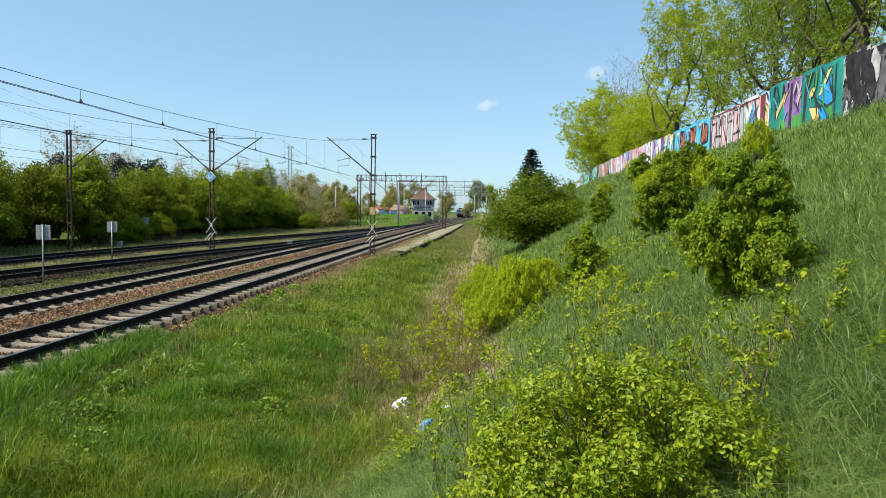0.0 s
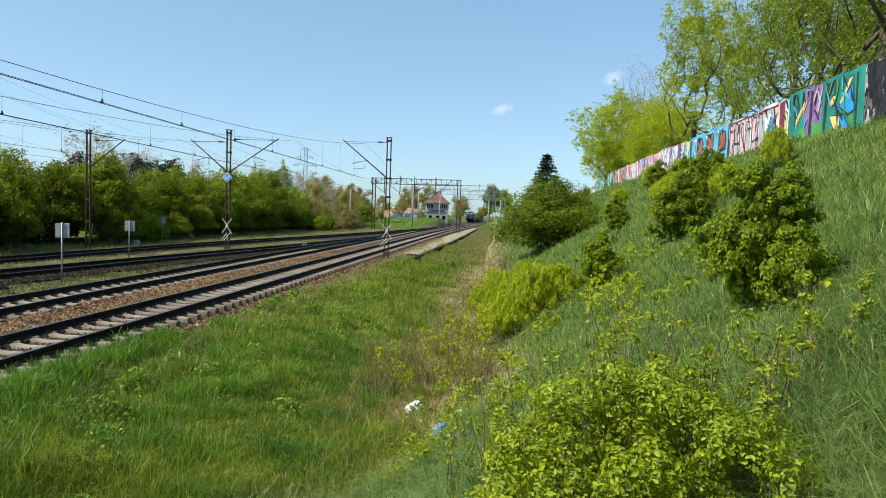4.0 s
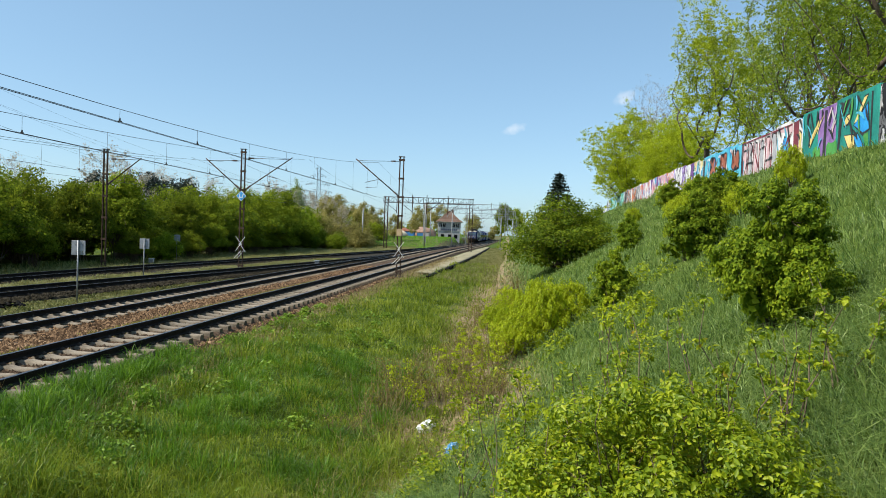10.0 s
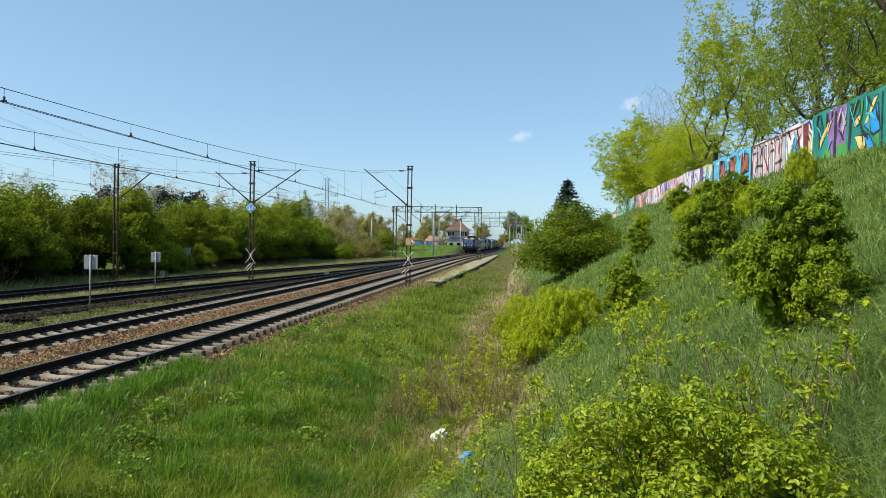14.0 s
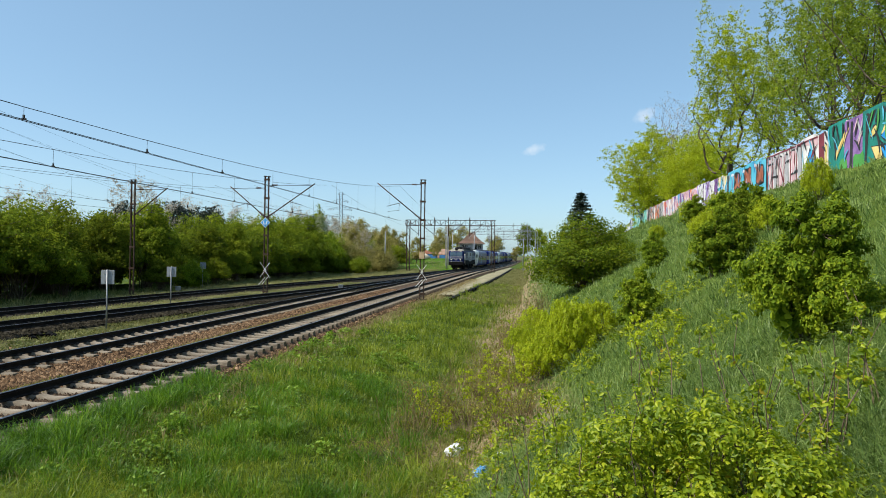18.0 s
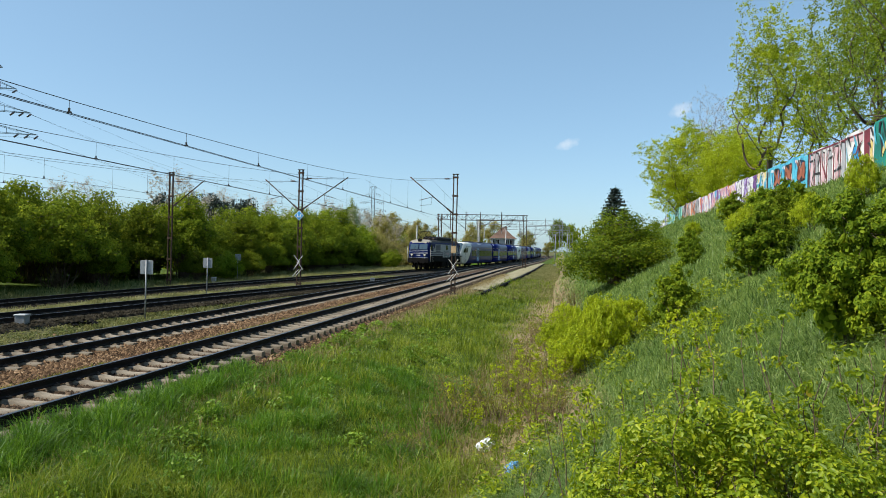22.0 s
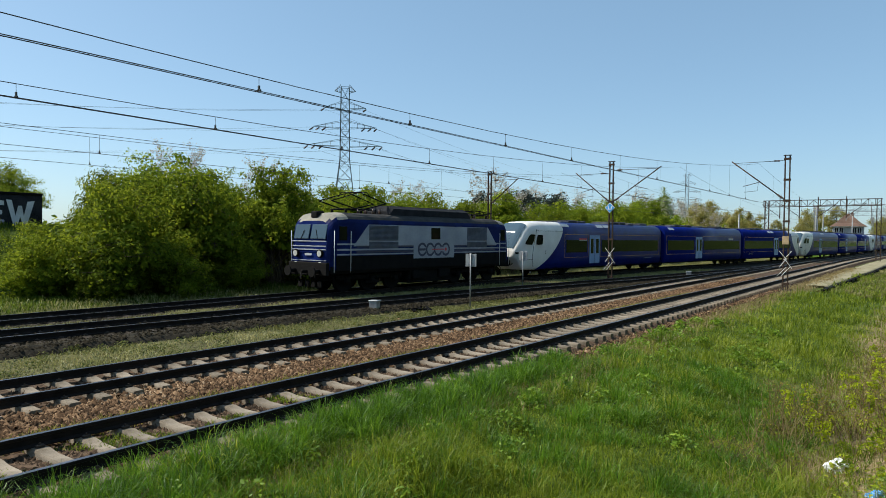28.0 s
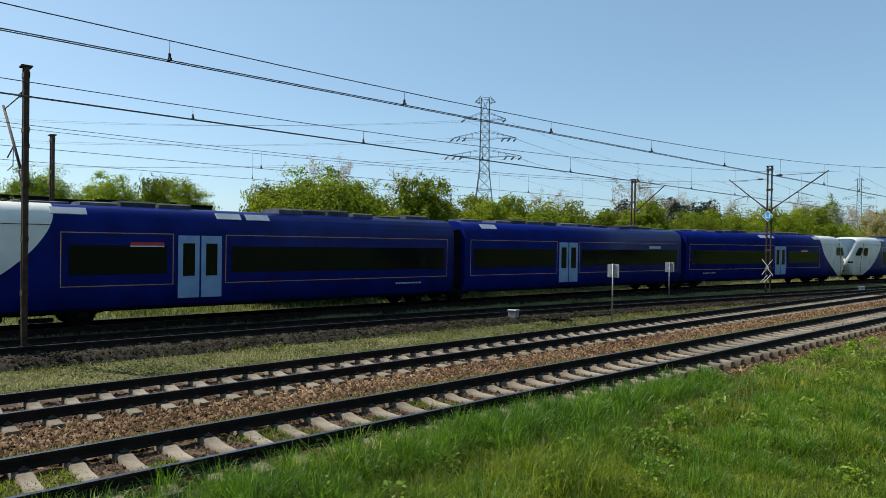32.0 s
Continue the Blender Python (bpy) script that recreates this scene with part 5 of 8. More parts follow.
# ---- plants ----
def unit(v):
    return v / (np.linalg.norm(v, axis=-1, keepdims=True) + 1e-9)


def leaf_mesh(name, pos, nrm, size, rs, shape="quad", aspect=1.7):
    """Leaves at pos facing nrm: a folded six-point leaf or a plain lozenge."""
    n = len(pos)
    nrm = unit(nrm)
    t = unit(np.cross(nrm, unit(rs.randn(n, 3))))
    b = np.cross(nrm, t)
    L = (size * (0.6 + 0.8 * rs.rand(n)))[:, None]
    Wd = L / aspect
    if shape == "leaf":
        d = nrm * L * 0.12
        P = np.stack([pos - t * L * 0.5, pos - t * L * 0.12 + b * Wd * 0.5 + d, pos + t * L * 0.25 + b * Wd * 0.36 + d, pos + t * L * 0.55 - d * 0.8, pos + t * L * 0.25 - b * Wd * 0.36 + d, pos - t * L * 0.12 - b * Wd * 0.5 + d], 1)
        i = np.arange(n)[:, None] * 6
        return np_mesh(name, P.reshape(-1, 3), [np.concatenate([i + np.array([[0, 3, 2, 1]]), i + np.array([[0, 5, 4, 3]])])])
    d = nrm * L * 0.1
    P = np.stack([pos - t * L * 0.5, pos + b * Wd * 0.5 + d, pos + t * L * 0.5, pos - b * Wd * 0.5 + d], 1)
    i = np.arange(n)[:, None] * 4
    return np_mesh(name, P.reshape(-1, 3), [i + np.array([[0, 1, 2, 3]])])


def in_clumps(cl, rad, n, rs, shell=0.55, squash=0.8):
    """Points gathered towards the outside of round clumps, with outward normals."""
    w = rad ** 2
    k = rs.choice(len(cl), n, p=w / w.sum())
    d = unit(rs.randn(n, 3))
    r = rad[k] * (shell + (1 - shell) * rs.rand(n)) * (0.85 + 0.3 * rs.rand(n))
    off = d * r[:, None]
    off[:, 2] *= squash
    return cl[k] + off, d * 1.3 + 0.65 * rs.randn(n, 3) + np.array([0, 0, 0.4])


def branch_tree(rs, h, lean=0.06, levels=3, first=0.25, spread=0.55, r0=0.2, kids=(6, 4, 3), up=0.35, length=0.42):
    """A branching skeleton: segments (p0, p1, r0, r1) and the tips with their level."""
    segs, tips = [], []

    def grow(p, d, ln, r, lv):
        k = 4 if lv == 0 else 3
        q = p
        pts = [p]
        for i in range(k):
            d = unit(d + rs.randn(3) * (lean if lv == 0 else 0.16) + np.array([0, 0, 0.05 * lv]))
            q2 = q + d * ln / k
            ra, rb = r * (1 - 0.75 * i / k), r * (1 - 0.75 * (i + 1) / k)
            segs.append((q, q2, ra, rb))
            q = q2
            pts.append(q)
        if lv >= levels - 1:
            tips.extend(pts[1:])
            return
        m = kids[lv]
        for j in range(m):
            u = first + (1 - first) * (j + rs.rand()) / m if lv == 0 else 0.3 + 0.7 * (j + rs.rand()) / m
            i = min(int(u * k), k - 1)
            base = pts[i] + (pts[i + 1] - pts[i]) * (u * k - i)
            side = unit(np.cross(d, rs.randn(3)))
            nd = unit(side * spread + d * (1 - spread) + np.array([0, 0, up * 0.5]))
            grow(base, nd, ln * length * (1.15 - 0.45 * u if lv == 0 else 0.8 + 0.3 * rs.rand()), max(r * (1 - 0.7 * u) * 0.55, 0.008), lv + 1)
        tips.append(q)

    grow(np.zeros(3), np.array([0.0, 0, 1]), h, r0, 0)
    return segs, np.array(tips)


def wood_mesh(name, segs, sides=5):
    P, F = [], []
    a = np.arange(sides) * 2 * np.pi / sides
    p0 = np.array([s[0] for s in segs])
    p1 = np.array([s[1] for s in segs])
    ra = np.array([s[2] for s in segs])
    rb = np.array([s[3] for s in segs])
    d = unit(p1 - p0)
    ref = np.where(np.abs(d[:, 2:3]) > 0.9, np.array([[1.0, 0, 0]]), np.array([[0, 0, 1.0]]))
    u = unit(np.cross(d, ref))
    v = np.cross(d, u)
    c, s = np.cos(a)[None, :, None], np.sin(a)[None, :, None]
    ring = u[:, None] * c + v[:, None] * s
    A = p0[:, None] + ring * ra[:, None, None]
    B = p1[:, None] + ring * rb[:, None, None]
    V = np.concatenate([A, B], 1).reshape(-1, 3)
    i = np.arange(len(segs))[:, None, None] * 2 * sides
    j = np.arange(sides)
    q = np.stack([j, (j + 1) % sides, (j + 1) % sides + sides, j + sides], -1)[None]
    return np_mesh(name, V, [(i + q).reshape(-1, 4)])


def make_tree(seed, h, crown_mat, leaves, leaf_size, clump, label, category="tree", bare=0.0, name="tree", trunk_r=0.2, spread=0.55, first=0.25, kids=(7, 5, 3), length=0.42, group="", bark=None):
    rs = np.random.RandomState(seed)
    segs, tips = branch_tree(rs, h * 0.92, 0.06, 3, first, spread, trunk_r, kids, 0.4, length)
    T = tagged(empty(name), label, category, group)
    smooth(part("trunk", wood_mesh("trunk", segs), bark or M_BARK, T, "dark bark and limbs"))
    if leaves:
        rad = clump * (0.6 + 0.8 * rs.rand(len(tips)))
        pos, nrm = in_clumps(tips, rad, leaves, rs, 0.2)
        part("crown", leaf_mesh("crown", pos, nrm, leaf_size, rs), crown_mat, T)
    return T


def make_shrub(seed, h, w, mat, leaves, leaf_size, label, shape="quad", stems=14, name="shrub", group="", dome=0.75, twig=0.012, lump=0.115, core=0, sprays=13, lift=0.0):
    """Stems from one root that each end in a leafy lobe; every lobe is a ball of small sprays, with dark gaps between the lobes."""
    rs = np.random.RandomState(seed)
    segs, cl, mid, rad, lobe = [], [], [], [], []
    for i in range(stems):
        a = 2.4 * i + 0.5 * rs.rand()
        f = math.sqrt((i + 0.5) / stems)
        rr = w * 0.42 * f * (0.85 + 0.3 * rs.rand())
        top = h * (1 - 0.5 * f ** 2.4) * (0.78 + 0.3 * rs.rand())
        R = w * lump * 1.25 * (0.7 + 0.6 * rs.rand())
        z = max((top - R * 0.8) * (1.0 if i % 3 else 0.35 + 0.4 * rs.rand()), R * 0.55, lift * h + R * 0.4)
        c = np.array([math.cos(a) * rr, math.sin(a) * rr, z])
        p = np.array([0.05 * w * rs.randn(), 0.05 * w * rs.randn(), -0.05])
        prev = p
        for j in range(1, 6):
            u = j / 5
            cur = p + (c - p) * u + np.array([0, 0, 0.1 * h * math.sin(math.pi * u)]) + rs.randn(3) * 0.02 * h * (u < 1)
            segs.append((prev, cur, twig * (1.3 - u), twig * (1.3 - u - 0.2)))
            prev = cur
        for k in range(sprays):
            d = unit(rs.randn(3) + np.array([0.5 * math.cos(a) * f, 0.5 * math.sin(a) * f, 0.55]))
            q = c + d * np.array([1, 1, dome]) * R * (0.45 + 0.72 * rs.rand() + (0.5 if rs.rand() < 0.14 else 0))
            if k < 6:
                segs.append((c, q, twig * 0.35, twig * 0.12))
            cl.append(q)
            mid.append(c)
            rad.append(R * (0.28 + 0.26 * rs.rand()))
        lobe.append((c, R))
    cl, mid, rad = np.array(cl), np.array(mid), np.array(rad)
    k = rs.choice(len(cl), leaves, p=rad ** 1.6 / (rad ** 1.6).sum())
    d = unit(rs.randn(leaves, 3))
    pos = cl[k] + d * (rad[k] * (0.25 + 0.8 * rs.rand(leaves) ** 0.7))[:, None] * np.array([1, 1, 0.8])
    nrm = unit(pos - mid[k]) * 0.8 + 0.6 * d + 0.4 * rs.randn(leaves, 3) + np.array([0, 0, 0.35])
    sz = np.full(leaves, float(leaf_size))
    # Oversized leaves hidden inside the lobes, added to block light and darken them.
    if core:
        j = rs.choice(len(lobe), core)
        c0, R0 = np.array([q[0] for q in lobe])[j], np.array([q[1] for q in lobe])[j]
        inner = c0 * np.array([0.85, 0.85, 0.9]) * (0.35 + 0.65 * rs.rand(core))[:, None] ** np.array([0.4, 0.4, 1.0]) + unit(rs.randn(core, 3)) * (R0 * 0.55 * rs.rand(core))[:, None]
        pos, nrm = np.concatenate([pos, inner]), np.concatenate([nrm, rs.randn(core, 3)])
        sz = np.concatenate([sz, np.full(core, leaf_size * (2.2 if h < 4 else 2.8))])
    keep = pos[:, 2] > max(0.02, lift) * h
    S = tagged(empty(name), label, "shrub", group)
    part("branchwork", wood_mesh("branchwork", segs, 4), M_TWIG, S, "thin brown stems")
    part("foliage", leaf_mesh("foliage", pos[keep], nrm[keep], sz[keep], rs, shape), mat, S)
    return S


def put(ob, x, y, rz=0.0, s=1.0, sz=None, dz=-0.05):
    ob.matrix_basis = Matrix.Translation((x, y, float(ground_z(x, y)) + dz)) @ Matrix.Rotation(radians(rz), 4, "Z") @ Matrix.Diagonal((s, s, sz or s, 1))
    return ob


def again(ob, x, y, rz=0.0, s=1.0, sz=None, dz=-0.05, label=""):
    o = copy_thing(ob, Matrix())
    put(o, x, y, rz, s, sz, dz)
    if label:
        o["label"] = label
    return o


# the bank: near shrubs
put(make_shrub(11, 0.95, 2.05, M_LEAF_NEAR, 30000, 0.029, "low leafy shrub with fresh yellow-green and reddish leaves", "leaf", 70, twig=0.008, lump=0.07, core=700, sprays=14), 0.84, 3.6)


def sapling(i, x, y, h, leaves, size=0.038, mat=M_LEAF_NEAR):
    rs = np.random.RandomState(40 + i)
    cl = []
    S = tagged(empty("sapling"), "thin upright sapling with a few fresh leaves", "sapling", "saplings on the bank")
    for k in range(4):
        a = rs.rand() * 6.28
        p = np.array([0.05 * rs.randn(), 0.05 * rs.randn(), -0.05])
        q = np.array([math.cos(a) * 0.28, math.sin(a) * 0.28, h * (0.7 + 0.4 * rs.rand())])
        path = [p] + [p + (q - p) * j / 6 + rs.randn(3) * 0.02 for j in range(1, 7)]
        cl += path[3:]
        bm = bmesh.new()
        tube(bm, path, 0.008, 5, 0.002)
        part("stem", bm, M_TWIG, S)
    cl = np.array(cl)
    pos, nrm = in_clumps(cl, np.full(len(cl), 0.075 * size / 0.038), leaves, rs, 0.2)
    part("foliage", leaf_mesh("foliage", pos, nrm, size, rs, "leaf"), mat, S)
    put(S, x, y)


for i, (x, y, h, tl) in enumerate(((0.25, 4.3, 1.25, 300), (1.05, 4.9, 1.15, 380), (1.75, 4.3, 1.1, 490), (1.35, 3.9, 1.1, 320), (2.35, 4.9, 0.95, 490), (0.62, 5.3, 1.1, 280), (-0.35, 5.9, 0.95, 280))):
    sapling(i, x, y, h, tl, 0.033)
for i, (x, y, h, tl) in enumerate(((0.1, 3.9, 1.15, 130), (0.45, 3.5, 1.2, 150), (0.8, 4.1, 1.25, 150), (1.15, 3.7, 1.2, 150), (1.5, 4.0, 1.1, 130), (0.55, 4.4, 1.2, 110), (-0.1, 4.6, 1.0, 110))):
    sapling(60 + i, x, y, h, tl, 0.03)
for i, (x, y, h, tl) in enumerate(((-1.35, 15.0, 1.15, 360), (-0.75, 13.9, 1.05, 300), (-0.3, 15.8, 1.3, 420), (-2.25, 14.3, 0.9, 360), (-0.9, 17.5, 1.3, 460), (-0.35, 18.6, 1.5, 500), (0.3, 12.2, 0.7, 200), (-1.2, 20.5, 1.3, 420), (-1.9, 13.6, 0.7, 240), (2.2, 11.8, 0.8, 300), (0.2, 9.4, 0.6, 260), (1.9, 13.0, 1.1, 420))):
    sapling(20 + i, x, y, h, tl, 0.055, M_LEAF_YELLOW)

shrub_green = make_shrub(21, 1.62, 1.5, M_LEAF_SHRUB, 30000, 0.043, "dense round green shrub on the bank", "leaf", 30, lump=0.12, core=2600)
put(shrub_green, 2.98, 7.8, 0, 0.84, 1.08)
shrub_yellow = make_shrub(22, 1.7, 2.6, M_LEAF_YELLOW, 7500, 0.08, "wide bright yellow-green shrub at the bank's foot", "leaf", 34, lump=0.09, core=0, sprays=16)
put(shrub_yellow, 0.35, 16.7, 0, 0.52, 0.8)
again(shrub_yellow, 1.05, 17.3, 130, 0.5, 0.95)
again(shrub_yellow, 0.1, 18.4, 250, 0.45, 0.85)
again(shrub_yellow, 0.9, 19.3, 310, 0.55, 1.0)
shrub_big = make_shrub(23, 3.7, 5.2, M_LEAF_SHRUB, 20000, 0.12, "large spreading green shrub half up the bank", "quad", 36, twig=0.03, lump=0.13, core=1500, sprays=20)
put(shrub_big, 2.9, 37.5, 0, 1.12, 1.0)
shrub_mid = make_shrub(24, 1.75, 1.5, M_LEAF_SHRUB, 8500, 0.075, "dense round green shrub on the bank", "leaf", 26, lump=0.12, core=700)
put(shrub_mid, 4.7, 17.9, 80, 0.9, 0.98)
again(shrub_mid, 2.57, 16.8, 150, 0.72, 0.85, label="slender dark green shrub on the bank")
again(shrub_yellow, 1.75, 18.2, 70, 0.42, 0.75)
again(shrub_yellow, -0.3, 21.5, 200, 0.5, 0.75)
again(shrub_yellow, 0.1, 25.0, 20, 0.55, 0.8)
again(shrub_big, 5.0, 44, 40, 0.62, 0.6)
again(shrub_mid, 5.2, 30.0, 20, 0.7, 0.75)
again(shrub_mid, 4.7, 27.0, 70, 0.5, 0.6)
again(shrub_yellow, 5.6, 32.0, 70, 0.42, 0.6)
again(shrub_yellow, 6.9, 27.0, 130, 0.5, 0.75)
again(shrub_mid, 7.6, 25.5, 20, 0.85)
again(shrub_mid, 6.3, 21.5, 200, 0.8, 0.85)
again(shrub_mid, 7.2, 22.5, 300, 0.7, 0.75)
again(shrub_yellow, 6.6, 19.8, 10, 0.42, 0.7)
again(shrub_mid, 5.4, 18.6, 120, 0.6, 0.65)
again(shrub_yellow, 8.3, 20.9, 70, 0.36, 0.85, label="upright yellow-green shrub before the white mural")
again(shrub_yellow, 9.2, 34.0, 60, 0.6, 0.8)
again(shrub_mid, 8.3, 31.0, 60, 0.8, 0.85)
again(shrub_yellow, 10.0, 44.0, 60, 0.6, 0.85)
again(shrub_mid, 9.0, 39.0, 90, 0.9)
again(shrub_big, 3.5, 60, 60, 0.7)
again(shrub_big, 6.0, 75, 60, 0.9)
for x, y, k in ((7.0, 29.5, 0.8), (6.2, 35.0, 0.7), (8.6, 27.5, 0.6), (7.4, 41, 0.9), (5.6, 23.8, 0.5)):
    again(shrub_yellow, x, y, 57 * x, 0.45 * k, 0.75 * k)

# trees behind the painted wall
def crown_tree(seed, h, low, rx, mat, boughs, leaves, leaf_size, clump, label, trunk_r=0.2, lean=0.0, bark=None, cone=0.0, tufts=4, hollow=0.5):
    """A trunk that forks again and again towards tips spread through an uneven crown; leaves sit in small tufts round the tips."""
    rs = np.random.RandomState(seed)
    n = boughs * 6
    d = unit(rs.randn(n, 3))
    ph = rs.rand(6) * 6.28
    lobes = 0.82 + 0.14 * np.sin(3 * np.arctan2(d[:, 1], d[:, 0]) + ph[0] + 2 * d[:, 2]) + 0.12 * np.sin(5 * d[:, 2] + ph[1] + 2 * d[:, 0]) + 0.08 * np.sin(9 * d[:, 0] + ph[2]) * np.sin(7 * d[:, 1] + ph[3])
    rho = (hollow + (1 - hollow) * rs.rand(n)) * lobes
    u = 0.5 + 0.5 * d[:, 2] * rho
    wide = rx * (1 - cone * u)
    T_ = np.stack([d[:, 0] * rho * wide + lean * u, d[:, 1] * rho * wide, low + (h - low) * u], -1)
    nodes, par = [np.array([0, 0, -0.15])], [-1]
    for k in range(1, 9):
        nodes.append(np.array([lean * k / 11 + 0.05 * rs.randn() * k / 4, 0.05 * rs.randn() * k / 4, h * 0.62 * k / 8]))
        par.append(k - 1)
    order = np.argsort(np.linalg.norm(T_ - np.array([0, 0, max(low, 0.2 * h)]), axis=1))
    ends = []
    for i in order:
        p = T_[i]
        N = np.array(nodes)
        hd = np.hypot(N[:, 0] - p[0], N[:, 1] - p[1])
        dist = np.linalg.norm(N - p, axis=1)
        cost = dist + 1.6 * np.maximum(0, N[:, 2] - (p[2] - 0.85 * hd)) + (np.arange(len(N)) < 4) * 6.0 * (low > 1)
        b = int(np.argmin(cost))
        q, L = N[b], float(dist[b])
        prev = b
        for v in (0.35, 0.7, 1.0):
            nodes.append(q + (p - q) * v + np.array([0, 0, -0.05 * L * math.sin(math.pi * v)]) + rs.randn(3) * 0.03 * L * (v < 1))
            par.append(prev)
            prev = len(nodes) - 1
        ends += [prev, prev - 1]
    cnt = np.zeros(len(nodes))
    cnt[ends] = 1
    for i in range(len(nodes) - 1, 0, -1):
        cnt[par[i]] += cnt[i]
    heir = np.zeros(len(nodes), int)
    for i in range(1, len(nodes)):
        if heir[par[i]] == 0 or cnt[i] > cnt[heir[par[i]]]:
            heir[par[i]] = i
    N, inner = np.array(nodes), np.array([i for i in range(1, len(nodes)) if heir[i]])
    up = np.array(par)
    for _ in range(6):
        N[inner] = 0.4 * N[inner] + 0.3 * (N[up[inner]] + N[heir[inner]])
    nodes = list(N)
    r = np.maximum(trunk_r * (cnt / cnt[0]) ** 0.68, 0.008)
    segs = [(nodes[par[i]], nodes[i], min(r[par[i]], r[i] * 1.5), r[i]) for i in range(1, len(nodes))]
    T = tagged(empty("tree"), label, "tree")
    smooth(part("trunk", wood_mesh("trunk", segs, 5), bark or M_BARK, T, "dark bark and limbs"))
    if leaves:
        E_ = np.array(nodes)[ends]
        c = np.repeat(E_, tufts, 0) + unit(rs.randn(len(E_) * tufts, 3)) * (clump * (0.3 + 0.9 * rs.rand(len(E_) * tufts)))[:, None]
        pos, nrm = in_clumps(c, clump * (0.25 + 0.4 * rs.rand(len(c))), leaves, rs, 0.2, 0.6)
        part("crown", leaf_mesh("crown", pos, nrm, leaf_size, rs), mat, T)
    return T


tree_round = crown_tree(31, 15.5, -1.2, 7.4, M_LEAF_YELLOW, 66, 56000, 0.18, 0.9, "broad yellow-green spring tree behind the painted wall", 0.28)
put(tree_round, 16.9, 98)
again(tree_round, 21.0, 88, 77, 0.9, 0.84)
again(tree_round, 18.4, 79, 40, 0.66, 0.62, label="small yellow-green tree behind the painted wall")
again(tree_round, 19.5, 112, 220, 0.8, 0.75)
tree_tall = crown_tree(32, 19.2, 1.5, 4.9, M_LEAF_YELLOW, 60, 30000, 0.14, 0.55, "tall yellow-green tree with upswept limbs and thin leaves", 0.24, cone=0.3, hollow=0.3)
put(tree_tall, 16.3, 58)
again(tree_tall, 22.5, 66, 100, 1.0, 0.95)
again(tree_tall, 25.5, 50, 80, 0.9, 0.8)
tree_open = crown_tree(33, 15.5, 1.6, 5.4, M_LEAF_TREE, 50, 20000, 0.13, 0.55, "open tree with dark limbs and young leaves over the wall", 0.24, hollow=0.35)
put(tree_open, 18.3, 44.5)
again(tree_open, 14.4, 34.8, 70, 0.8, 0.85, label="leafy tree close behind the white mural")
again(tree_open, 12.7, 23.6, 160, 0.9, 0.95, label="tree with a dark trunk close behind the grey mural")
again(tree_open, 13.4, 28.5, 300, 0.75, 0.7, label="young leafy tree hanging over the painted wall")
again(tree_open, 14.6, 15, 250, 0.9)
again(tree_open, 18, 29, 40, 1.05)
bare = crown_tree(34, 12.5, 3.0, 3.6, M_LEAF_PALE, 60, 2600, 0.09, 0.5, "almost bare pale tree with fine twigs and buds", 0.13, bark=surf("bark_pale", (0.10, 0.085, 0.075), (0.22, 0.19, 0.17), 6, 0.9), cone=0.15, hollow=0.2)
put(bare, 20.2, 96, 0, 1.75, 1.6)

# dark spruce
def spruce(h, label):
    rs = np.random.RandomState(5)
    T = tagged(empty("spruce"), label, "tree")
    segs = [(np.array([0, 0, -0.1]), np.array([0, 0, h]), 0.14, 0.01)]
    pos, nrm = [], []
    z = 0.4
    while z < h * 0.98:
        r = (h - z) * 0.36 + 0.1
        for k in range(9):
            a = rs.rand() * 6.28
            tip = np.array([math.cos(a) * r, math.sin(a) * r, z - r * 0.25])
            segs.append((np.array([0, 0, z]), tip, 0.02, 0.004))
            m = int(40 * r) + 14
            u = rs.rand(m)[:, None] ** 0.7
            pos.append(np.array([0, 0, z]) + (tip - np.array([0, 0, z])) * u + rs.randn(m, 3) * np.array([0.09, 0.09, 0.06]))
            nrm.append(rs.randn(m, 3) + np.array([0, 0, 1.2]))
        z += 0.27
    part("trunk", wood_mesh("trunk", segs, 4), M_BARK, T)
    part("crown", leaf_mesh("crown", np.concatenate(pos), np.concatenate(nrm), 0.2, rs, aspect=2.5), M_NEEDLE, T)
    return T


put(spruce(7.0, "dark blue-green spruce rising behind shrubs"), 4.7, 66, 0, 1.35, 1.0)

# the hedge beyond the side tracks
hedge = [make_shrub(50 + i, h, w, m, 17000 if i < 3 else 9000, s * 0.8, lb, "quad", 34, "hedge_shrub", "hedge shrubs", twig=0.035, lump=0.135, core=2400, sprays=20, lift=0.3 if i in (0, 2) else 0.0)
         for i, (h, w, m, s, lb) in enumerate(((6.2, 6.2, M_LEAF_DARK, 0.21, "dense green hedge shrub beyond the side tracks"), (5.4, 5.6, M_LEAF_SHRUB, 0.19, "bright green hedge shrub beyond the side tracks"),
                                               (6.6, 5.0, M_LEAF_DARK, 0.2, "tall dense green hedge shrub"), (5.0, 6.0, M_LEAF_OLIVE, 0.18, "olive-brown hedge shrub with young leaves"), (6.0, 6.0, M_LEAF_DARK, 0.24, "dense green hedge shrub beyond the side tracks")))]
rs = np.random.RandomState(77)
spots = []
y = 16.2
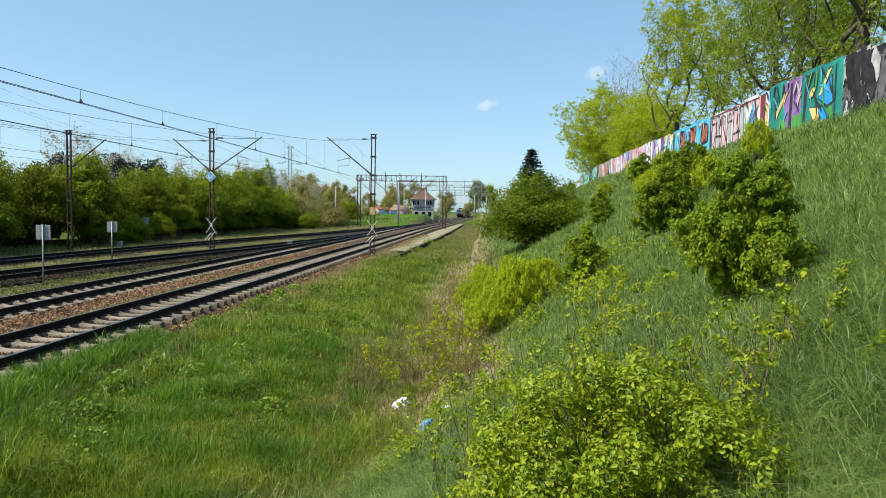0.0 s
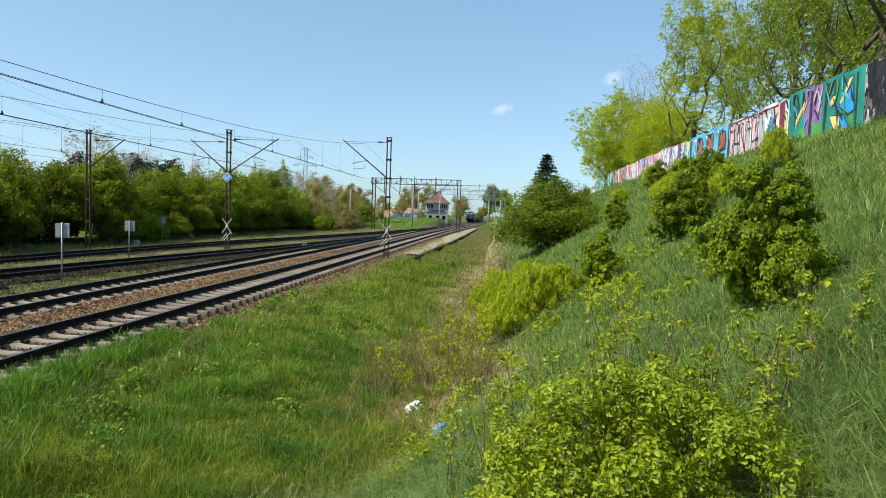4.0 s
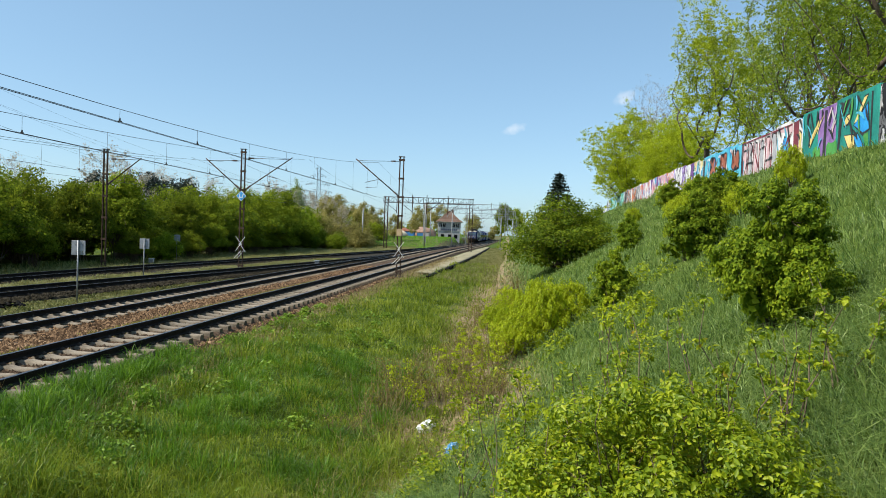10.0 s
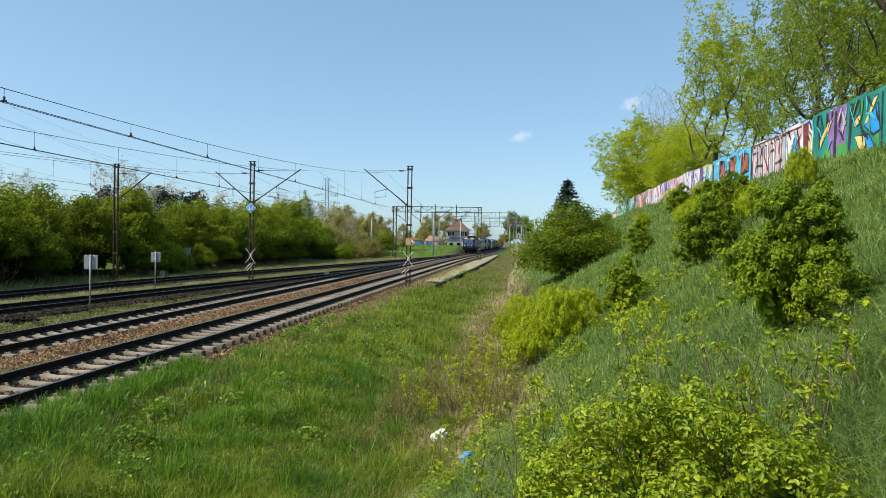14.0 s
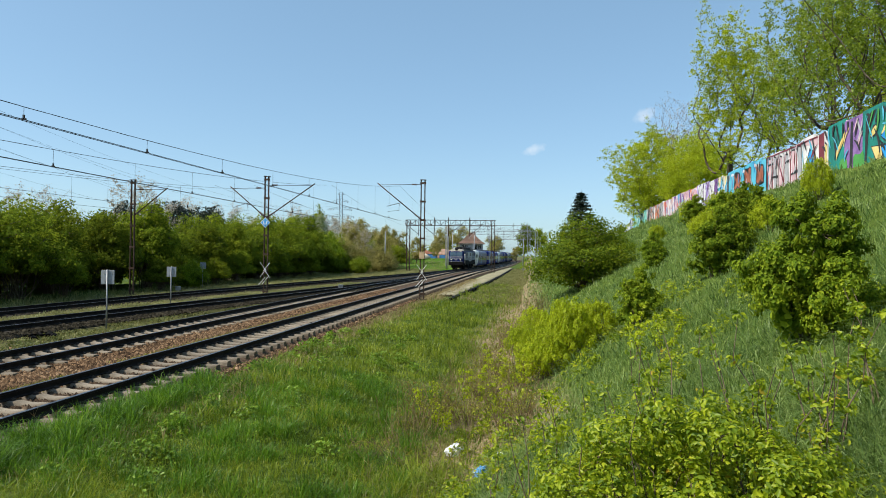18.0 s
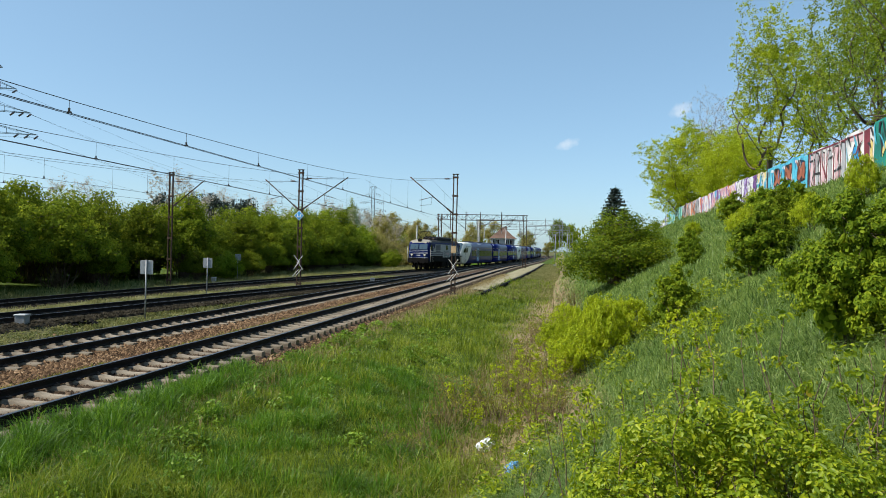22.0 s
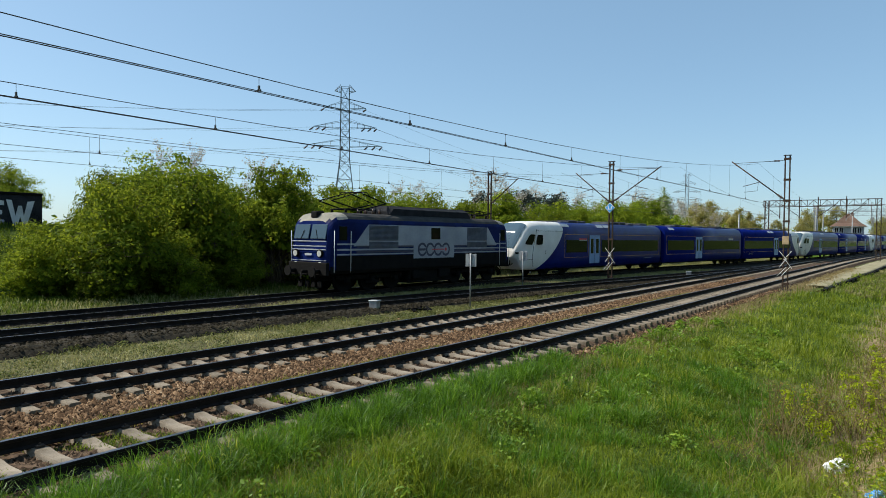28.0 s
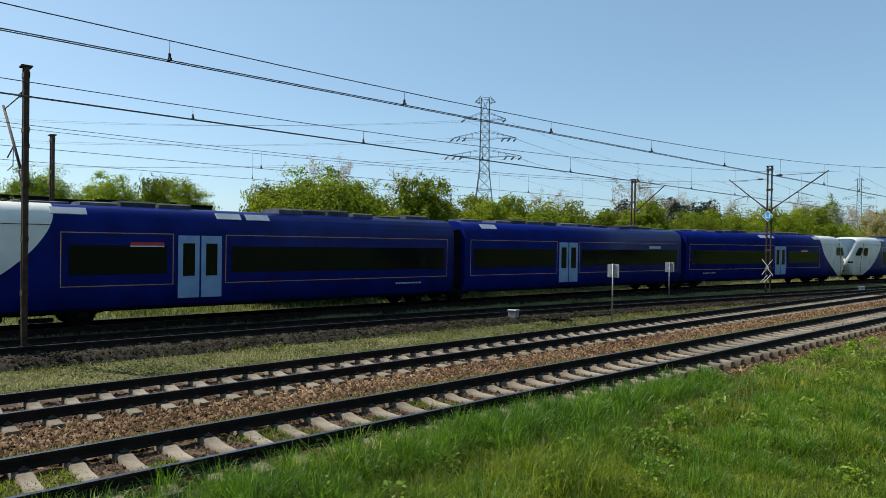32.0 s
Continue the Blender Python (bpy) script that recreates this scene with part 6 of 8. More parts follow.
while y < 106:
    fade = 1.0 if y < 70 else 1.18
    spots.append((-31.6 + rs.randn() * 0.6, y, rs.randint(0, 3), (0.88 + 0.2 * rs.rand()) * fade))
    spots.append((-35.6 + 0.6 * rs.randn(), y + 2.5 + rs.randn(), (3, 1, 4, 4)[rs.randint(0, 4)], (0.95 + 0.2 * rs.rand()) * fade))
    if rs.rand() < (0.2 if y < 46 else 0.75):
        spots.append((-29.1 + rs.randn() * 0.4, y + 2.4, rs.randint(0, 2), 0.42 + 0.18 * rs.rand()))
    y += 4.6 + 1.2 * rs.rand()
spots += [(-50, 13.5, 1, 0.85), (-51, 18.5, 0, 0.8), (-49, 9.0, 1, 0.75), (-50, 0, 0, 0.9), (-42, 27, 3, 1.1), (-43, 38, 0, 1.05), (-44, 48, 3, 1.1),
          (-27.5, 104, 3, 0.85), (-26, 112, 3, 0.95), (-30, 120, 1, 1.0), (-27, 130, 0, 0.9), (-33, 135, 1, 1.1), (-25.5, 98, 1, 0.55), (-26.5, 122, 3, 0.7), (-30, 150, 3, 0.75), (-28, 165, 3, 0.55), (-35, 175, 4, 0.8), (-30, 215, 3, 0.8),
          (-30, 104, 3, 1.1), (-33, 111, 3, 1.25), (-29.5, 117, 4, 0.9), (-35, 124, 3, 1.3), (-31, 132, 4, 1.05), (-36, 143, 3, 1.1), (-33, 156, 3, 0.85), (-40, 112, 3, 1.4), (-42, 130, 4, 1.3)]
used = set()
for x, y, k, s in spots:
    # Near end takes dark-leaved shrubs, their colour standing in for the hedge's own shade.
    k = 4 if -40 < x and y < 24 else 2 if k == 1 and -40 < x and y < 48 else k
    if k in used:
        again(hedge[k], x, y, rs.rand() * 360, s, s * (0.9 + 0.18 * rs.rand()))
    else:
        used.add(k)
        put(hedge[k], x, y, rs.rand() * 360, s)

for x, y, s in ((-30.2, 15.2, 0.42), (-29.9, 18.6, 0.5), (-30.1, 22.4, 0.46), (-32.6, 13.4, 0.5), (-29.8, 27.0, 0.4), (-34.5, 14.2, 0.6)):
    again(hedge[4], x, y, 47 * y, s, s * 0.95)
again(hedge[2], -38.2, 12.4, 40, 0.45, 0.92, label="slim young tree-like shrub on the mound")
again(hedge[1], -40.5, 6.0, 140, 0.4, 0.5)
again(hedge[0], -36.0, 19.5, 200, 0.85, 0.9)
again(hedge[0], -38.0, 19.3, 60, 0.66, 1.0)
again(hedge[1], -38.6, 22.6, 60, 1.05, 1.3)
again(hedge[1], -35.5, 29.0, 160, 1.05, 1.12)
again(hedge[3], -40.0, 33.0, 260, 1.1, 1.15)
again(hedge[1], -37.0, 40.0, 20, 1.0, 1.1)
again(hedge[3], -41.0, 45.0, 20, 1.1, 1.15)
pale = make_tree(61, 8.6, M_LEAF_PALE, 5000, 0.15, 0.55, "pale blossoming tree beyond the hedge", trunk_r=0.16, spread=0.55, first=0.1, kids=(11, 5, 3), length=0.5, group="blossoming trees")
put(pale, -42.5, 67.5, 0, 1.05)
for x, y, s in ((-46, 78, 0.9), (-39, 92, 0.8), (-52, 62, 0.9), (-38, 110, 0.9), (-50, 40, 0.95), (-46, 29, 0.8), (-55, 100, 1.1), (-44, 120, 1.1), (-28.5, 112, 0.7), (-33, 120, 0.85), (-38, 132, 0.95)):
    again(pale, x, y, rs.rand() * 360, s)
again(bare, -46, 59.5, 30, 0.8, label="bare pale tree beyond the hedge")
again(bare, -53, 70, 130, 0.7, label="bare pale tree beyond the hedge")
again(bare, -78, 70, 130, 1.0, label="bare pale tree beyond the hedge")
birch = crown_tree(62, 14.0, 2.0, 3.0, M_LEAF_PALEGREEN, 40, 7000, 0.2, 0.5, "slender pale green birch standing above the hedge", 0.14, cone=0.45, hollow=0.2)
put(birch, -43.5, 133)
again(birch, -41, 41.5, 50, 0.55, label="slender young tree above the hedge")
again(birch, -40.5, 29, 150, 0.52, label="slender young tree above the hedge")
again(birch, -44, 57, 150, 0.5, label="slender young tree above the hedge")
for i in range(11):
    yy = 92 + 9.5 * i
    xx = -41 - 0.1 * (yy - 92) + 2 * rs.randn()
    again(hedge[3], xx, yy, rs.rand() * 360, 1.15 + 0.3 * rs.rand(), 1.1 + 0.3 * rs.rand())
    again(pale, xx - 6 + rs.randn(), yy + 4, rs.rand() * 360, 0.85 + 0.2 * rs.rand(), label="pale budding tree far beyond the hedge")
pine = crown_tree(63, 10.0, 3.5, 3.3, M_NEEDLE, 30, 12000, 0.2, 0.6, "dark green pine with an uneven crown", 0.2)
put(pine, -47, 82)
again(pine, -44, 86, 100, 0.95)
again(pine, -50, 77, 200, 0.95)
again(pine, -50, 130, 100, 0.9)
far_tree = make_tree(64, 15, M_LEAF_DARK, 5000, 0.66, 1.7, "full green tree far along the line", trunk_r=0.35, spread=0.55, first=0.12, kids=(11, 5, 3), length=0.42, group="far trees")
put(far_tree, -3.5, 300)
for x, y, s in ((4.5, 310, 0.95), (-34, 265, 0.55), (-55, 230, 0.55), (-45, 200, 0.45), (25, 330, 0.8), (40, 300, 0.9), (-20, 340, 0.7), (-60, 170, 0.7), (-75, 150, 0.7), (-80, 120, 0.6), (-40, 190, 0.4)):
    again(far_tree, x, y, rs.rand() * 360, s)
willow = make_tree(65, 10.5, M_LEAF_OLIVE, 8000, 0.32, 1.2, "olive-brown willow beside the signal box", trunk_r=0.25, spread=0.6, first=0.1, kids=(11, 5, 3), length=0.45)
put(willow, -27.5, 200, 0, 0.62)
again(willow, -24.5, 172, 90, 0.32)
for x, y, k in ((-30.5, 113, 0.62), (-27.5, 121, 0.58), (-34, 124, 0.75), (-31, 138, 0.72), (-37, 140, 0.85), (-26, 150, 0.5), (-33, 160, 0.6), (-24, 235, 0.95), (-14, 262, 0.9), (-31, 245, 1.0), (-6, 285, 0.6)):
    again(willow, x, y, 40 * k * y, k, k * 0.95)
# low woods along the horizon
woods = []
for i in range(900):
    a = radians(-85 + 130 * rs.rand())
    r = 330 + 500 * rs.rand()
    woods.append((math.sin(a) * r, math.cos(a) * r, 2 + 3.2 * rs.rand(), 4 + 5 * rs.rand()))
woods = np.array([w for w in woods if not (abs(w[0] + 8) < 25 + 0.02 * w[1])])
pos, nrm = in_clumps(woods[:, :3], woods[:, 3], 24000, rs, 0.6, 0.75)
tagged(part("far_woods", leaf_mesh("far_woods", pos, nrm, 2.0, rs), M_LEAF_DARK), "low dark green woods along the horizon", "woods", kind="stuff")


# ---- painted wall on the bank ----
def spray(name, palette, line, scale, seed, line_w=0.05, base=None):
    """Sprayed letters: warped shapes in a few colours, large over small, with uneven outlines and faded, dusty paint."""
    m, n, l, p = nodes_of(name)
    co, mp = n.new("ShaderNodeTexCoord"), n.new("ShaderNodeMapping")
    mp.inputs["Location"].default_value = (seed * 3.7, seed * 1.3, seed)
    mp.inputs["Scale"].default_value = (1, 1, 0.6)
    mp.inputs["Rotation"].default_value = (0.35, 0, 0)
    l.new(co.outputs["Object"], mp.inputs["Vector"])

    def layer(sc, warp, off, lw):
        no, add = n.new("ShaderNodeTexNoise"), n.new("ShaderNodeMixRGB")
        no.inputs["Scale"].default_value, no.inputs["Detail"].default_value = sc * 0.8, 3
        add.blend_type = "LINEAR_LIGHT"
        add.inputs["Fac"].default_value = warp
        l.new(mp.outputs["Vector"], no.inputs["Vector"])
        l.new(mp.outputs["Vector"], add.inputs["Color1"])
        l.new(no.outputs["Color"], add.inputs["Color2"])
        v, e = n.new("ShaderNodeTexVoronoi"), n.new("ShaderNodeTexVoronoi")
        e.feature = "DISTANCE_TO_EDGE"
        for t in (v, e):
            t.inputs["Scale"].default_value = sc
            l.new(add.outputs["Color"], t.inputs["Vector"])
        sep, roll = n.new("ShaderNodeSeparateColor"), n.new("ShaderNodeMath")
        l.new(v.outputs["Color"], sep.inputs["Color"])
        roll.operation = "FRACT"
        ad = n.new("ShaderNodeMath")
        ad.inputs[1].default_value = off
        l.new(sep.outputs[0], ad.inputs[0])
        l.new(ad.outputs[0], roll.inputs[0])
        r = ramp(n, [(i / len(palette), c) for i, c in enumerate(palette)], "CONSTANT")
        l.new(roll.outputs[0], r.inputs["Fac"])
        lim, edge = n.new("ShaderNodeMath"), n.new("ShaderNodeMath")
        lim.operation = "MULTIPLY"
        lim.inputs[1].default_value = lw * 2
        l.new(no.outputs["Fac"], lim.inputs[0])
        edge.operation = "LESS_THAN"
        l.new(e.outputs["Distance"], edge.inputs[0])
        l.new(lim.outputs[0], edge.inputs[1])
        mx = n.new("ShaderNodeMix")
        mx.data_type = "RGBA"
        l.new(edge.outputs[0], mx.inputs["Factor"])
        l.new(r.outputs["Color"], mx.inputs["A"])
        mx.inputs["B"].default_value = (*line, 1)
        return mx.outputs["Result"]

    big, small = layer(scale * 1.1, 0.55, 0.0, line_w), layer(scale * 3.2, 0.5, 0.37, line_w * 0.8)
    pick, cut, mix = n.new("ShaderNodeTexNoise"), n.new("ShaderNodeMath"), n.new("ShaderNodeMix")
    pick.inputs["Scale"].default_value, pick.inputs["Detail"].default_value = scale * 1.1, 2
    l.new(mp.outputs["Vector"], pick.inputs["Vector"])
    cut.operation = "GREATER_THAN"
    cut.inputs[1].default_value = 0.54
    l.new(pick.outputs["Fac"], cut.inputs[0])
    mix.data_type = "RGBA"
    l.new(cut.outputs[0], mix.inputs["Factor"])
    l.new(big, mix.inputs["A"])
    l.new(small, mix.inputs["B"])
    # spray shading, fading and dust
    fade, hsv, mr = n.new("ShaderNodeTexNoise"), n.new("ShaderNodeHueSaturation"), n.new("ShaderNodeMapRange")
    fade.inputs["Scale"].default_value, fade.inputs["Detail"].default_value = 3.5, 6
    l.new(co.outputs["Object"], fade.inputs["Vector"])
    mr.inputs["From Min"].default_value, mr.inputs["From Max"].default_value = 0.3, 0.7
    mr.inputs["To Min"].default_value, mr.inputs["To Max"].default_value = 0.6, 1.2
    l.new(fade.outputs["Fac"], mr.inputs["Value"])
    l.new(mr.outputs["Result"], hsv.inputs["Value"])
    hsv.inputs["Saturation"].default_value = 0.9
    l.new(mix.outputs["Result"], hsv.inputs["Color"])
    l.new(hsv.outputs["Color"], p.inputs["Base Color"])
    p.inputs["Roughness"].default_value = 0.75
    p.inputs["Specular IOR Level"].default_value = 0.15
    return m


BLACK, CREAM = (0.02, 0.02, 0.022), (0.62, 0.56, 0.42)
TEAL, GREEN, YELLOW, PURPLE, SKYB = (0.008, 0.25, 0.19), (0.015, 0.19, 0.07), (0.62, 0.47, 0.14), (0.14, 0.05, 0.22), (0.02, 0.28, 0.52)
PINK, RED_, ORANGE_, WHITE_, GREY_ = (0.55, 0.28, 0.33), (0.4, 0.03, 0.04), (0.6, 0.15, 0.03), (0.62, 0.62, 0.63), (0.3, 0.31, 0.33)
P_TEAL = surf("paint_teal", (0.004, 0.12, 0.105), (0.012, 0.27, 0.21), 1.1, 0.7, 0, 0.05, 14, 0, (0.012, 0.2, 0.08))
P_GREY = spray("mural_grey", [(0.04, 0.04, 0.045), (0.12, 0.12, 0.13), (0.02, 0.02, 0.022), (0.42, 0.42, 0.42), (0.03, 0.03, 0.035), (0.16, 0.16, 0.17)], (0.015, 0.015, 0.016), 1.3, 1, 0.03)
P_PURPLE = surf("paint_purple", (0.10, 0.04, 0.17), (0.30, 0.17, 0.42), 2.0, 0.7, 0, 0.05, 14)
P_WHITE = surf("paint_white", (0.52, 0.5, 0.5), (0.74, 0.72, 0.72), 1.2, 0.7, 0, 0.05, 14, 0, (0.5, 0.36, 0.38))
P_PINK = surf("paint_pink", (0.46, 0.27, 0.30), (0.66, 0.47, 0.50), 1.2, 0.7, 0, 0.05, 14)
P_CYAN = surf("paint_cyan", (0.03, 0.27, 0.42), (0.10, 0.46, 0.62), 1.0, 0.7, 0, 0.05, 14)
P_BLUE = surf("paint_blue", (0.005, 0.16, 0.48), (0.02, 0.30, 0.66), 1.6, 0.7, 0, 0.05, 14)
P_RUST = surf("paint_rust", (0.22, 0.06, 0.03), (0.40, 0.13, 0.07), 1.6, 0.7, 0, 0.05, 14)
P_RED = surf("paint_darkred", (0.09, 0.012, 0.02), (0.22, 0.03, 0.045), 1.6, 0.7, 0, 0.05, 14)
P_YELLOW = surf("paint_yellow", (0.55, 0.40, 0.10), (0.72, 0.58, 0.24), 1.6, 0.7, 0, 0.05, 14)
P_BLACK = surf("paint_black", (0.008, 0.008, 0.009), (0.03, 0.03, 0.032), 2.0, 0.7, 0, 0.05, 14)
P_GREEN = surf("paint_green", (0.02, 0.16, 0.03), (0.09, 0.34, 0.07), 1.6, 0.7, 0, 0.05, 14)
P_SILVER = surf("paint_silver", (0.27, 0.27, 0.29), (0.42, 0.42, 0.45), 1.6, 0.7, 0, 0.05, 14)
SPRAYS = [
    (11.0, 21.7, P_GREY, "grey and black mural"),
    (21.7, 24.0, P_TEAL, "teal graffiti letter"),
    (24.0, 25.2, P_PURPLE, "purple graffiti"),
    (25.2, 27.9, P_TEAL, "teal and cream graffiti"),
    (27.9, 35.8, P_WHITE, "white graffiti letters outlined in red"),
    (35.8, 44.6, P_CYAN, "cyan and rust graffiti"),
    (44.6, 47.2, spray("mural_mix", [SKYB, CREAM, YELLOW, BLACK, TEAL], WHITE_, 1.3, 8, 0.03), "mixed bright graffiti"),
    (47.2, 56.0, spray("mural_violet", [WHITE_, PURPLE, WHITE_, (0.35, 0.25, 0.6)], BLACK, 1.1, 9, 0.03), "white and violet graffiti"),
    (56.0, 76.0, spray("mural_orange", [ORANGE_, RED_, WHITE_, PINK, PURPLE, SKYB], WHITE_, 1.0, 10, 0.04), "orange, red and white graffiti"),
    (76.0, 93.0, spray("mural_letters", [GREY_, BLACK, WHITE_, ORANGE_], BLACK, 0.9, 11, 0.05), "grey and black graffiti letters"),
    (93.0, 112.0, spray("mural_mint", [(0.2, 0.55, 0.5), TEAL, WHITE_, (0.2, 0.55, 0.5)], BLACK, 0.8, 12, 0.03), "mint graffiti"),
    (112.0, 146.0, spray("mural_far", [WHITE_, GREY_, BLACK, WHITE_, (0.1, 0.2, 0.4)], WHITE_, 0.8, 13, 0.03), "white and grey graffiti")]
painted_wall = tagged(empty("wall_painted"), "long concrete panel wall covered in bright graffiti", "wall", kind="structure")
PANEL = 1.55
y = 12.0
wr = np.random.RandomState(8)
while y < 140:
    yc = y + PANEL / 2
    mat, lb = next(((m, l_) for a, b, m, l_ in SPRAYS if a <= yc < b), (SPRAYS[0][2], SPRAYS[0][3]))
    x = float(wall_x(yc))
    zb = float(ground_z(x - 0.35, yc)) - 0.25
    top = zb + 2.12 + 0.04 * wr.randn()
    bm = bmesh.new()
    bx(bm, x, yc, (zb + top) / 2, 0.12, PANEL - 0.03, top - zb, Matrix.Rotation(radians(-3.5), 3, "Z"), 0.015)
    part("wall_panel", bm, mat, painted_wall, lb)
    bm = bmesh.new()
    bx(bm, x + 0.05, y, (zb + top) / 2 - 0.04, 0.2, 0.16, top - zb - 0.04, None, 0.02)
    part("wall_post", bm, M_CONCRETE, painted_wall)
    y += PANEL

def painted(mat, pts, layer=1, outline=0.0, soft=0):
    """One sprayed shape, a skin of paint on the wall; pts run along the wall and up it (0 at the turf, 1 at the top)."""
    q = [Vector(p) for p in pts]
    for _ in range(soft):
        q = [w_ for a, b in zip(q, q[1:] + q[:1]) for w_ in (a.lerp(b, 0.25), a.lerp(b, 0.75))]
    if outline:
        c = sum(q, Vector((0, 0))) / len(q)
        painted(P_BLACK, [tuple(c + (p - c) + (p - c).normalized() * outline) for p in q], layer)
        layer += 1
    bm = bmesh.new()
    vs = []
    for yy, v in q:
        x = float(wall_x(yy))
        z = float(ground_z(x - 0.35, yy)) + 1.87 * min(v, 0.97)
        vs.append(bm.verts.new((x - 0.066 - 0.005 * layer, yy, z)))
    f = bm.faces.new(vs)
    bmesh.ops.triangulate(bm, faces=[f])
    part("painted_shape", bm, mat, painted_wall)


# the teal letters with yellow flashes and blue wedges
painted(P_BLACK, [(21.72, -0.05), (21.72, 1), (21.82, 1), (21.82, -0.05)])
painted(P_YELLOW, [(22.05, 0.93), (22.3, 0.9), (22.95, 0.5), (22.75, 0.52), (22.4, 0.72)], 1, 0.05)
painted(P_BLUE, [(22.95, 0.47), (22.05, 0.78), (21.9, 0.36), (22.3, 0.31)], 1, 0.06)
painted(P_YELLOW, [(23.75, 0.5), (23.6, 0.66), (23.25, 0.7), (23.3, 0.56)], 1, 0.05, 1)
painted(P_YELLOW, [(23.65, 0.34), (22.95, 0.3), (22.8, 0.02), (23.0, 0.2), (23.3, 0.1)], 1, 0.05)
painted(P_BLUE, [(22.95, 0.26), (22.65, 0.3), (22.1, 0.02), (22.5, 0.0)], 1, 0.05)
painted(P_GREEN, [(22.3, 0.28), (21.95, 0.3), (21.9, 0.02), (22.05, 0.02)])
painted(P_BLACK, [(24.05, 0.0), (23.9, 0.6), (23.3, 0.97), (23.7, 1.0), (24.1, 0.85), (24.2, 0.0)])
painted(P_GREEN, [(25.15, 0.0), (25.1, 0.34), (24.6, 0.28), (24.25, 0.36), (24.2, 0.0)], 1, 0, 1)
painted(P_BLACK, [(25.2, 0.0), (25.15, 0.95), (25.35, 0.95), (25.45, 0.0)])
painted(P_YELLOW, [(26.6, 0.3), (25.95, 0.62), (25.85, 0.8), (26.15, 0.66), (26.75, 0.4)], 1, 0.05)
painted(P_YELLOW, [(27.8, 0.72), (27.55, 0.62), (27.65, 0.3), (27.1, 0.1), (27.0, 0.0), (27.85, 0.0)], 1, 0.05)
painted(P_BLACK, [(26.9, 0.85), (26.75, 0.5), (26.85, 0.5), (27.0, 0.88)])
painted(P_GREEN, [(26.4, 0.24), (25.7, 0.3), (25.6, 0.0), (26.3, 0.0)], 1, 0, 1)
painted(P_RED, [(27.9, -0.05), (27.9, 1), (28.5, 1), (28.4, -0.05)])
# white letters, a blue arrow, red outlines
painted(P_BLUE, [(30.0, 0.36), (29.5, 0.72), (28.95, 0.62), (28.65, 0.26), (29.2, 0.32)], 1, 0.07)
painted(P_CYAN, [(30.15, 0.0), (30.0, 0.2), (29.3, 0.26), (28.6, 0.18), (28.6, 0.0)], 1, 0, 1)
painted(P_PINK, [(30.2, 0.98), (30.2, 0.86), (28.6, 0.78), (28.6, 0.98)])
painted(P_RED, [(35.7, 0.99), (35.7, 0.93), (28.6, 0.93), (28.6, 0.99)], 3)
for i, yy in enumerate((30.5, 31.35, 32.3, 33.2, 34.1, 34.95)):
    painted((P_SILVER, P_PINK)[i % 2], [(yy, 0.08), (yy + 0.1, 0.85), (yy + 0.5, 0.88), (yy + 0.45, 0.05)], 1, 0.05)
    painted(P_RED, [(yy + 0.62, 0.05), (yy + 0.6, 0.9), (yy + 0.72, 0.9), (yy + 0.74, 0.05)], 2)
for yy, v in ((31.0, 0.3), (32.0, 0.66), (33.9, 0.34), (34.6, 0.7)):
    painted(P_BLACK, [(yy, v), (yy, v + 0.07), (yy + 0.9, v + 0.05), (yy + 0.9, v)], 4)
painted(P_BLACK, [(35.6, 0.0), (35.6, 1), (35.95, 1), (35.95, 0.0)])
# rust letters on cyan
for yy, lean_ in ((36.4, 0.5), (38.9, -0.3), (41.4, 0.4)):
    painted(P_RUST, [(yy, 0.36), (yy + 0.1, 0.82), (yy + 0.5, 0.84), (yy + 0.55 + 0.4 * lean_, 0.66), (yy + 1.2, 0.86), (yy + 1.45, 0.76), (yy + 0.85, 0.56), (yy + 1.4, 0.4), (yy + 1.0, 0.34), (yy + 0.6, 0.46)], 1, 0.09)
for yy, v in ((37.6, 0.9), (40.2, 0.9), (42.9, 0.9)):
    painted(P_WHITE, [(yy, v - 0.1), (yy + 0.1, v), (yy + 0.7, v + 0.03), (yy + 0.75, v - 0.06)], 1, 0, 1)
for yy in (36.6, 38.0, 39.7, 41.0, 42.4, 43.6):
    painted(P_TEAL, [(yy, 0.02), (yy + 0.1, 0.2), (yy + 0.8, 0.24), (yy + 0.9, 0.02)], 1, 0.06, 1)
painted(P_BLACK, [(44.3, 0.0), (44.3, 0.95), (44.7, 0.95), (44.7, 0.0)])



def stroke(mat, y0, v0, turn, length, width, bend, layer):
    """One sweep of the spray can: a bent, tapering band."""
    a, b, yy, v = [], [], y0, v0
    for i in range(7):
        w_ = width * (1 - abs(i - 2.5) / 4.2)
        dy, dv = math.cos(radians(turn)), math.sin(radians(turn)) / 1.87
        a.append((yy - math.sin(radians(turn)) * w_, v + math.cos(radians(turn)) * w_ / 1.87))
        b.append((yy + math.sin(radians(turn)) * w_, v - math.cos(radians(turn)) * w_ / 1.87))
        yy, v, turn = yy + dy * length / 6, v + dv * length / 6, turn + bend / 6
    pts = [(p, min(max(q, 0.0), 0.97)) for p, q in a + b[::-1]]
    painted(mat, pts, layer)


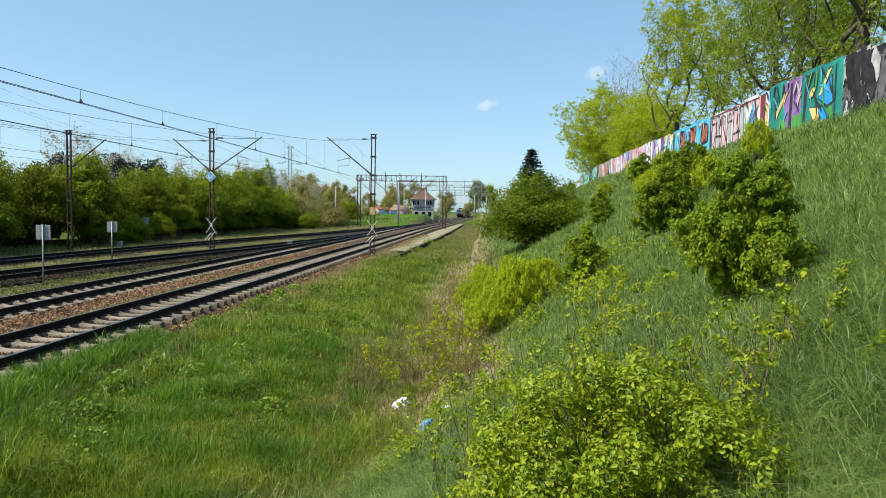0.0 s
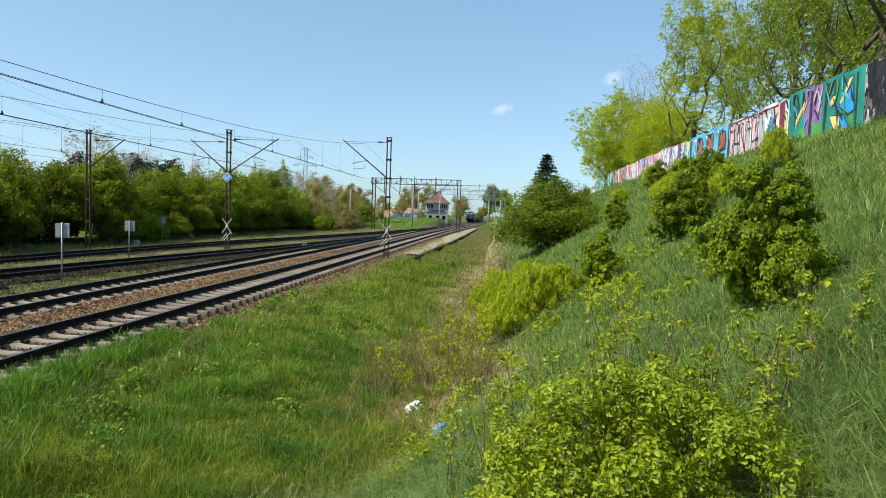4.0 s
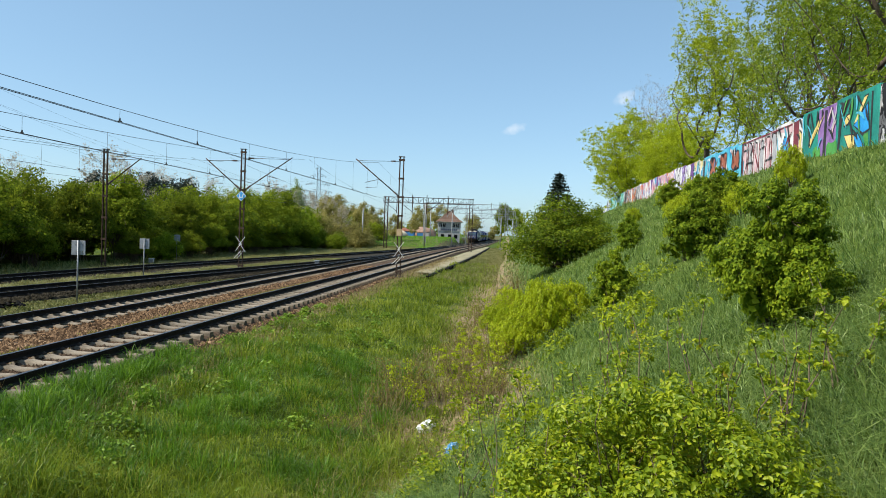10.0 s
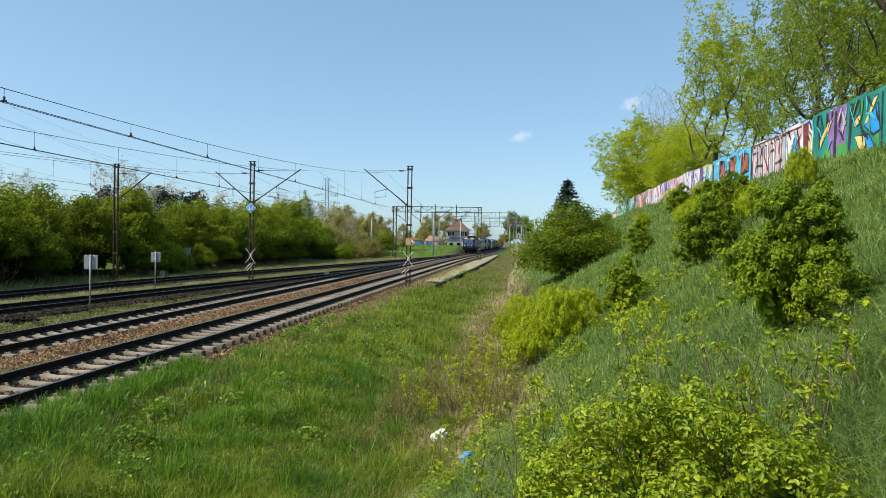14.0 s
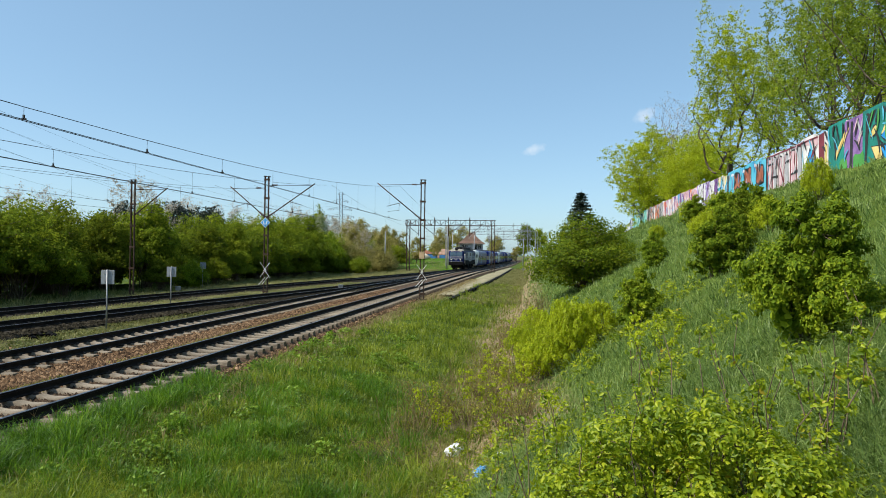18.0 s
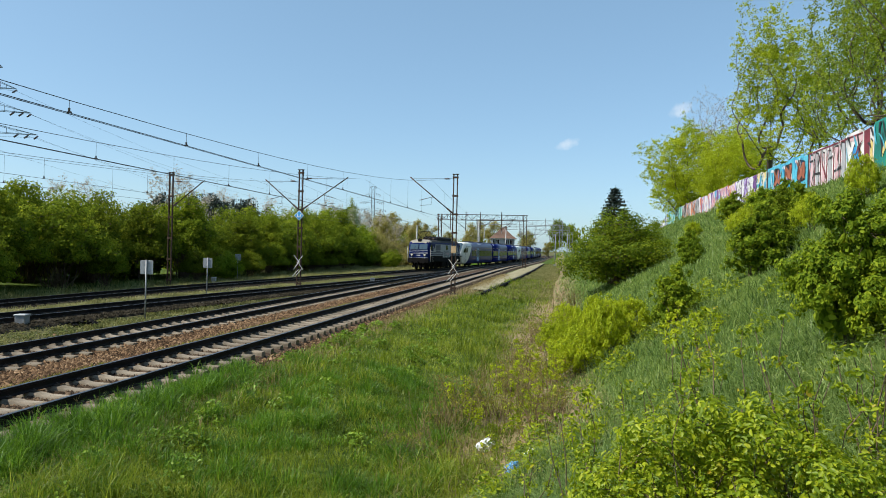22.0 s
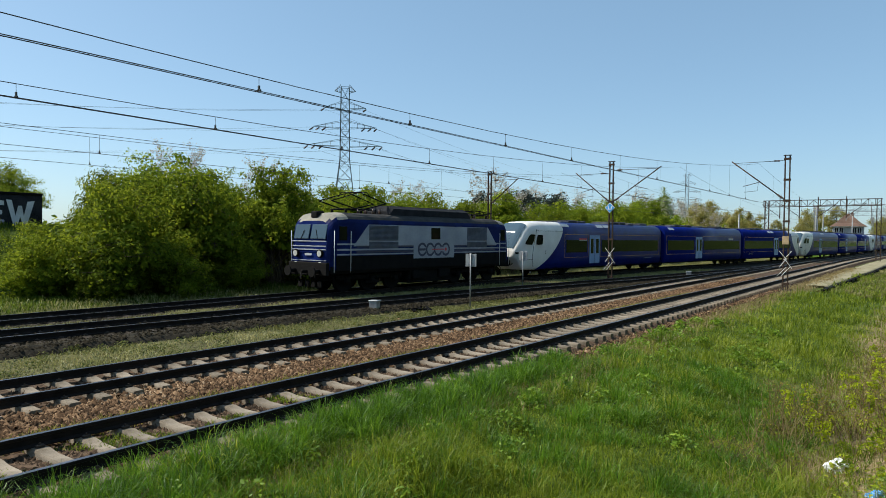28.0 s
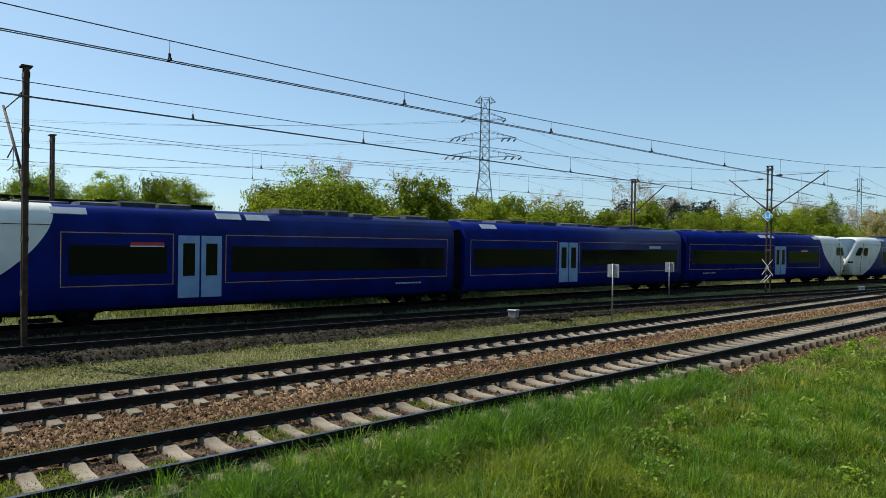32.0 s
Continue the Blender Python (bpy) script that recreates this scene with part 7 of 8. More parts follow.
sw = np.random.RandomState(17)
for lo, hi, n, mats in ((21.9, 23.9, 12, (P_BLACK, P_CYAN, P_BLACK, P_GREEN)), (24.3, 25.1, 6, (P_SILVER, P_BLACK, P_PINK)), (25.5, 27.8, 13, (P_BLACK, P_CYAN, P_YELLOW, P_BLACK)), (28.7, 30.2, 9, (P_RED, P_BLACK, P_CYAN)), (30.5, 35.4, 24, (P_RED, P_SILVER, P_BLACK, P_PINK)), (36.2, 44.2, 26, (P_BLACK, P_RUST, P_BLUE, P_WHITE))):
    for i in range(n):
        stroke(mats[i % len(mats)], lo + (hi - lo) * (i + sw.rand()) / n, 0.1 + 0.75 * sw.rand(), 40 + 100 * sw.rand(), 0.5 + 0.6 * sw.rand(), 0.04 + 0.035 * sw.rand(), 120 * (sw.rand() - 0.5), 5 + i % 2)

# dark painted wall on the mound beyond the hedge
far_wall = tagged(empty("wall_dark"), "dark wall on a mound with white graffiti letters", "wall", kind="structure")
M_DARKWALL = surf("mural_dark", (0.008, 0.008, 0.010), (0.035, 0.035, 0.042), 0.7, 0.8, 0, 0.05, 12, 0, (0.03, 0.02, 0.04))
for i in range(8):
    yc = 0.2 + 2.4 * i
    zb = float(ground_z(-44, yc)) - 0.3
    bm = bmesh.new()
    bx(bm, -44.0, yc, zb + 1.1, 0.2, 2.36, 2.2, None, 0.02)
    part("wall_panel", bm, M_DARKWALL, far_wall, "black panel with white letters")
    bm = bmesh.new()
    bx(bm, -44.0, yc, zb + 2.27, 0.36, 2.4, 0.14, None, 0.02)
    part("coping", bm, M_UNDER, far_wall)
P_LILAC = surf("paint_lilac", (0.34, 0.30, 0.42), (0.52, 0.48, 0.62), 1.5, 0.8, 0, 0.05, 12)
for mat, pts in ((P_LILAC, ((15.3, 0.3), (15.3, 1.75), (15.6, 1.75), (15.6, 0.3))), (P_WHITE, ((15.6, 1.75), (16.1, 1.7), (16.1, 1.45), (15.6, 1.4))), (P_WHITE, ((15.6, 1.15), (16.0, 1.15), (16.0, 0.9), (15.6, 0.85))), (P_LILAC, ((15.6, 0.6), (16.1, 0.6), (16.15, 0.3), (15.6, 0.3))),
                 (P_WHITE, ((16.2, 1.8), (16.5, 1.8), (16.7, 0.9), (16.85, 1.5), (17.05, 1.5), (17.15, 0.9), (17.35, 1.75), (17.75, 1.8), (17.3, 0.3), (17.1, 0.3), (16.95, 0.85), (16.8, 0.3), (16.6, 0.3))),
                 (P_WHITE, ((12.6, 0.3), (12.9, 1.8), (13.2, 1.8), (13.0, 0.3))), (P_LILAC, ((13.2, 1.8), (14.1, 1.7), (14.0, 1.4), (13.2, 1.4))), (P_WHITE, ((13.3, 1.0), (14.3, 1.1), (14.3, 0.8), (13.3, 0.7)))):
    bm = bmesh.new()
    f = bm.faces.new([bm.verts.new((-43.89, yy, float(ground_z(-44, yy)) - 0.25 + v)) for yy, v in pts])
    bmesh.ops.triangulate(bm, faces=[f])
    part("painted_shape", bm, mat, far_wall)


# ---- signal box and clutter by the far tracks ----
M_TILE = surf("roof_tiles", (0.085, 0.055, 0.044), (0.17, 0.108, 0.082), 0.8, 0.85, 0, 0.3, 6)
M_RENDER = surf("pale_render", (0.25, 0.25, 0.25), (0.4, 0.405, 0.41), 0.6, 0.9, 0, 0.1, 6)
box_ = tagged(empty("signal_box", pose(-17.0, 189, -0.5, 0, 0, 6)), "two-storey pale signal box with a hipped red tiled roof", "house")
bm = bmesh.new()
bx(bm, 0, 0, 1.9, 6.0, 7.5, 3.8)
part("lower_wall", bm, M_RENDER, box_)
bm = bmesh.new()
bx(bm, 0, 0, 5.2, 6.4, 7.9, 2.7, None, 0.04)
part("upper_wall", bm, M_RENDER, box_)
bm = bmesh.new()
base = [(-3.9, -4.6, 6.45), (3.9, -4.6, 6.45), (3.9, 4.6, 6.45), (-3.9, 4.6, 6.45)]
mid = [(-2.7, -3.3, 7.25), (2.7, -3.3, 7.25), (2.7, 3.3, 7.25), (-2.7, 3.3, 7.25)]
ridge = [(-0.25, -1.3, 9.6), (0.25, -1.3, 9.6), (0.25, 1.3, 9.6), (-0.25, 1.3, 9.6)]
loft(bm, [base, mid, ridge])
roof = part("roof", bm, M_TILE, box_, "red-brown tiled roof")
bm = bmesh.new()
bx(bm, 0.9, 0.5, 9.2, 0.6, 0.6, 1.4, None, 0.04)
part("chimney", bm, M_TILE, roof)
bm = bmesh.new()
bx(bm, 0, 0, 6.42, 7.6, 9.0, 0.16, None, 0.03)
part("eaves_board", bm, M_WHITE, box_)
for x in (-2.4, -1.4, 1.3, 2.3):
    bm = bmesh.new()
    bx(bm, x, -3.98, 5.5, 0.82, 0.08, 1.1, None, 0.02)
    w_ = part("window", bm, M_GLASS_DARK, box_)
    bm = bmesh.new()
    for dx in (-0.41, 0.0, 0.41):
        bx(bm, x + dx, -4.04, 5.5, 0.06, 0.05, 1.3)
    part("frame", bm, M_WHITE, w_)
for yy in (-2.6, -0.9, 0.9, 2.6):
    bm = bmesh.new()
    bx(bm, 3.22, yy, 5.5, 0.08, 1.2, 1.25, None, 0.02)
    part("window", bm, M_GLASS_DARK, box_)
for x in (-1.8, 0.2, 1.9):
    bm = bmesh.new()
    bx(bm, x, -3.78, 2.4, 0.9, 0.08, 1.1, None, 0.02)
    part("window", bm, M_GLASS_DARK, box_)
bm = bmesh.new()
for i in range(9):
    bx(bm, -2.2 + i * 0.52, -3.99, 4.25, 0.34, 0.03, 0.42)
part("name_plate", bm, M_LOGO, box_, "dark bars of lettering")
bm = bmesh.new()
bx(bm, 4.3, -1.5, 2.1, 0.9, 4.2, 0.12)
for i in range(9):
    bx(bm, 4.3, 0.9 + i * 0.28, 1.9 - i * 0.22, 0.9, 0.3, 0.05)
for yy in (-3.4, 0.5):
    bx(bm, 4.7, yy, 1.0, 0.1, 0.1, 2.1)
part("outside_stair", bm, M_GREY_STEEL, box_)


def heap(x, y, w, h, mat, label, seed, name="heap"):
    rs_ = np.random.RandomState(seed)
    bm = bmesh.new()
    bmesh.ops.create_icosphere(bm, subdivisions=3, radius=1.0)
    for v in bm.verts:
        v.co *= 1 + 0.18 * noise.noise(v.co * 2.2 + Vector((seed, 0, 0)))
        v.co.x, v.co.y, v.co.z = v.co.x * w / 2, v.co.y * w / 2.4, max(v.co.z, -0.1) * h
    ob = tagged(part(name, bm, mat), label, "heap")
    ob.matrix_basis = Matrix.Translation((x, y, float(ground_z(x, y))))
    return smooth(ob)


M_SAND = surf("sand_pale", (0.42, 0.36, 0.27), (0.62, 0.55, 0.43), 1.5, 0.95)
M_EARTH = surf("earth_red", (0.2, 0.12, 0.085), (0.36, 0.24, 0.18), 1.2, 0.95)
M_TARP = surf("blue_plastic", (0.03, 0.12, 0.3), (0.05, 0.2, 0.45), 2, 0.5)
heap(-28.5, 172, 5.0, 1.6, M_SAND, "pale sand heap on grass beside the tracks", 1)
heap(-23.5, 182, 8, 2.6, M_EARTH, "large reddish earth heap near the signal box", 2)
heap(-29.5, 183, 6, 2.3, surf("rust_heap", (0.2, 0.075, 0.045), (0.36, 0.17, 0.11), 1, 0.9), "rust-red scrap heap on grass", 3)
for x, y, sx, sy, sz, m, lb in ((-26.2, 176, 2.6, 1.4, 1.3, M_TARP, "dark blue covered trailer on grass"), (-23.6, 177, 1.6, 1.2, 1.1, M_TARP, "blue plastic container beside the heap"), (-22, 179, 1.2, 1.0, 1.2, M_RENDER, "white plastic container beside the heap")):
    c = tagged(empty("container", pose(x, y, float(ground_z(x, y)))), lb, "container")
    bm = bmesh.new()
    bx(bm, 0, 0, sz / 2, sx, sy, sz, None, 0.08)
    part("box", bm, m, c)
    bm = bmesh.new()
    bx(bm, 0, 0, sz + 0.03, sx + 0.1, sy + 0.1, 0.08, None, 0.02)
    part("lid", bm, M_UNDER, c)
for x, y, w, d, h in ((24, 430, 24, 12, 6.5), (38, 470, 18, 12, 9), (60, 430, 30, 15, 7)):
    b_ = tagged(empty("far_building", pose(x, y, -0.4)), "pale block building far beyond the line", "house", "far buildings")
    bm = bmesh.new()
    bx(bm, 0, 0, h / 2, w, d, h)
    part("wall", bm, M_RENDER, b_)
    bm = bmesh.new()
    bx(bm, 0, 0, h + 0.25, w + 0.8, d + 0.8, 0.5)
    part("roof", bm, M_GREY_STEEL, b_)
    for fl in range(int(h // 3)):
        for i in range(int(w // 3.2)):
            bm = bmesh.new()
            bx(bm, -w / 2 + 1.8 + 3.2 * i, -d / 2, 1.8 + 3 * fl, 1.5, 0.2, 1.4)
            part("window", bm, M_GLASS_DARK, b_)

# ---- trackside bits ----
def relay_box(x, y, s, label):
    b_ = tagged(empty("relay_box", pose(x, y, -0.5, 0, 0, 12)), label, "trackside box", "trackside boxes")
    bm = bmesh.new()
    bx(bm, 0, 0, 0.42, 0.4 * s, 0.34 * s, 0.34 * s, None, 0.02)
    part("case", bm, M_GREY_STEEL, b_)
    bm = bmesh.new()
    bx(bm, 0, 0, 0.42 + 0.19 * s, 0.46 * s, 0.4 * s, 0.05, None, 0.012)
    part("lid", bm, M_SIGN_BACK, b_)
    bm = bmesh.new()
    bx(bm, 0, 0, 0.14, 0.2 * s, 0.2 * s, 0.28)
    part("pedestal", bm, M_CONCRETE, b_)


relay_box(-18.55, 20.2, 0.9, "small grey trackside box on a short pedestal")
relay_box(-15.9, 54.4, 0.9, "small grey trackside box beside the turnout")
relay_box(-26.6, 47.5, 0.8, "small grey trackside box by the hedge")
def stone_pile(x, y, n, spread, label, seed, mat):
    rs_ = np.random.RandomState(seed)
    P = tagged(empty("rubble_pile", pose(x, y, float(ground_z(x, y)))), label, "rubble")
    for i in range(n):
        bm = bmesh.new()
        bmesh.ops.create_icosphere(bm, subdivisions=1, radius=1.0)
        q = rs_.rand(3) * 0.1 + 0.07
        ox, oy = rs_.randn(2) * spread
        for v in bm.verts:
            v.co = Vector((ox + v.co.x * q[0] * (1 + 0.3 * rs_.randn()), oy + v.co.y * q[1] * 1.2, 0.05 + v.co.z * q[2] * 0.8 + 0.1 * max(0, 1 - (ox * ox + oy * oy) / (spread ** 2 * 2))))
        part("stone", bm, mat, P)


stone_pile(-17.6, 21.9, 16, 0.35, "flat pile of dark stones and scrap between tracks", 3, M_UNDER)
stone_pile(-15.2, 56.5, 22, 0.7, "pile of pale broken stone beside the turnout", 4, M_CONCRETE)
stone_pile(-18.9, 47.5, 8, 0.3, "few dark stones beside the mast", 5, M_UNDER)
# point motor by the middle mast
pm = tagged(empty("point_motor", pose(-17.7, 44.7, -0.45)), "low dark point motor with a rod beside the mast", "point motor")
bm = bmesh.new()
bx(bm, 0, 0, 0.22, 0.8, 0.45, 0.35, None, 0.06)
part("case", bm, M_UNDER, pm)
bm = bmesh.new()
tube(bm, [(-0.4, 0, 0.2), (-1.0, 0.1, 0.24)], 0.03, 6)
part("rod", bm, M_STEEL, pm)
# disused kerb beside the near track
kerb = tagged(empty("kerb"), "low broken concrete platform edge sunk in grass", "kerb", kind="structure")
for i in range(44):
    yk = 48.5 + i * 2.6
    bm = bmesh.new()
    xk = strip_x(yk) + 0.38
    bx(bm, xk + 0.02 * wr.randn(), yk, -0.52 + 0.015 * wr.randn(), 0.3, 2.5, 0.42, Matrix.Rotation(radians(wr.randn() * 0.5), 3, "Z"), 0.03)
    part("kerb_stone", bm, M_UNDER, kerb)

# litter in the hollow
def crumple(name, x, y, w, h, mat, label, seed, dz=0.0):
    bm = bmesh.new()
    bmesh.ops.create_icosphere(bm, subdivisions=4, radius=1.0)
    for v in bm.verts:
        n1 = noise.noise(v.co * 2.0 + Vector((seed, 0, 0)))
        n2 = noise.noise(v.co * 6.0 + Vector((0, seed, 0)))
        v.co *= 1 + 0.45 * n1 + 0.28 * n2
        v.co.x, v.co.y, v.co.z = v.co.x * w / 2, v.co.y * w / 3, (max(v.co.z, -0.35) + 0.3) * h * 0.75
    ob = tagged(part(name, bm, mat), label, "litter")
    ob.matrix_basis = Matrix.Translation((x, y, float(ground_z(x, y)) + dz)) @ Matrix.Rotation(radians(25), 4, "Z")
    return ob


M_BAG = surf("bag_white", (0.62, 0.64, 0.66), (0.85, 0.86, 0.88), 12, 0.4)
M_BLUEBAG = spray("bag_blue", [(0.015, 0.25, 0.6), (0.03, 0.36, 0.7), (0.015, 0.25, 0.6), (0.6, 0.7, 0.8)], (0.5, 0.6, 0.7), 9, 3, 0.02)
crumple("plastic_bag", -1.42, 12.3, 0.34, 0.2, M_BAG, "crumpled white plastic bag lying in grass", 1, 0.02)
crumple("plastic_bag", -0.58, 11.5, 0.24, 0.09, M_BAG, "flat scrap of white plastic in dry grass", 2, 0.03)
crumple("plastic_bag", -0.78, 10.3, 0.26, 0.16, M_BLUEBAG, "crumpled blue and white plastic packaging", 3, 0.03)


# ---- grass, weeds and stones ----
def blades(name, pos, h, w, lean, rs, mat, label, bend=0.5, wind=None, fine=True):
    """Tapering bent blades, each five points."""
    n = len(pos)
    a = rs.rand(n) * 2 * np.pi
    side = np.stack([np.cos(a), np.sin(a), np.zeros(n)], -1)
    b = rs.rand(n) * 2 * np.pi
    d = np.stack([np.cos(b), np.sin(b), np.zeros(n)], -1) * (lean * (0.3 + rs.rand(n)))[:, None]
    if wind is not None:
        d = d + np.array(wind)
    up = np.array([0, 0, 1.0])
    ln = np.minimum(np.linalg.norm(d, axis=1, keepdims=True), 1.3)
    m1 = pos + (up * (0.45 - 0.05 * ln) + d * 0.14) * h[:, None]
    m2 = pos + (up * (0.8 - 0.2 * ln) + d * 0.5) * h[:, None]
    tip = pos + (up * (1 - 0.52 * ln) + d) * h[:, None]
    ww = w[:, None] / 2
    P = np.stack([pos - side * ww, pos + side * ww, m1 + side * ww * 0.9, m1 - side * ww * 0.9, m2 + side * ww * 0.65, m2 - side * ww * 0.65, tip], 1).reshape(-1, 3)
    if not fine:
        P = np.stack([pos - side * ww, pos + side * ww, (m1 + m2) / 2 + side * ww * 0.8, (m1 + m2) / 2 - side * ww * 0.8, tip], 1).reshape(-1, 3)
        i = np.arange(n)[:, None] * 5
        me = np_mesh(name, P, [i + np.array([[0, 1, 2, 3]]), i + np.array([[3, 2, 4]])])
        return tagged(part(name, me, mat), label, "grass", kind="stuff")
    i = np.arange(n)[:, None] * 7
    me = np_mesh(name, P, [np.concatenate([i + np.array([[0, 1, 2, 3]]), i + np.array([[3, 2, 4, 5]])]), i + np.array([[5, 4, 6]])])
    return tagged(part(name, me, mat), label, "grass", kind="stuff")


def fan(n, r0, r1, a0, a1, rs, power=0.0):
    """Spots thinning with distance from the path's stand."""
    u = rs.rand(n)
    r = r0 * (r1 / r0) ** u
    a = np.radians(a0 + (a1 - a0) * rs.rand(n))
    return np.sin(a) * r, np.cos(a) * r, r


def patchy(x, y, k=1.0):
    return 0.5 + 0.5 * np.sin(1.9 * x * k + 1.3 * np.sin(1.1 * y * k)) * np.sin(1.4 * y * k + 1.7 * np.sin(0.8 * x * k))


gr = np.random.RandomState(101)
def tussocks(n, per, r0, r1, a0, a1, rs, size):
    """Blades gathered in tufts; gives spots, ranges, lean away from the tuft's middle, and the tuft's vigour."""
    cx, cy, cr = fan(n, r0, r1, a0, a1, rs)
    k = np.repeat(np.arange(n), per)
    w = (size * (0.5 + rs.rand(n)) * (1 + cr / 14))[k]
    d = rs.randn(len(k), 2) * 0.5
    return cx[k] + d[:, 0] * w, cy[k] + d[:, 1] * w, cr[k], d, (0.45 + 0.9 * rs.rand(n) ** 1.5)[k]


def two_grades(name, x, y, r, h, w, lean, mat, label, push):
    """Near blades bend in three pieces, the far ones in two."""
    for near in (True, False):
        k = (r < 11) == near
        blades(name, np.stack([x[k], y[k], ground_z(x[k], y[k]) - 0.02], -1), h[k], w[k], lean, gr, mat, label, 0.5, push[k], near)


def tuft_push(away, k, wind=(0, 0)):
    return np.concatenate([away * k + np.array([wind]), np.zeros((len(away), 1))], 1)


def lush(x, y):
    """Where the meadow grows rank: drifting patches a metre or two wide."""
    return 0.5 * patchy(x, y, 0.37) + 0.5 * patchy(x + 5, y + 2, 0.9)


x, y, r, away, vig = tussocks(24000, 20, 3.6, 75, -80, 30, gr, 0.15)
dryness = np.exp(-((x - foot(y)) / 1.25) ** 2) * sstep(y, 7.5, 12.5)
ok = (x > -8.25 + 0.3 * gr.rand(len(x))) & (x < foot(y) + 0.3) & (y > -2) & ((x > -5.8) | (y < 46)) & (gr.rand(len(x)) > 0.6 * dryness) & ((x > -7.1 + 0.35 * gr.randn(len(x))) | (y < 11 + 3 * gr.randn(len(x))))
x, y, r, away, vig = x[ok], y[ok], r[ok], away[ok], vig[ok]
h = (0.13 + 0.21 * gr.rand(len(x))) * vig * (1 + 0.010 * r) * (0.3 + 2.1 * lush(x, y) ** 2)
two_grades("grass_tussocks", x, y, r, h, 0.0060 * (r / 5) ** 0.85 * (0.7 + 0.6 * gr.rand(len(x))), 0.5, M_GRASS, "bright green grass growing in tussocks", tuft_push(away, 0.9, (0.12, -0.05)))
k = np.repeat(np.arange(420), 90)
cx, cy = -7.3 + 5.4 * gr.rand(420) ** 1.35, 1.0 + 17 * gr.rand(420) ** 1.2
d = gr.randn(len(k), 2) * 0.5
x, y = cx[k] + 0.26 * d[:, 0], cy[k] + 0.26 * d[:, 1]
blades("lush_tufts", np.stack([x, y, ground_z(x, y) - 0.02], -1), (0.22 + 0.2 * gr.rand(len(x))) * (0.5 + 0.8 * gr.rand(420))[k], 0.0065 * (0.7 + 0.6 * gr.rand(len(x))) * (1 + y / 25), 0.35, gr, M_GRASS_LUSH, "thick tufts of rank green grass", 0.5, tuft_push(d, 0.9, (0.1, 0)))
x, y, r = fan(240000, 4.0, 75, -80, 30, gr)
ok = (x > -8.0 + 0.25 * gr.rand(len(x))) & (x < foot(y) + 0.5) & (y > -2) & ((x > -5.8) | (y < 46))
dryness = np.exp(-((x - foot(y)) / 1.25) ** 2) * sstep(y, 7.5, 12.5)
ok &= (gr.rand(len(x)) > 0.55 * dryness) & ((x > -7.1 + 0.35 * gr.randn(len(x))) | (y < 11 + 3 * gr.randn(len(x))) | (gr.rand(len(x)) < 0.2))
x, y, r = x[ok], y[ok], r[ok]
p = patchy(x, y) * 0.6 + 0.4 * patchy(x, y, 0.37)
h = (0.07 + 0.16 * p * gr.rand(len(x)) + 0.06 * gr.rand(len(x))) * (1 + 0.012 * r)
blades("grass_flat", np.stack([x, y, ground_z(x, y) - 0.02], -1), h, 0.0065 * (r / 5) ** 0.85 * (0.7 + 0.6 * gr.rand(len(x))), 0.55, gr, M_GRASS, "bright green meadow grass in tussocks", fine=False)

x, y, r, away, vig = tussocks(10500, 22, 1.9, 90, -25, 52, gr, 0.14)
ok = (x > foot(y) - 0.3) & (x < wall_x(y) - 0.1) & (y > 0.4) & ((gr.rand(len(x)) > 1.1 * np.exp(-((x - foot(y)) / 1.2) ** 2)) | (y < 8.5))
x, y, r, away, vig = x[ok], y[ok], r[ok], away[ok], vig[ok]
h = (0.16 + 0.19 * gr.rand(len(x))) * vig * (1 + 0.010 * r) * (0.6 + 0.8 * lush(x, y))
two_grades("grass_bank", x, y, r, h, 0.0048 * (r / 4) ** 0.85 * (0.6 + 0.7 * gr.rand(len(x))), 0.85, M_GRASS_BANK, "long blue-green grass leaning on the bank", tuft_push(away, 0.9, (-0.28, -0.12)))
x, y = -8.0 + 17 * gr.rand(70000), -9 + 12 * gr.rand(70000)
ok = (np.hypot(x, y) > 0.9) & ((y < 0.6) | (np.hypot(x, y) < 4)) & (gr.rand(len(x)) < 0.4 + 0.8 * lush(x, y))
x, y = x[ok], y[ok]
blades("grass_behind", np.stack([x, y, ground_z(x, y) - 0.02], -1), 0.1 + 0.2 * gr.rand(len(x)) * (0.4 + lush(x, y)), 0.009 + 0.006 * gr.rand(len(x)), 0.6, gr, M_GRASS_BANK, "green grass on the near bank", fine=False)
x, y, r, away, vig = tussocks(2700, 22, 1.8, 9, -28, 55, gr, 0.13)
ok = (x > foot(y) - 1.2) & (y > 0.4)
x, y, r, away, vig = x[ok], y[ok], r[ok], away[ok], vig[ok]
h = (0.17 + 0.19 * gr.rand(len(x))) * vig * (0.6 + 0.8 * lush(x, y))
blades("grass_bank", np.stack([x, y, ground_z(x, y) - 0.02], -1), h, 0.0075 * (r / 4) ** 0.6 * (0.6 + 0.7 * gr.rand(len(x))), 0.6, gr, M_GRASS_BANK, "long curved grass on the near bank", 0.5, tuft_push(away, 1.1, (-0.3, -0.1)))
x, y, r = fan(90000, 1.9, 90, -25, 52, gr)
ok = (x > foot(y) - 0.3) & (x < wall_x(y) - 0.1) & (y > 0.4) & ((gr.rand(len(x)) > 1.1 * np.exp(-((x - foot(y)) / 1.2) ** 2)) | (y < 8.5))
x, y, r = x[ok], y[ok], r[ok]
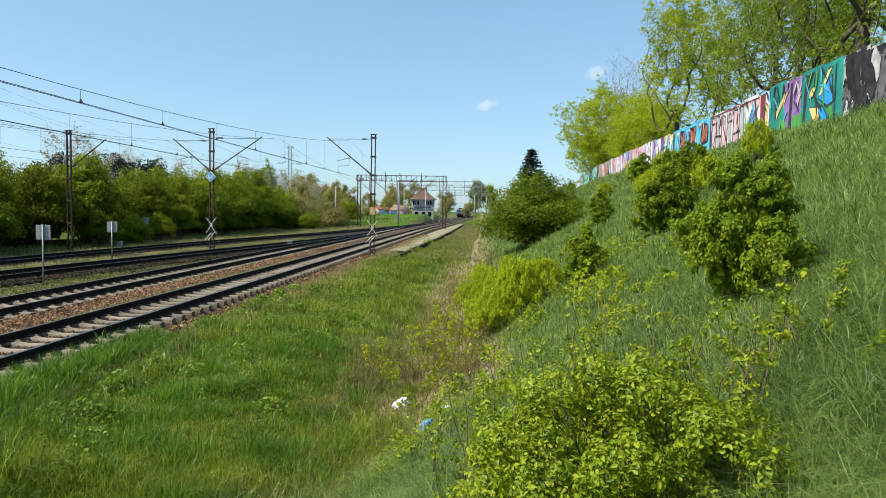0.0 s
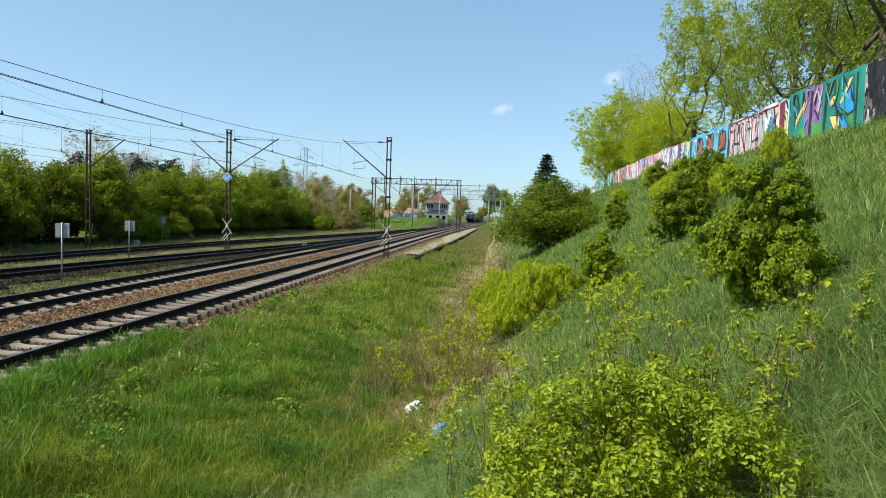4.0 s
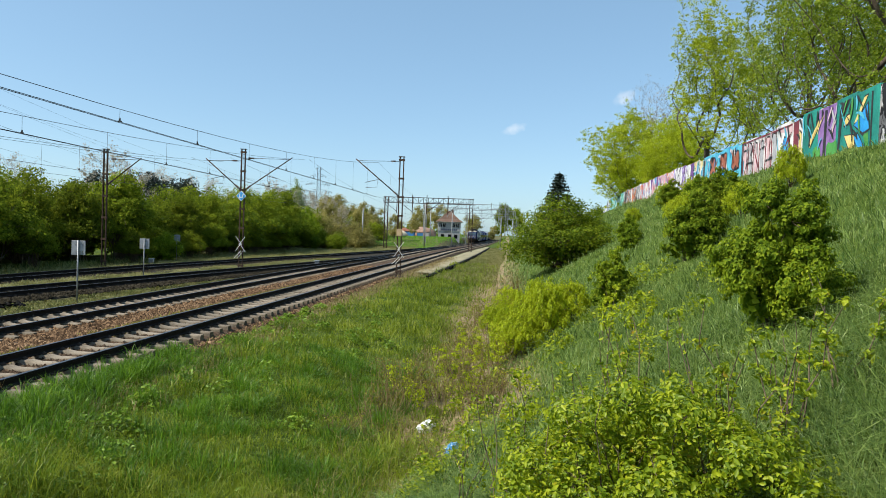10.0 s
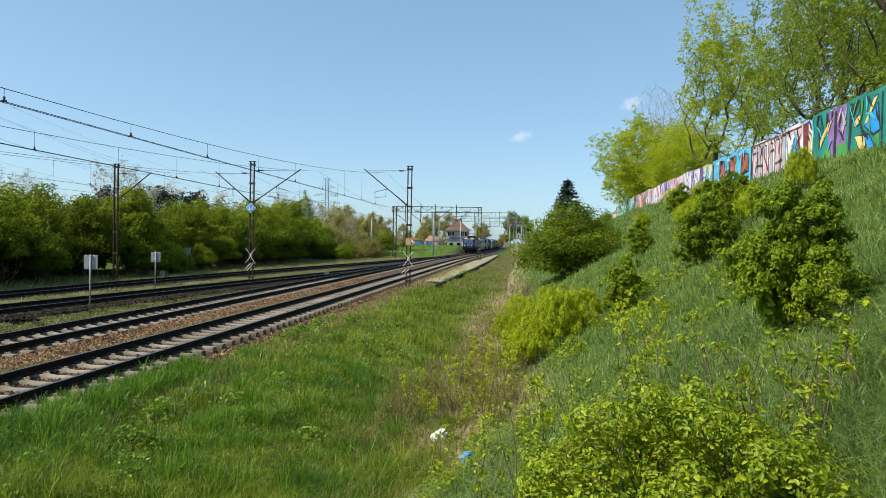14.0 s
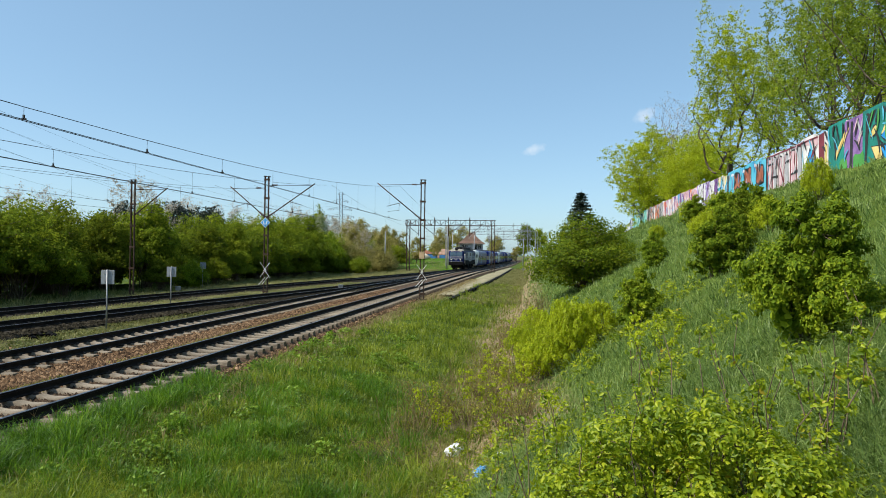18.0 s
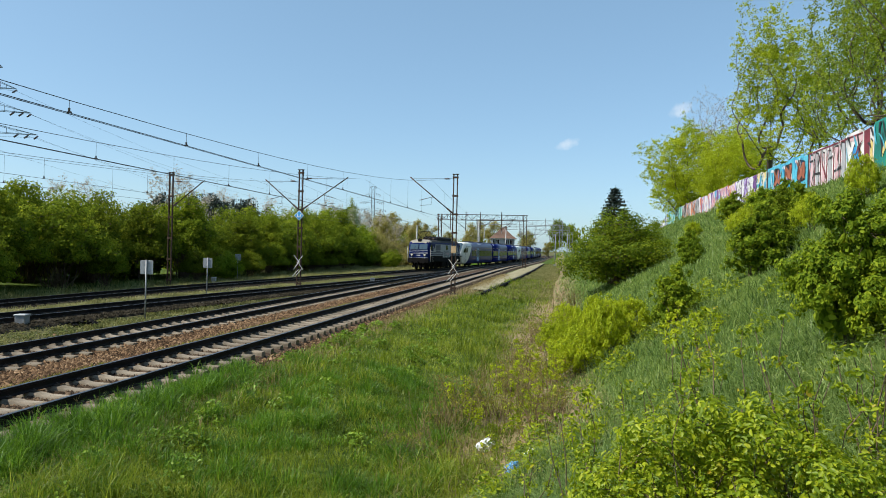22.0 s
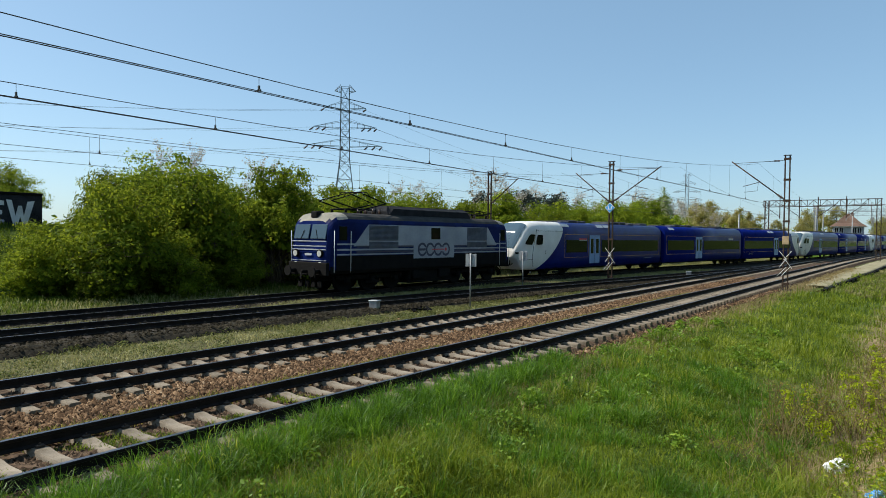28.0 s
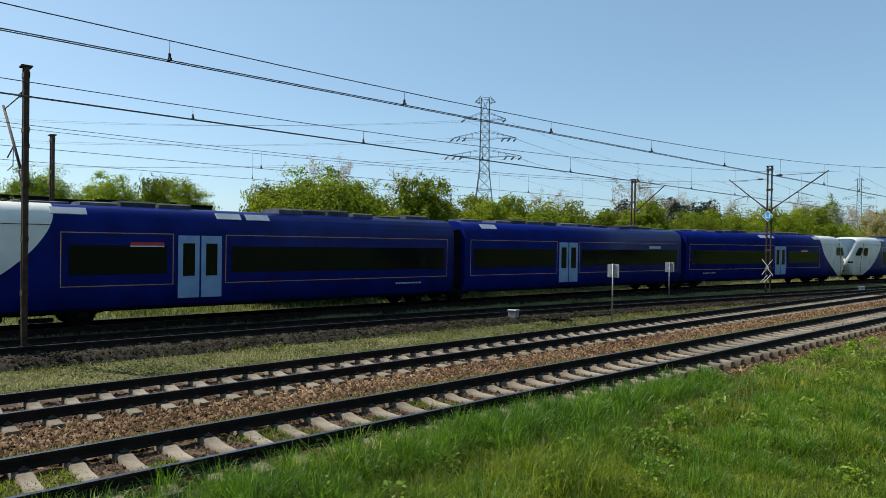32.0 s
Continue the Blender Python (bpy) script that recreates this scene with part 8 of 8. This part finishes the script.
blades("grass_bank", np.stack([x, y, ground_z(x, y) - 0.02], -1), (0.1 + 0.14 * gr.rand(len(x))) * (1 + 0.008 * r), 0.0046 * (r / 4) ** 0.85 * (0.7 + 0.6 * gr.rand(len(x))), 0.7, gr, M_GRASS_BANK, "short grass between the tufts on the bank", 0.5, (-0.25, -0.1, 0), False)

x, y, r = fan(52000, 8, 70, -22, 12, gr)
ok = np.abs(x - foot(y)) < 0.5 + 1.2 * gr.rand(len(x)) ** 1.5
x, y, r = x[ok], y[ok], r[ok]
h = 0.08 + 0.4 * gr.rand(len(x)) ** 3
blades("dry_grass", np.stack([x, y, ground_z(x, y) - 0.02], -1), h, 0.005 * (r / 8) ** 0.8 * (0.7 + 0.6 * gr.rand(len(x))), 0.8, gr, M_DRY, "dry brown stalks along the hollow", fine=False)
x, y = -8.0 + 7.5 * gr.rand(60000), 48 + 110 * gr.rand(60000) ** 1.3
ok = (x > np.interp(y, [47, 50, 78, 110, 160], [-7.4, -5.3, -4.6, -4.2, -4.1]) + 0.15 * gr.randn(len(x))) & (x < foot(y) + 0.5) & (gr.rand(len(x)) < 0.35 + 0.8 * lush(x, y))
x, y = x[ok], y[ok]
blades("far_dry_grass", np.stack([x, y, ground_z(x, y) - 0.02], -1), 0.12 + 0.3 * gr.rand(len(x)) * lush(x, y), 0.03 + 0.0006 * y, 0.7, gr, leafy("dry_green_mix", [(0.0, (0.10, 0.12, 0.03)), (0.5, (0.20, 0.20, 0.07)), (1.0, (0.38, 0.33, 0.17))], 0.1, 0.3, 0.4, 0.4), "pale half-dry grass beside the sunken kerb", fine=False)
k = np.repeat(np.arange(420), 40)
cx, cy = -7.75 + 0.28 * gr.randn(420), 0.5 + 15 * gr.rand(420) ** 1.3
d = gr.randn(len(k), 2) * 0.5
x, y = cx[k] + 0.13 * d[:, 0], cy[k] + 0.13 * d[:, 1]
blades("edge_tufts", np.stack([x, y, np.full(len(x), -0.45)], -1), (0.3 + 0.25 * gr.rand(len(x))) * (0.5 + 0.7 * gr.rand(420))[k], 0.008 * (0.7 + 0.6 * gr.rand(len(x))) * (1 + y / 25), 0.3, gr, M_GRASS_LUSH, "green grass tufts spilling onto the ballast", 0.5, np.concatenate([d * 0.8, np.zeros((len(x), 1))], 1))
x, y = -7.45 + 0.5 * gr.randn(46000), 2 + 85 * gr.rand(46000) ** 1.4
ok = (x > -8.4) & (gr.rand(len(x)) < 0.3 + lush(x, y))
x, y = x[ok], y[ok]
blades("dry_verge", np.stack([x, y, np.maximum(ground_z(x, y), -0.5) - 0.02], -1), 0.12 + 0.25 * gr.rand(len(x)) ** 2, 0.006 * (1 + y / 30), 0.8, gr, M_DRY, "pale dry grass along the ballast edge", fine=False)

x, y = -16.8 + 1.8 * gr.randn(120000), -8 + 70 * gr.rand(120000) ** 1.3
lim = np.array([third_at(v) for v in np.linspace(-10, 84, 95)])
xl = np.interp(y, np.linspace(-10, 84, 95), lim) + np.clip(2.3 - 0.05 * (y - 8), 1.5, 2.3)
ok = (x > xl - 0.2) & (x < -15.15) & (gr.rand(len(x)) < 2.2 * lush(x, y) - 0.3)
x, y = x[ok], y[ok]
blades("verge_weeds", np.stack([x, y, np.full(len(x), -0.42)], -1), 0.05 + 0.17 * gr.rand(len(x)) * (0.3 + lush(x, y)), 0.013 * (1 + y / 30), 0.8, gr, M_VERGE, "short dusty weeds between the tracks", fine=False)
y = -8 + 75 * gr.rand(60000) ** 1.2
x = 0.5 * (np.interp(y, LINE_THIRD[1], LINE_THIRD[0]) + np.interp(y, LINE_TRAIN[1], LINE_TRAIN[0])) + 0.5 * gr.randn(len(y))
ok = (np.interp(y, LINE_THIRD[1], LINE_THIRD[0]) - x > 1.1) & (x - np.interp(y, LINE_TRAIN[1], LINE_TRAIN[0]) > 1.1) & (gr.rand(len(x)) < 1.6 * lush(x, y))
x, y = x[ok], y[ok]
blades("verge_weeds", np.stack([x, y, np.full(len(x), -0.22)], -1), 0.05 + 0.16 * gr.rand(len(x)) * (0.3 + lush(x, y)), 0.014 * (1 + y / 30), 0.8, gr, M_VERGE, "dusty weeds between the side tracks", fine=False)
x, y = -27.9 + 1.3 * gr.randn(30000), 0 + 100 * gr.rand(30000)
ok = (x < np.interp(y, LINE_TRAIN[1], LINE_TRAIN[0]) - 1.9) & (x > -33)
x, y = x[ok], y[ok]
blades("verge_grass", np.stack([x, y, ground_z(x, y) - 0.02], -1), 0.15 + 0.3 * gr.rand(len(x)), 0.02 + 0.01 * gr.rand(len(x)), 0.6, gr, M_VERGE, "dusty green grass strip before the hedge", fine=False)
x, y = -28.5 - 18 * gr.rand(50000), -6 + 32 * gr.rand(50000)
blades("mound_grass_shaded", np.stack([x, y, ground_z(x, y) - 0.02], -1), 0.15 + 0.35 * gr.rand(len(x)) * lush(x, y), 0.03 + 0.02 * gr.rand(len(x)), 0.6, gr, M_MOUND_SHADED, "rough green grass on the mound, coloured darker for shade", fine=False)
x, y = -31 + 13 * gr.rand(26000), 62 + 72 * gr.rand(26000)
ok = (x < np.interp(y, _run[1], _run[0]) - 2.2)
x, y = x[ok], y[ok]
blades("far_dry_verge", np.stack([x, y, ground_z(x, y) - 0.02], -1), 0.15 + 0.3 * gr.rand(len(x)), 0.04 + 0.03 * gr.rand(len(x)), 0.6, gr, M_VERGE, "pale half-dry grass before the far hedge", fine=False)
x, y = -30 + 22 * gr.rand(26000), 128 + 82 * gr.rand(26000)
ok = (x < np.interp(y, _run[1], _run[0]) - 2.5)
x, y = x[ok], y[ok]
blades("far_lawn", np.stack([x, y, ground_z(x, y) - 0.02], -1), 0.15 + 0.25 * gr.rand(len(x)), 0.06 + 0.04 * gr.rand(len(x)), 0.6, gr, leafy("lawn", [(0, (0.08, 0.2, 0.02)), (0.6, (0.14, 0.3, 0.03)), (1, (0.3, 0.34, 0.04))], 0.2, 0.3), "bright green lawn before the signal box", fine=False)


M_MOSS = leafy("moss_weeds", [(0.0, (0.09, 0.09, 0.018)), (0.5, (0.20, 0.19, 0.035)), (1.0, (0.34, 0.30, 0.09))], 0.1, 0.3, 0.4, 0.8)
x, y = -10.6 + 0.17 * gr.randn(26000), -5 + 42 * gr.rand(26000) ** 1.3
ok = lush(x, y) > 0.22
x, y = x[ok], y[ok]
blades("moss_line", np.stack([x, y, np.full(len(x), -0.24)], -1), 0.06 + 0.10 * gr.rand(len(x)), 0.013 * (1 + np.maximum(y, 0) / 25), 0.8, gr, M_MOSS, "thin line of yellow-green weeds in the ballast", fine=False)
x, y = -9.37 + 1.3 * (gr.rand(26000) - 0.5), -4 + 14 * gr.rand(26000)
ok = (lush(x * 1.7, y * 1.7) > 0.5) & (np.abs(np.abs(x + 9.37) - 0.7535) > 0.06)
x, y = x[ok], y[ok]
blades("track_weeds", np.stack([x, y, np.full(len(x), -0.27)], -1), 0.04 + 0.1 * gr.rand(len(x)), 0.010 + 0.004 * gr.rand(len(x)), 0.8, gr, M_GRASS, "low green weeds between the sleepers", fine=False)
k = np.repeat(np.arange(150), 80)
cx, cy = -7.95 + 0.28 * gr.randn(150), 0.5 + 11 * gr.rand(150) ** 1.2
d = gr.randn(len(k), 2) * 0.5
x, y = cx[k] + 0.2 * d[:, 0], cy[k] + 0.2 * d[:, 1]
ok = x > -8.45
x, y, d, k = x[ok], y[ok], d[ok], k[ok]
blades("rail_tufts", np.stack([x, y, np.full(len(x), -0.5)], -1), (0.4 + 0.3 * gr.rand(len(x))) * (0.5 + 0.7 * gr.rand(150))[k], 0.008 * (0.7 + 0.6 * gr.rand(len(x))) * (1 + np.maximum(y, 0) / 25), 0.3, gr, M_GRASS_LUSH, "tall fresh grass tufts leaning over the rail", 0.5, tuft_push(d, 0.7))


def herb_patch(name, cx, cy, per, spread, size, mat, label, seed, zf=ground_z, tall=0.16):
    """Low broad-leaved weeds in patches."""
    rs = np.random.RandomState(seed)
    k = np.repeat(np.arange(len(cx)), per)
    d = rs.randn(len(k), 2) * spread * (0.5 + rs.rand(len(cx)))[k][:, None]
    x, y = cx[k] + d[:, 0], cy[k] + d[:, 1]
    z = zf(x, y) + tall * (0.15 + rs.rand(len(k))) * np.exp(-(d ** 2).sum(1) / (2 * spread ** 2)) * (0.6 + 0.8 * rs.rand(len(cx)))[k]
    nrm = rs.randn(len(k), 3) * 0.5 + np.array([0, 0, 1.0])
    return tagged(part(name, leaf_mesh(name, np.stack([x, y, z], -1), nrm, size * (1 + np.hypot(x, y) / 30), rs, "leaf", 1.5), mat), label, "weeds", kind="stuff")


M_HERB = leafy("herb_leaves", [(0.0, (0.07, 0.14, 0.012)), (0.5, (0.14, 0.24, 0.018)), (1.0, (0.23, 0.33, 0.03))], 0.3, 0.3, 0.3, 1.0)
hx = np.concatenate([-7.7 + 0.35 * gr.rand(46), -7.4 + 4.2 * gr.rand(60) ** 1.5])
hy = np.concatenate([1.5 + 26 * gr.rand(46), 2.5 + 24 * gr.rand(60) ** 1.4])
herb_patch("weeds", hx, hy, 120, 0.22, 0.05, M_HERB, "dark green broad-leaved weeds among the grass", 301, tall=0.26)
bxs = np.concatenate([-0.6 + 5.0 * gr.rand(60), -1.5 + 1.6 * gr.rand(40)])
bys = np.concatenate([3.5 + 18 * gr.rand(60), 8 + 12 * gr.rand(40)])
herb_patch("weeds", bxs, bys, 110, 0.16, 0.05, M_LEAF_NEAR, "yellow-green seedlings among the grass", 302, tall=0.3)


vx, vy = -15.4 - 3.6 * gr.rand(260), -4 + 40 * gr.rand(260) ** 1.3
vk = vx > np.interp(vy, LINE_THIRD[1], LINE_THIRD[0]) + 1.7
M_VERGE_HERB = leafy("verge_herb_leaves", [(0.0, (0.045, 0.055, 0.014)), (0.5, (0.11, 0.13, 0.035)), (1.0, (0.22, 0.23, 0.08))], 0.1, 0.3, 0.5, 0.6)
herb_patch("verge_herbs", vx[vk], vy[vk], 90, 0.3, 0.035, M_VERGE_HERB, "low olive weeds matted between the tracks", 303, lambda x, y: np.full(len(x), -0.42), 0.16)


def stalks(x, y, n, h, spread, seed, label, mat=M_DRY):
    """A tuft of dead upright stalks with side twigs."""
    rs = np.random.RandomState(seed)
    segs = []
    for i in range(n):
        p0 = np.array([0.12 * rs.randn(), 0.12 * rs.randn(), -0.03])
        q = p0 + np.array([spread * rs.randn(), spread * rs.randn(), h * (0.5 + 0.6 * rs.rand())])
        m = (p0 + q) / 2 + rs.randn(3) * 0.05
        segs += [(p0, m, 0.009, 0.007), (m, q, 0.007, 0.003)]
        for k in range(3):
            b = m + (q - m) * rs.rand()
            segs.append((b, b + rs.randn(3) * 0.1 + np.array([0, 0, 0.08]), 0.003, 0.0015))
    ob = part("dead_plant", wood_mesh("dead_plant", segs, 3), mat)
    ob.matrix_basis = Matrix.Translation((x, y, float(ground_z(x, y))))
    return tagged(ob, label, "dead plant", "dead stalks")


M_BRUSH = surf("brush_twigs", (0.085, 0.06, 0.032), (0.22, 0.155, 0.085), 8, 0.9, 0, 0.2)
M_BRUSH_LEAF = leafy("brush_leaves", [(0.0, (0.09, 0.13, 0.012)), (0.5, (0.20, 0.21, 0.02)), (0.8, (0.30, 0.27, 0.04)), (1.0, (0.33, 0.16, 0.05))], 0.2, 0.35, 0.2, 1.0)


def brush(x, y, n, h, spread, leaves, seed, label):
    """A low thicket of arching brown twigs with young leaves along them."""
    rs = np.random.RandomState(seed)
    segs, cl = [], []
    for i in range(n):
        a = rs.rand() * 6.28
        p0 = np.array([0.3 * spread * rs.randn(), 0.3 * spread * rs.randn(), -0.03])
        tip = p0 + np.array([math.cos(a) * spread * (0.4 + 0.8 * rs.rand()), math.sin(a) * spread * (0.4 + 0.8 * rs.rand()), h * (0.45 + 0.6 * rs.rand())])
        prev = p0
        for k in range(1, 6):
            u = k / 5
            cur = p0 + (tip - p0) * u + np.array([0, 0, 0.16 * h * math.sin(math.pi * u)]) + rs.randn(3) * 0.03
            segs.append((prev, cur, 0.009 * (1.15 - u), 0.009 * (0.95 - u)))
            if k > 1:
                side = cur + rs.randn(3) * np.array([0.14, 0.14, 0.1]) + np.array([0, 0, 0.08])
                segs.append((cur, side, 0.0035, 0.002))
                cl += [side, cur]
            prev = cur
    B = tagged(empty("brush"), label, "shrub", "brush in the hollow")
    part("branchwork", wood_mesh("branchwork", segs, 3), M_BRUSH, B, "bare brown twigs")
    cl = np.array(cl)
    pos, nrm = in_clumps(cl, np.full(len(cl), 0.07), leaves, rs, 0.1)
    part("foliage", leaf_mesh("foliage", pos, nrm, 0.038, rs, "leaf"), M_BRUSH_LEAF, B)
    put(B, x, y)


for i, (sx, sy, n, h, lv) in enumerate(((-2.0, 14.2, 26, 0.95, 420), (-2.5, 13.6, 20, 0.8, 260), (-1.5, 14.6, 20, 0.8, 300), (-0.5, 12.7, 24, 0.9, 160), (-0.1, 13.4, 20, 0.85, 220), (-0.9, 15.8, 24, 1.0, 420), (-0.2, 16.6, 20, 1.0, 420), (-1.4, 17.4, 22, 0.9, 300), (-0.9, 19.6, 26, 1.1, 420), (-1.6, 21.8, 24, 1.1, 300), (-0.6, 23.6, 26, 1.2, 420), (-1.2, 26.5, 26, 1.2, 300), (-0.3, 29.0, 30, 1.5, 360), (0.4, 32.0, 30, 1.6, 300), (-2.9, 16.5, 18, 0.7, 160), (-1.9, 11.2, 16, 0.55, 120), (-2.9, 11.9, 16, 0.6, 120))):
    brush(sx, sy, n, h, 0.45, lv, 500 + i, "low thicket of brown twigs with young leaves")
for i, (sx, sy, n, h) in enumerate(((-2.1, 14.6, 26, 0.95), (-2.5, 14.0, 16, 0.8), (-0.45, 14.2, 22, 0.95), (-0.2, 13.2, 18, 0.8), (-1.1, 16.5, 20, 1.0), (-1.5, 18.5, 16, 1.0), (-1.0, 20.5, 18, 1.1), (-1.7, 11.2, 14, 0.6), (-2.6, 10.6, 14, 0.6), (-0.9, 24, 20, 1.2), (-0.6, 28, 26, 1.4), (-0.2, 31, 26, 1.6), (0.6, 32.5, 26, 1.5), (-2.4, 13.6, 26, 1.1), (-2.7, 13.0, 20, 0.9), (-2.0, 12.2, 14, 0.7), (-0.5, 12.9, 20, 1.0), (-0.3, 16.8, 20, 1.1), (-1.2, 19.0, 22, 1.2), (-0.4, 21.5, 24, 1.3), (-2.2, 16.2, 18, 0.9), (-2.2, 13.2, 22, 1.0), (-2.45, 12.6, 14, 0.8), (-1.9, 15.4, 20, 1.0), (-0.7, 15.2, 20, 1.0), (-1.3, 13.6, 18, 0.8), (-0.1, 12.2, 16, 0.8), (0.05, 11.2, 14, 0.8), (-1.4, 10.4, 12, 0.6), (-1.9, 17.2, 18, 1.0), (-8.3, 9.6, 14, 0.5), (-8.2, 10.4, 10, 0.5), (-8.25, 14.0, 10, 0.45))):
    stalks(sx, sy, n // 3 + 1, h, 0.22, 200 + i, "tuft of dead brown stalks")


def stones(name, n, xf, y0, y1, z, size, mat, label, seed, power=1.6):
    """Loose ballast stones: small uneven octahedra."""
    rs = np.random.RandomState(seed)
    y = y0 + (y1 - y0) * rs.rand(n) ** power
    x = xf(y, rs)
    s = size * (0.6 + 0.8 * rs.rand(n)) * (1 + 0.012 * np.maximum(y, 0))
    D = np.array([[1, 0, 0], [-1, 0, 0], [0, 1, 0], [0, -1, 0], [0, 0, 0.55]])
    D = D - np.array([[0, 0, 0.4]]) * (np.arange(5) < 4)[:, None]
    P = D[None] * (0.7 + 0.6 * rs.rand(n, 5, 1)) * s[:, None, None] + 0.3 * rs.randn(n, 5, 3) * s[:, None, None]
    a = rs.rand(n) * 6.28
    c, sn = np.cos(a)[:, None], np.sin(a)[:, None]
    Q = np.stack([P[..., 0] * c - P[..., 1] * sn, P[..., 0] * sn + P[..., 1] * c, P[..., 2]], -1)
    Q += np.stack([x, y, z + 0.3 * s], -1)[:, None]
    F = np.array([[0, 2, 4], [2, 1, 4], [1, 3, 4], [3, 0, 4]])
    i = np.arange(n)[:, None, None] * 5
    return tagged(part(name, np_mesh(name, Q.reshape(-1, 3), [(i + F[None]).reshape(-1, 3)]), mat), label, "ballast", kind="stuff")


M_STONE_TRACK = leafy("track_stone", [(0.0, (0.016, 0.012, 0.009)), (0.5, (0.06, 0.041, 0.028)), (1.0, (0.17, 0.118, 0.08))], 0.04, 0.0, 0.25, 0.7, 0.95)
M_STONE = leafy("ballast_stone", [(0.0, (0.018, 0.012, 0.008)), (0.5, (0.095, 0.058, 0.034)), (0.85, (0.23, 0.148, 0.087)), (1.0, (0.38, 0.285, 0.19))], 0.04, 0.0, 0.25, 0.7, 0.95)
stones("ballast_stones", 48000, lambda y, rs: -11.39 + 1.15 * (2 * rs.rand(len(y)) - 1) , -4, 55, -0.245, 0.036, M_STONE, "loose brown ballast stones between the tracks", 1)
stones("ballast_stones", 17000, lambda y, rs: -9.37 + 0.68 * (2 * rs.rand(len(y)) - 1), -4, 45, -0.278, 0.036, M_STONE_TRACK, "loose ballast stones between the rails", 2)
stones("ballast_stones", 17000, lambda y, rs: -13.41 + 0.68 * (2 * rs.rand(len(y)) - 1), -4, 45, -0.285, 0.036, M_STONE_TRACK, "loose ballast stones between the rails", 3)
stones("ballast_stones", 9000, lambda y, rs: -8.1 + 0.22 * rs.randn(len(y)), -4, 45, -0.36, 0.03, M_STONE, "loose ballast stones on the shoulder", 4)
stones("ballast_stones", 7000, lambda y, rs: -15.1 + 0.3 * rs.randn(len(y)), -4, 45, -0.34, 0.03, M_STONE, "loose ballast stones on the shoulder", 5)

for xc, sd in ((-9.37, 31), (-13.41, 32)):
    stones("ballast_stones", 11000, lambda y, rs, c=xc: c + 0.7 * (2 * rs.rand(len(y)) - 1), -6, 18, -0.262, 0.034, M_STONE_TRACK, "small ballast stones filling the space between sleepers", sd, 1.2)
# Dark old stone, its colour lowered again for the shade beside the train.
M_STONE_OLD = leafy("old_ballast_stone", [(0.0, (0.008, 0.007, 0.005)), (0.5, (0.022, 0.019, 0.013)), (1.0, (0.06, 0.052, 0.036))], 0.04, 0.0, 0.35, 0.8, 0.95)
thirds = lambda y: np.interp(y, LINE_THIRD[1], LINE_THIRD[0])
trains = lambda y: np.interp(y, LINE_TRAIN[1], LINE_TRAIN[0])
stones("ballast_stones", 22000, lambda y, rs: thirds(y) + 0.3 + 1.9 * (2 * rs.rand(len(y)) - 1), -6, 60, -0.19, 0.036, M_STONE_OLD, "dark old ballast stones under the side track", 6, 1.3)
stones("ballast_stones", 16000, lambda y, rs: trains(y) + 1.75 * (2 * rs.rand(len(y)) - 1), -6, 70, -0.19, 0.036, M_STONE_OLD, "dark old ballast stones under the train's track", 7, 1.3)
stones("ballast_stones", 14000, lambda y, rs: -15.5 + 0.45 * rs.randn(len(y)), -6, 50, -0.41, 0.03, M_STONE_OLD, "dark gravel strewn beside the second track", 8)

# ---- sleepers ----
for (nm, lb, line, mat, y0, y1, yend, gap, conc), tr in zip(TRACKS, track_objects):
    me = sleeper_mesh(mat, 0.17 if conc else 0.22, 0.28 if conc else 0.24, conc)
    srs = np.random.RandomState(len(lb))
    yy = y0
    rest = []
    xs, ys = line
    while yy < yend:
        xx = float(np.interp(yy, ys, xs))
        sl = float(np.interp(yy + 1, ys, xs)) - xx
        mt = Matrix.Translation((xx, yy, 0.004 * srs.randn())) @ Matrix.Rotation(-math.atan(sl) + 0.012 * srs.randn(), 4, "Z")
        if yy < y1:
            ob = part("sleeper", me, None, tr)
            ob.matrix_basis = mt
        else:
            rest.append(mt)
        yy += gap
    if rest:
        bm = bmesh.new()
        for mt in rest:
            bx(bm, mt.translation.x, mt.translation.y, -0.25, 2.5, 0.24, 0.16)
        tagged(part("far_sleepers", bm, mat, tr), kind="stuff")


motions()
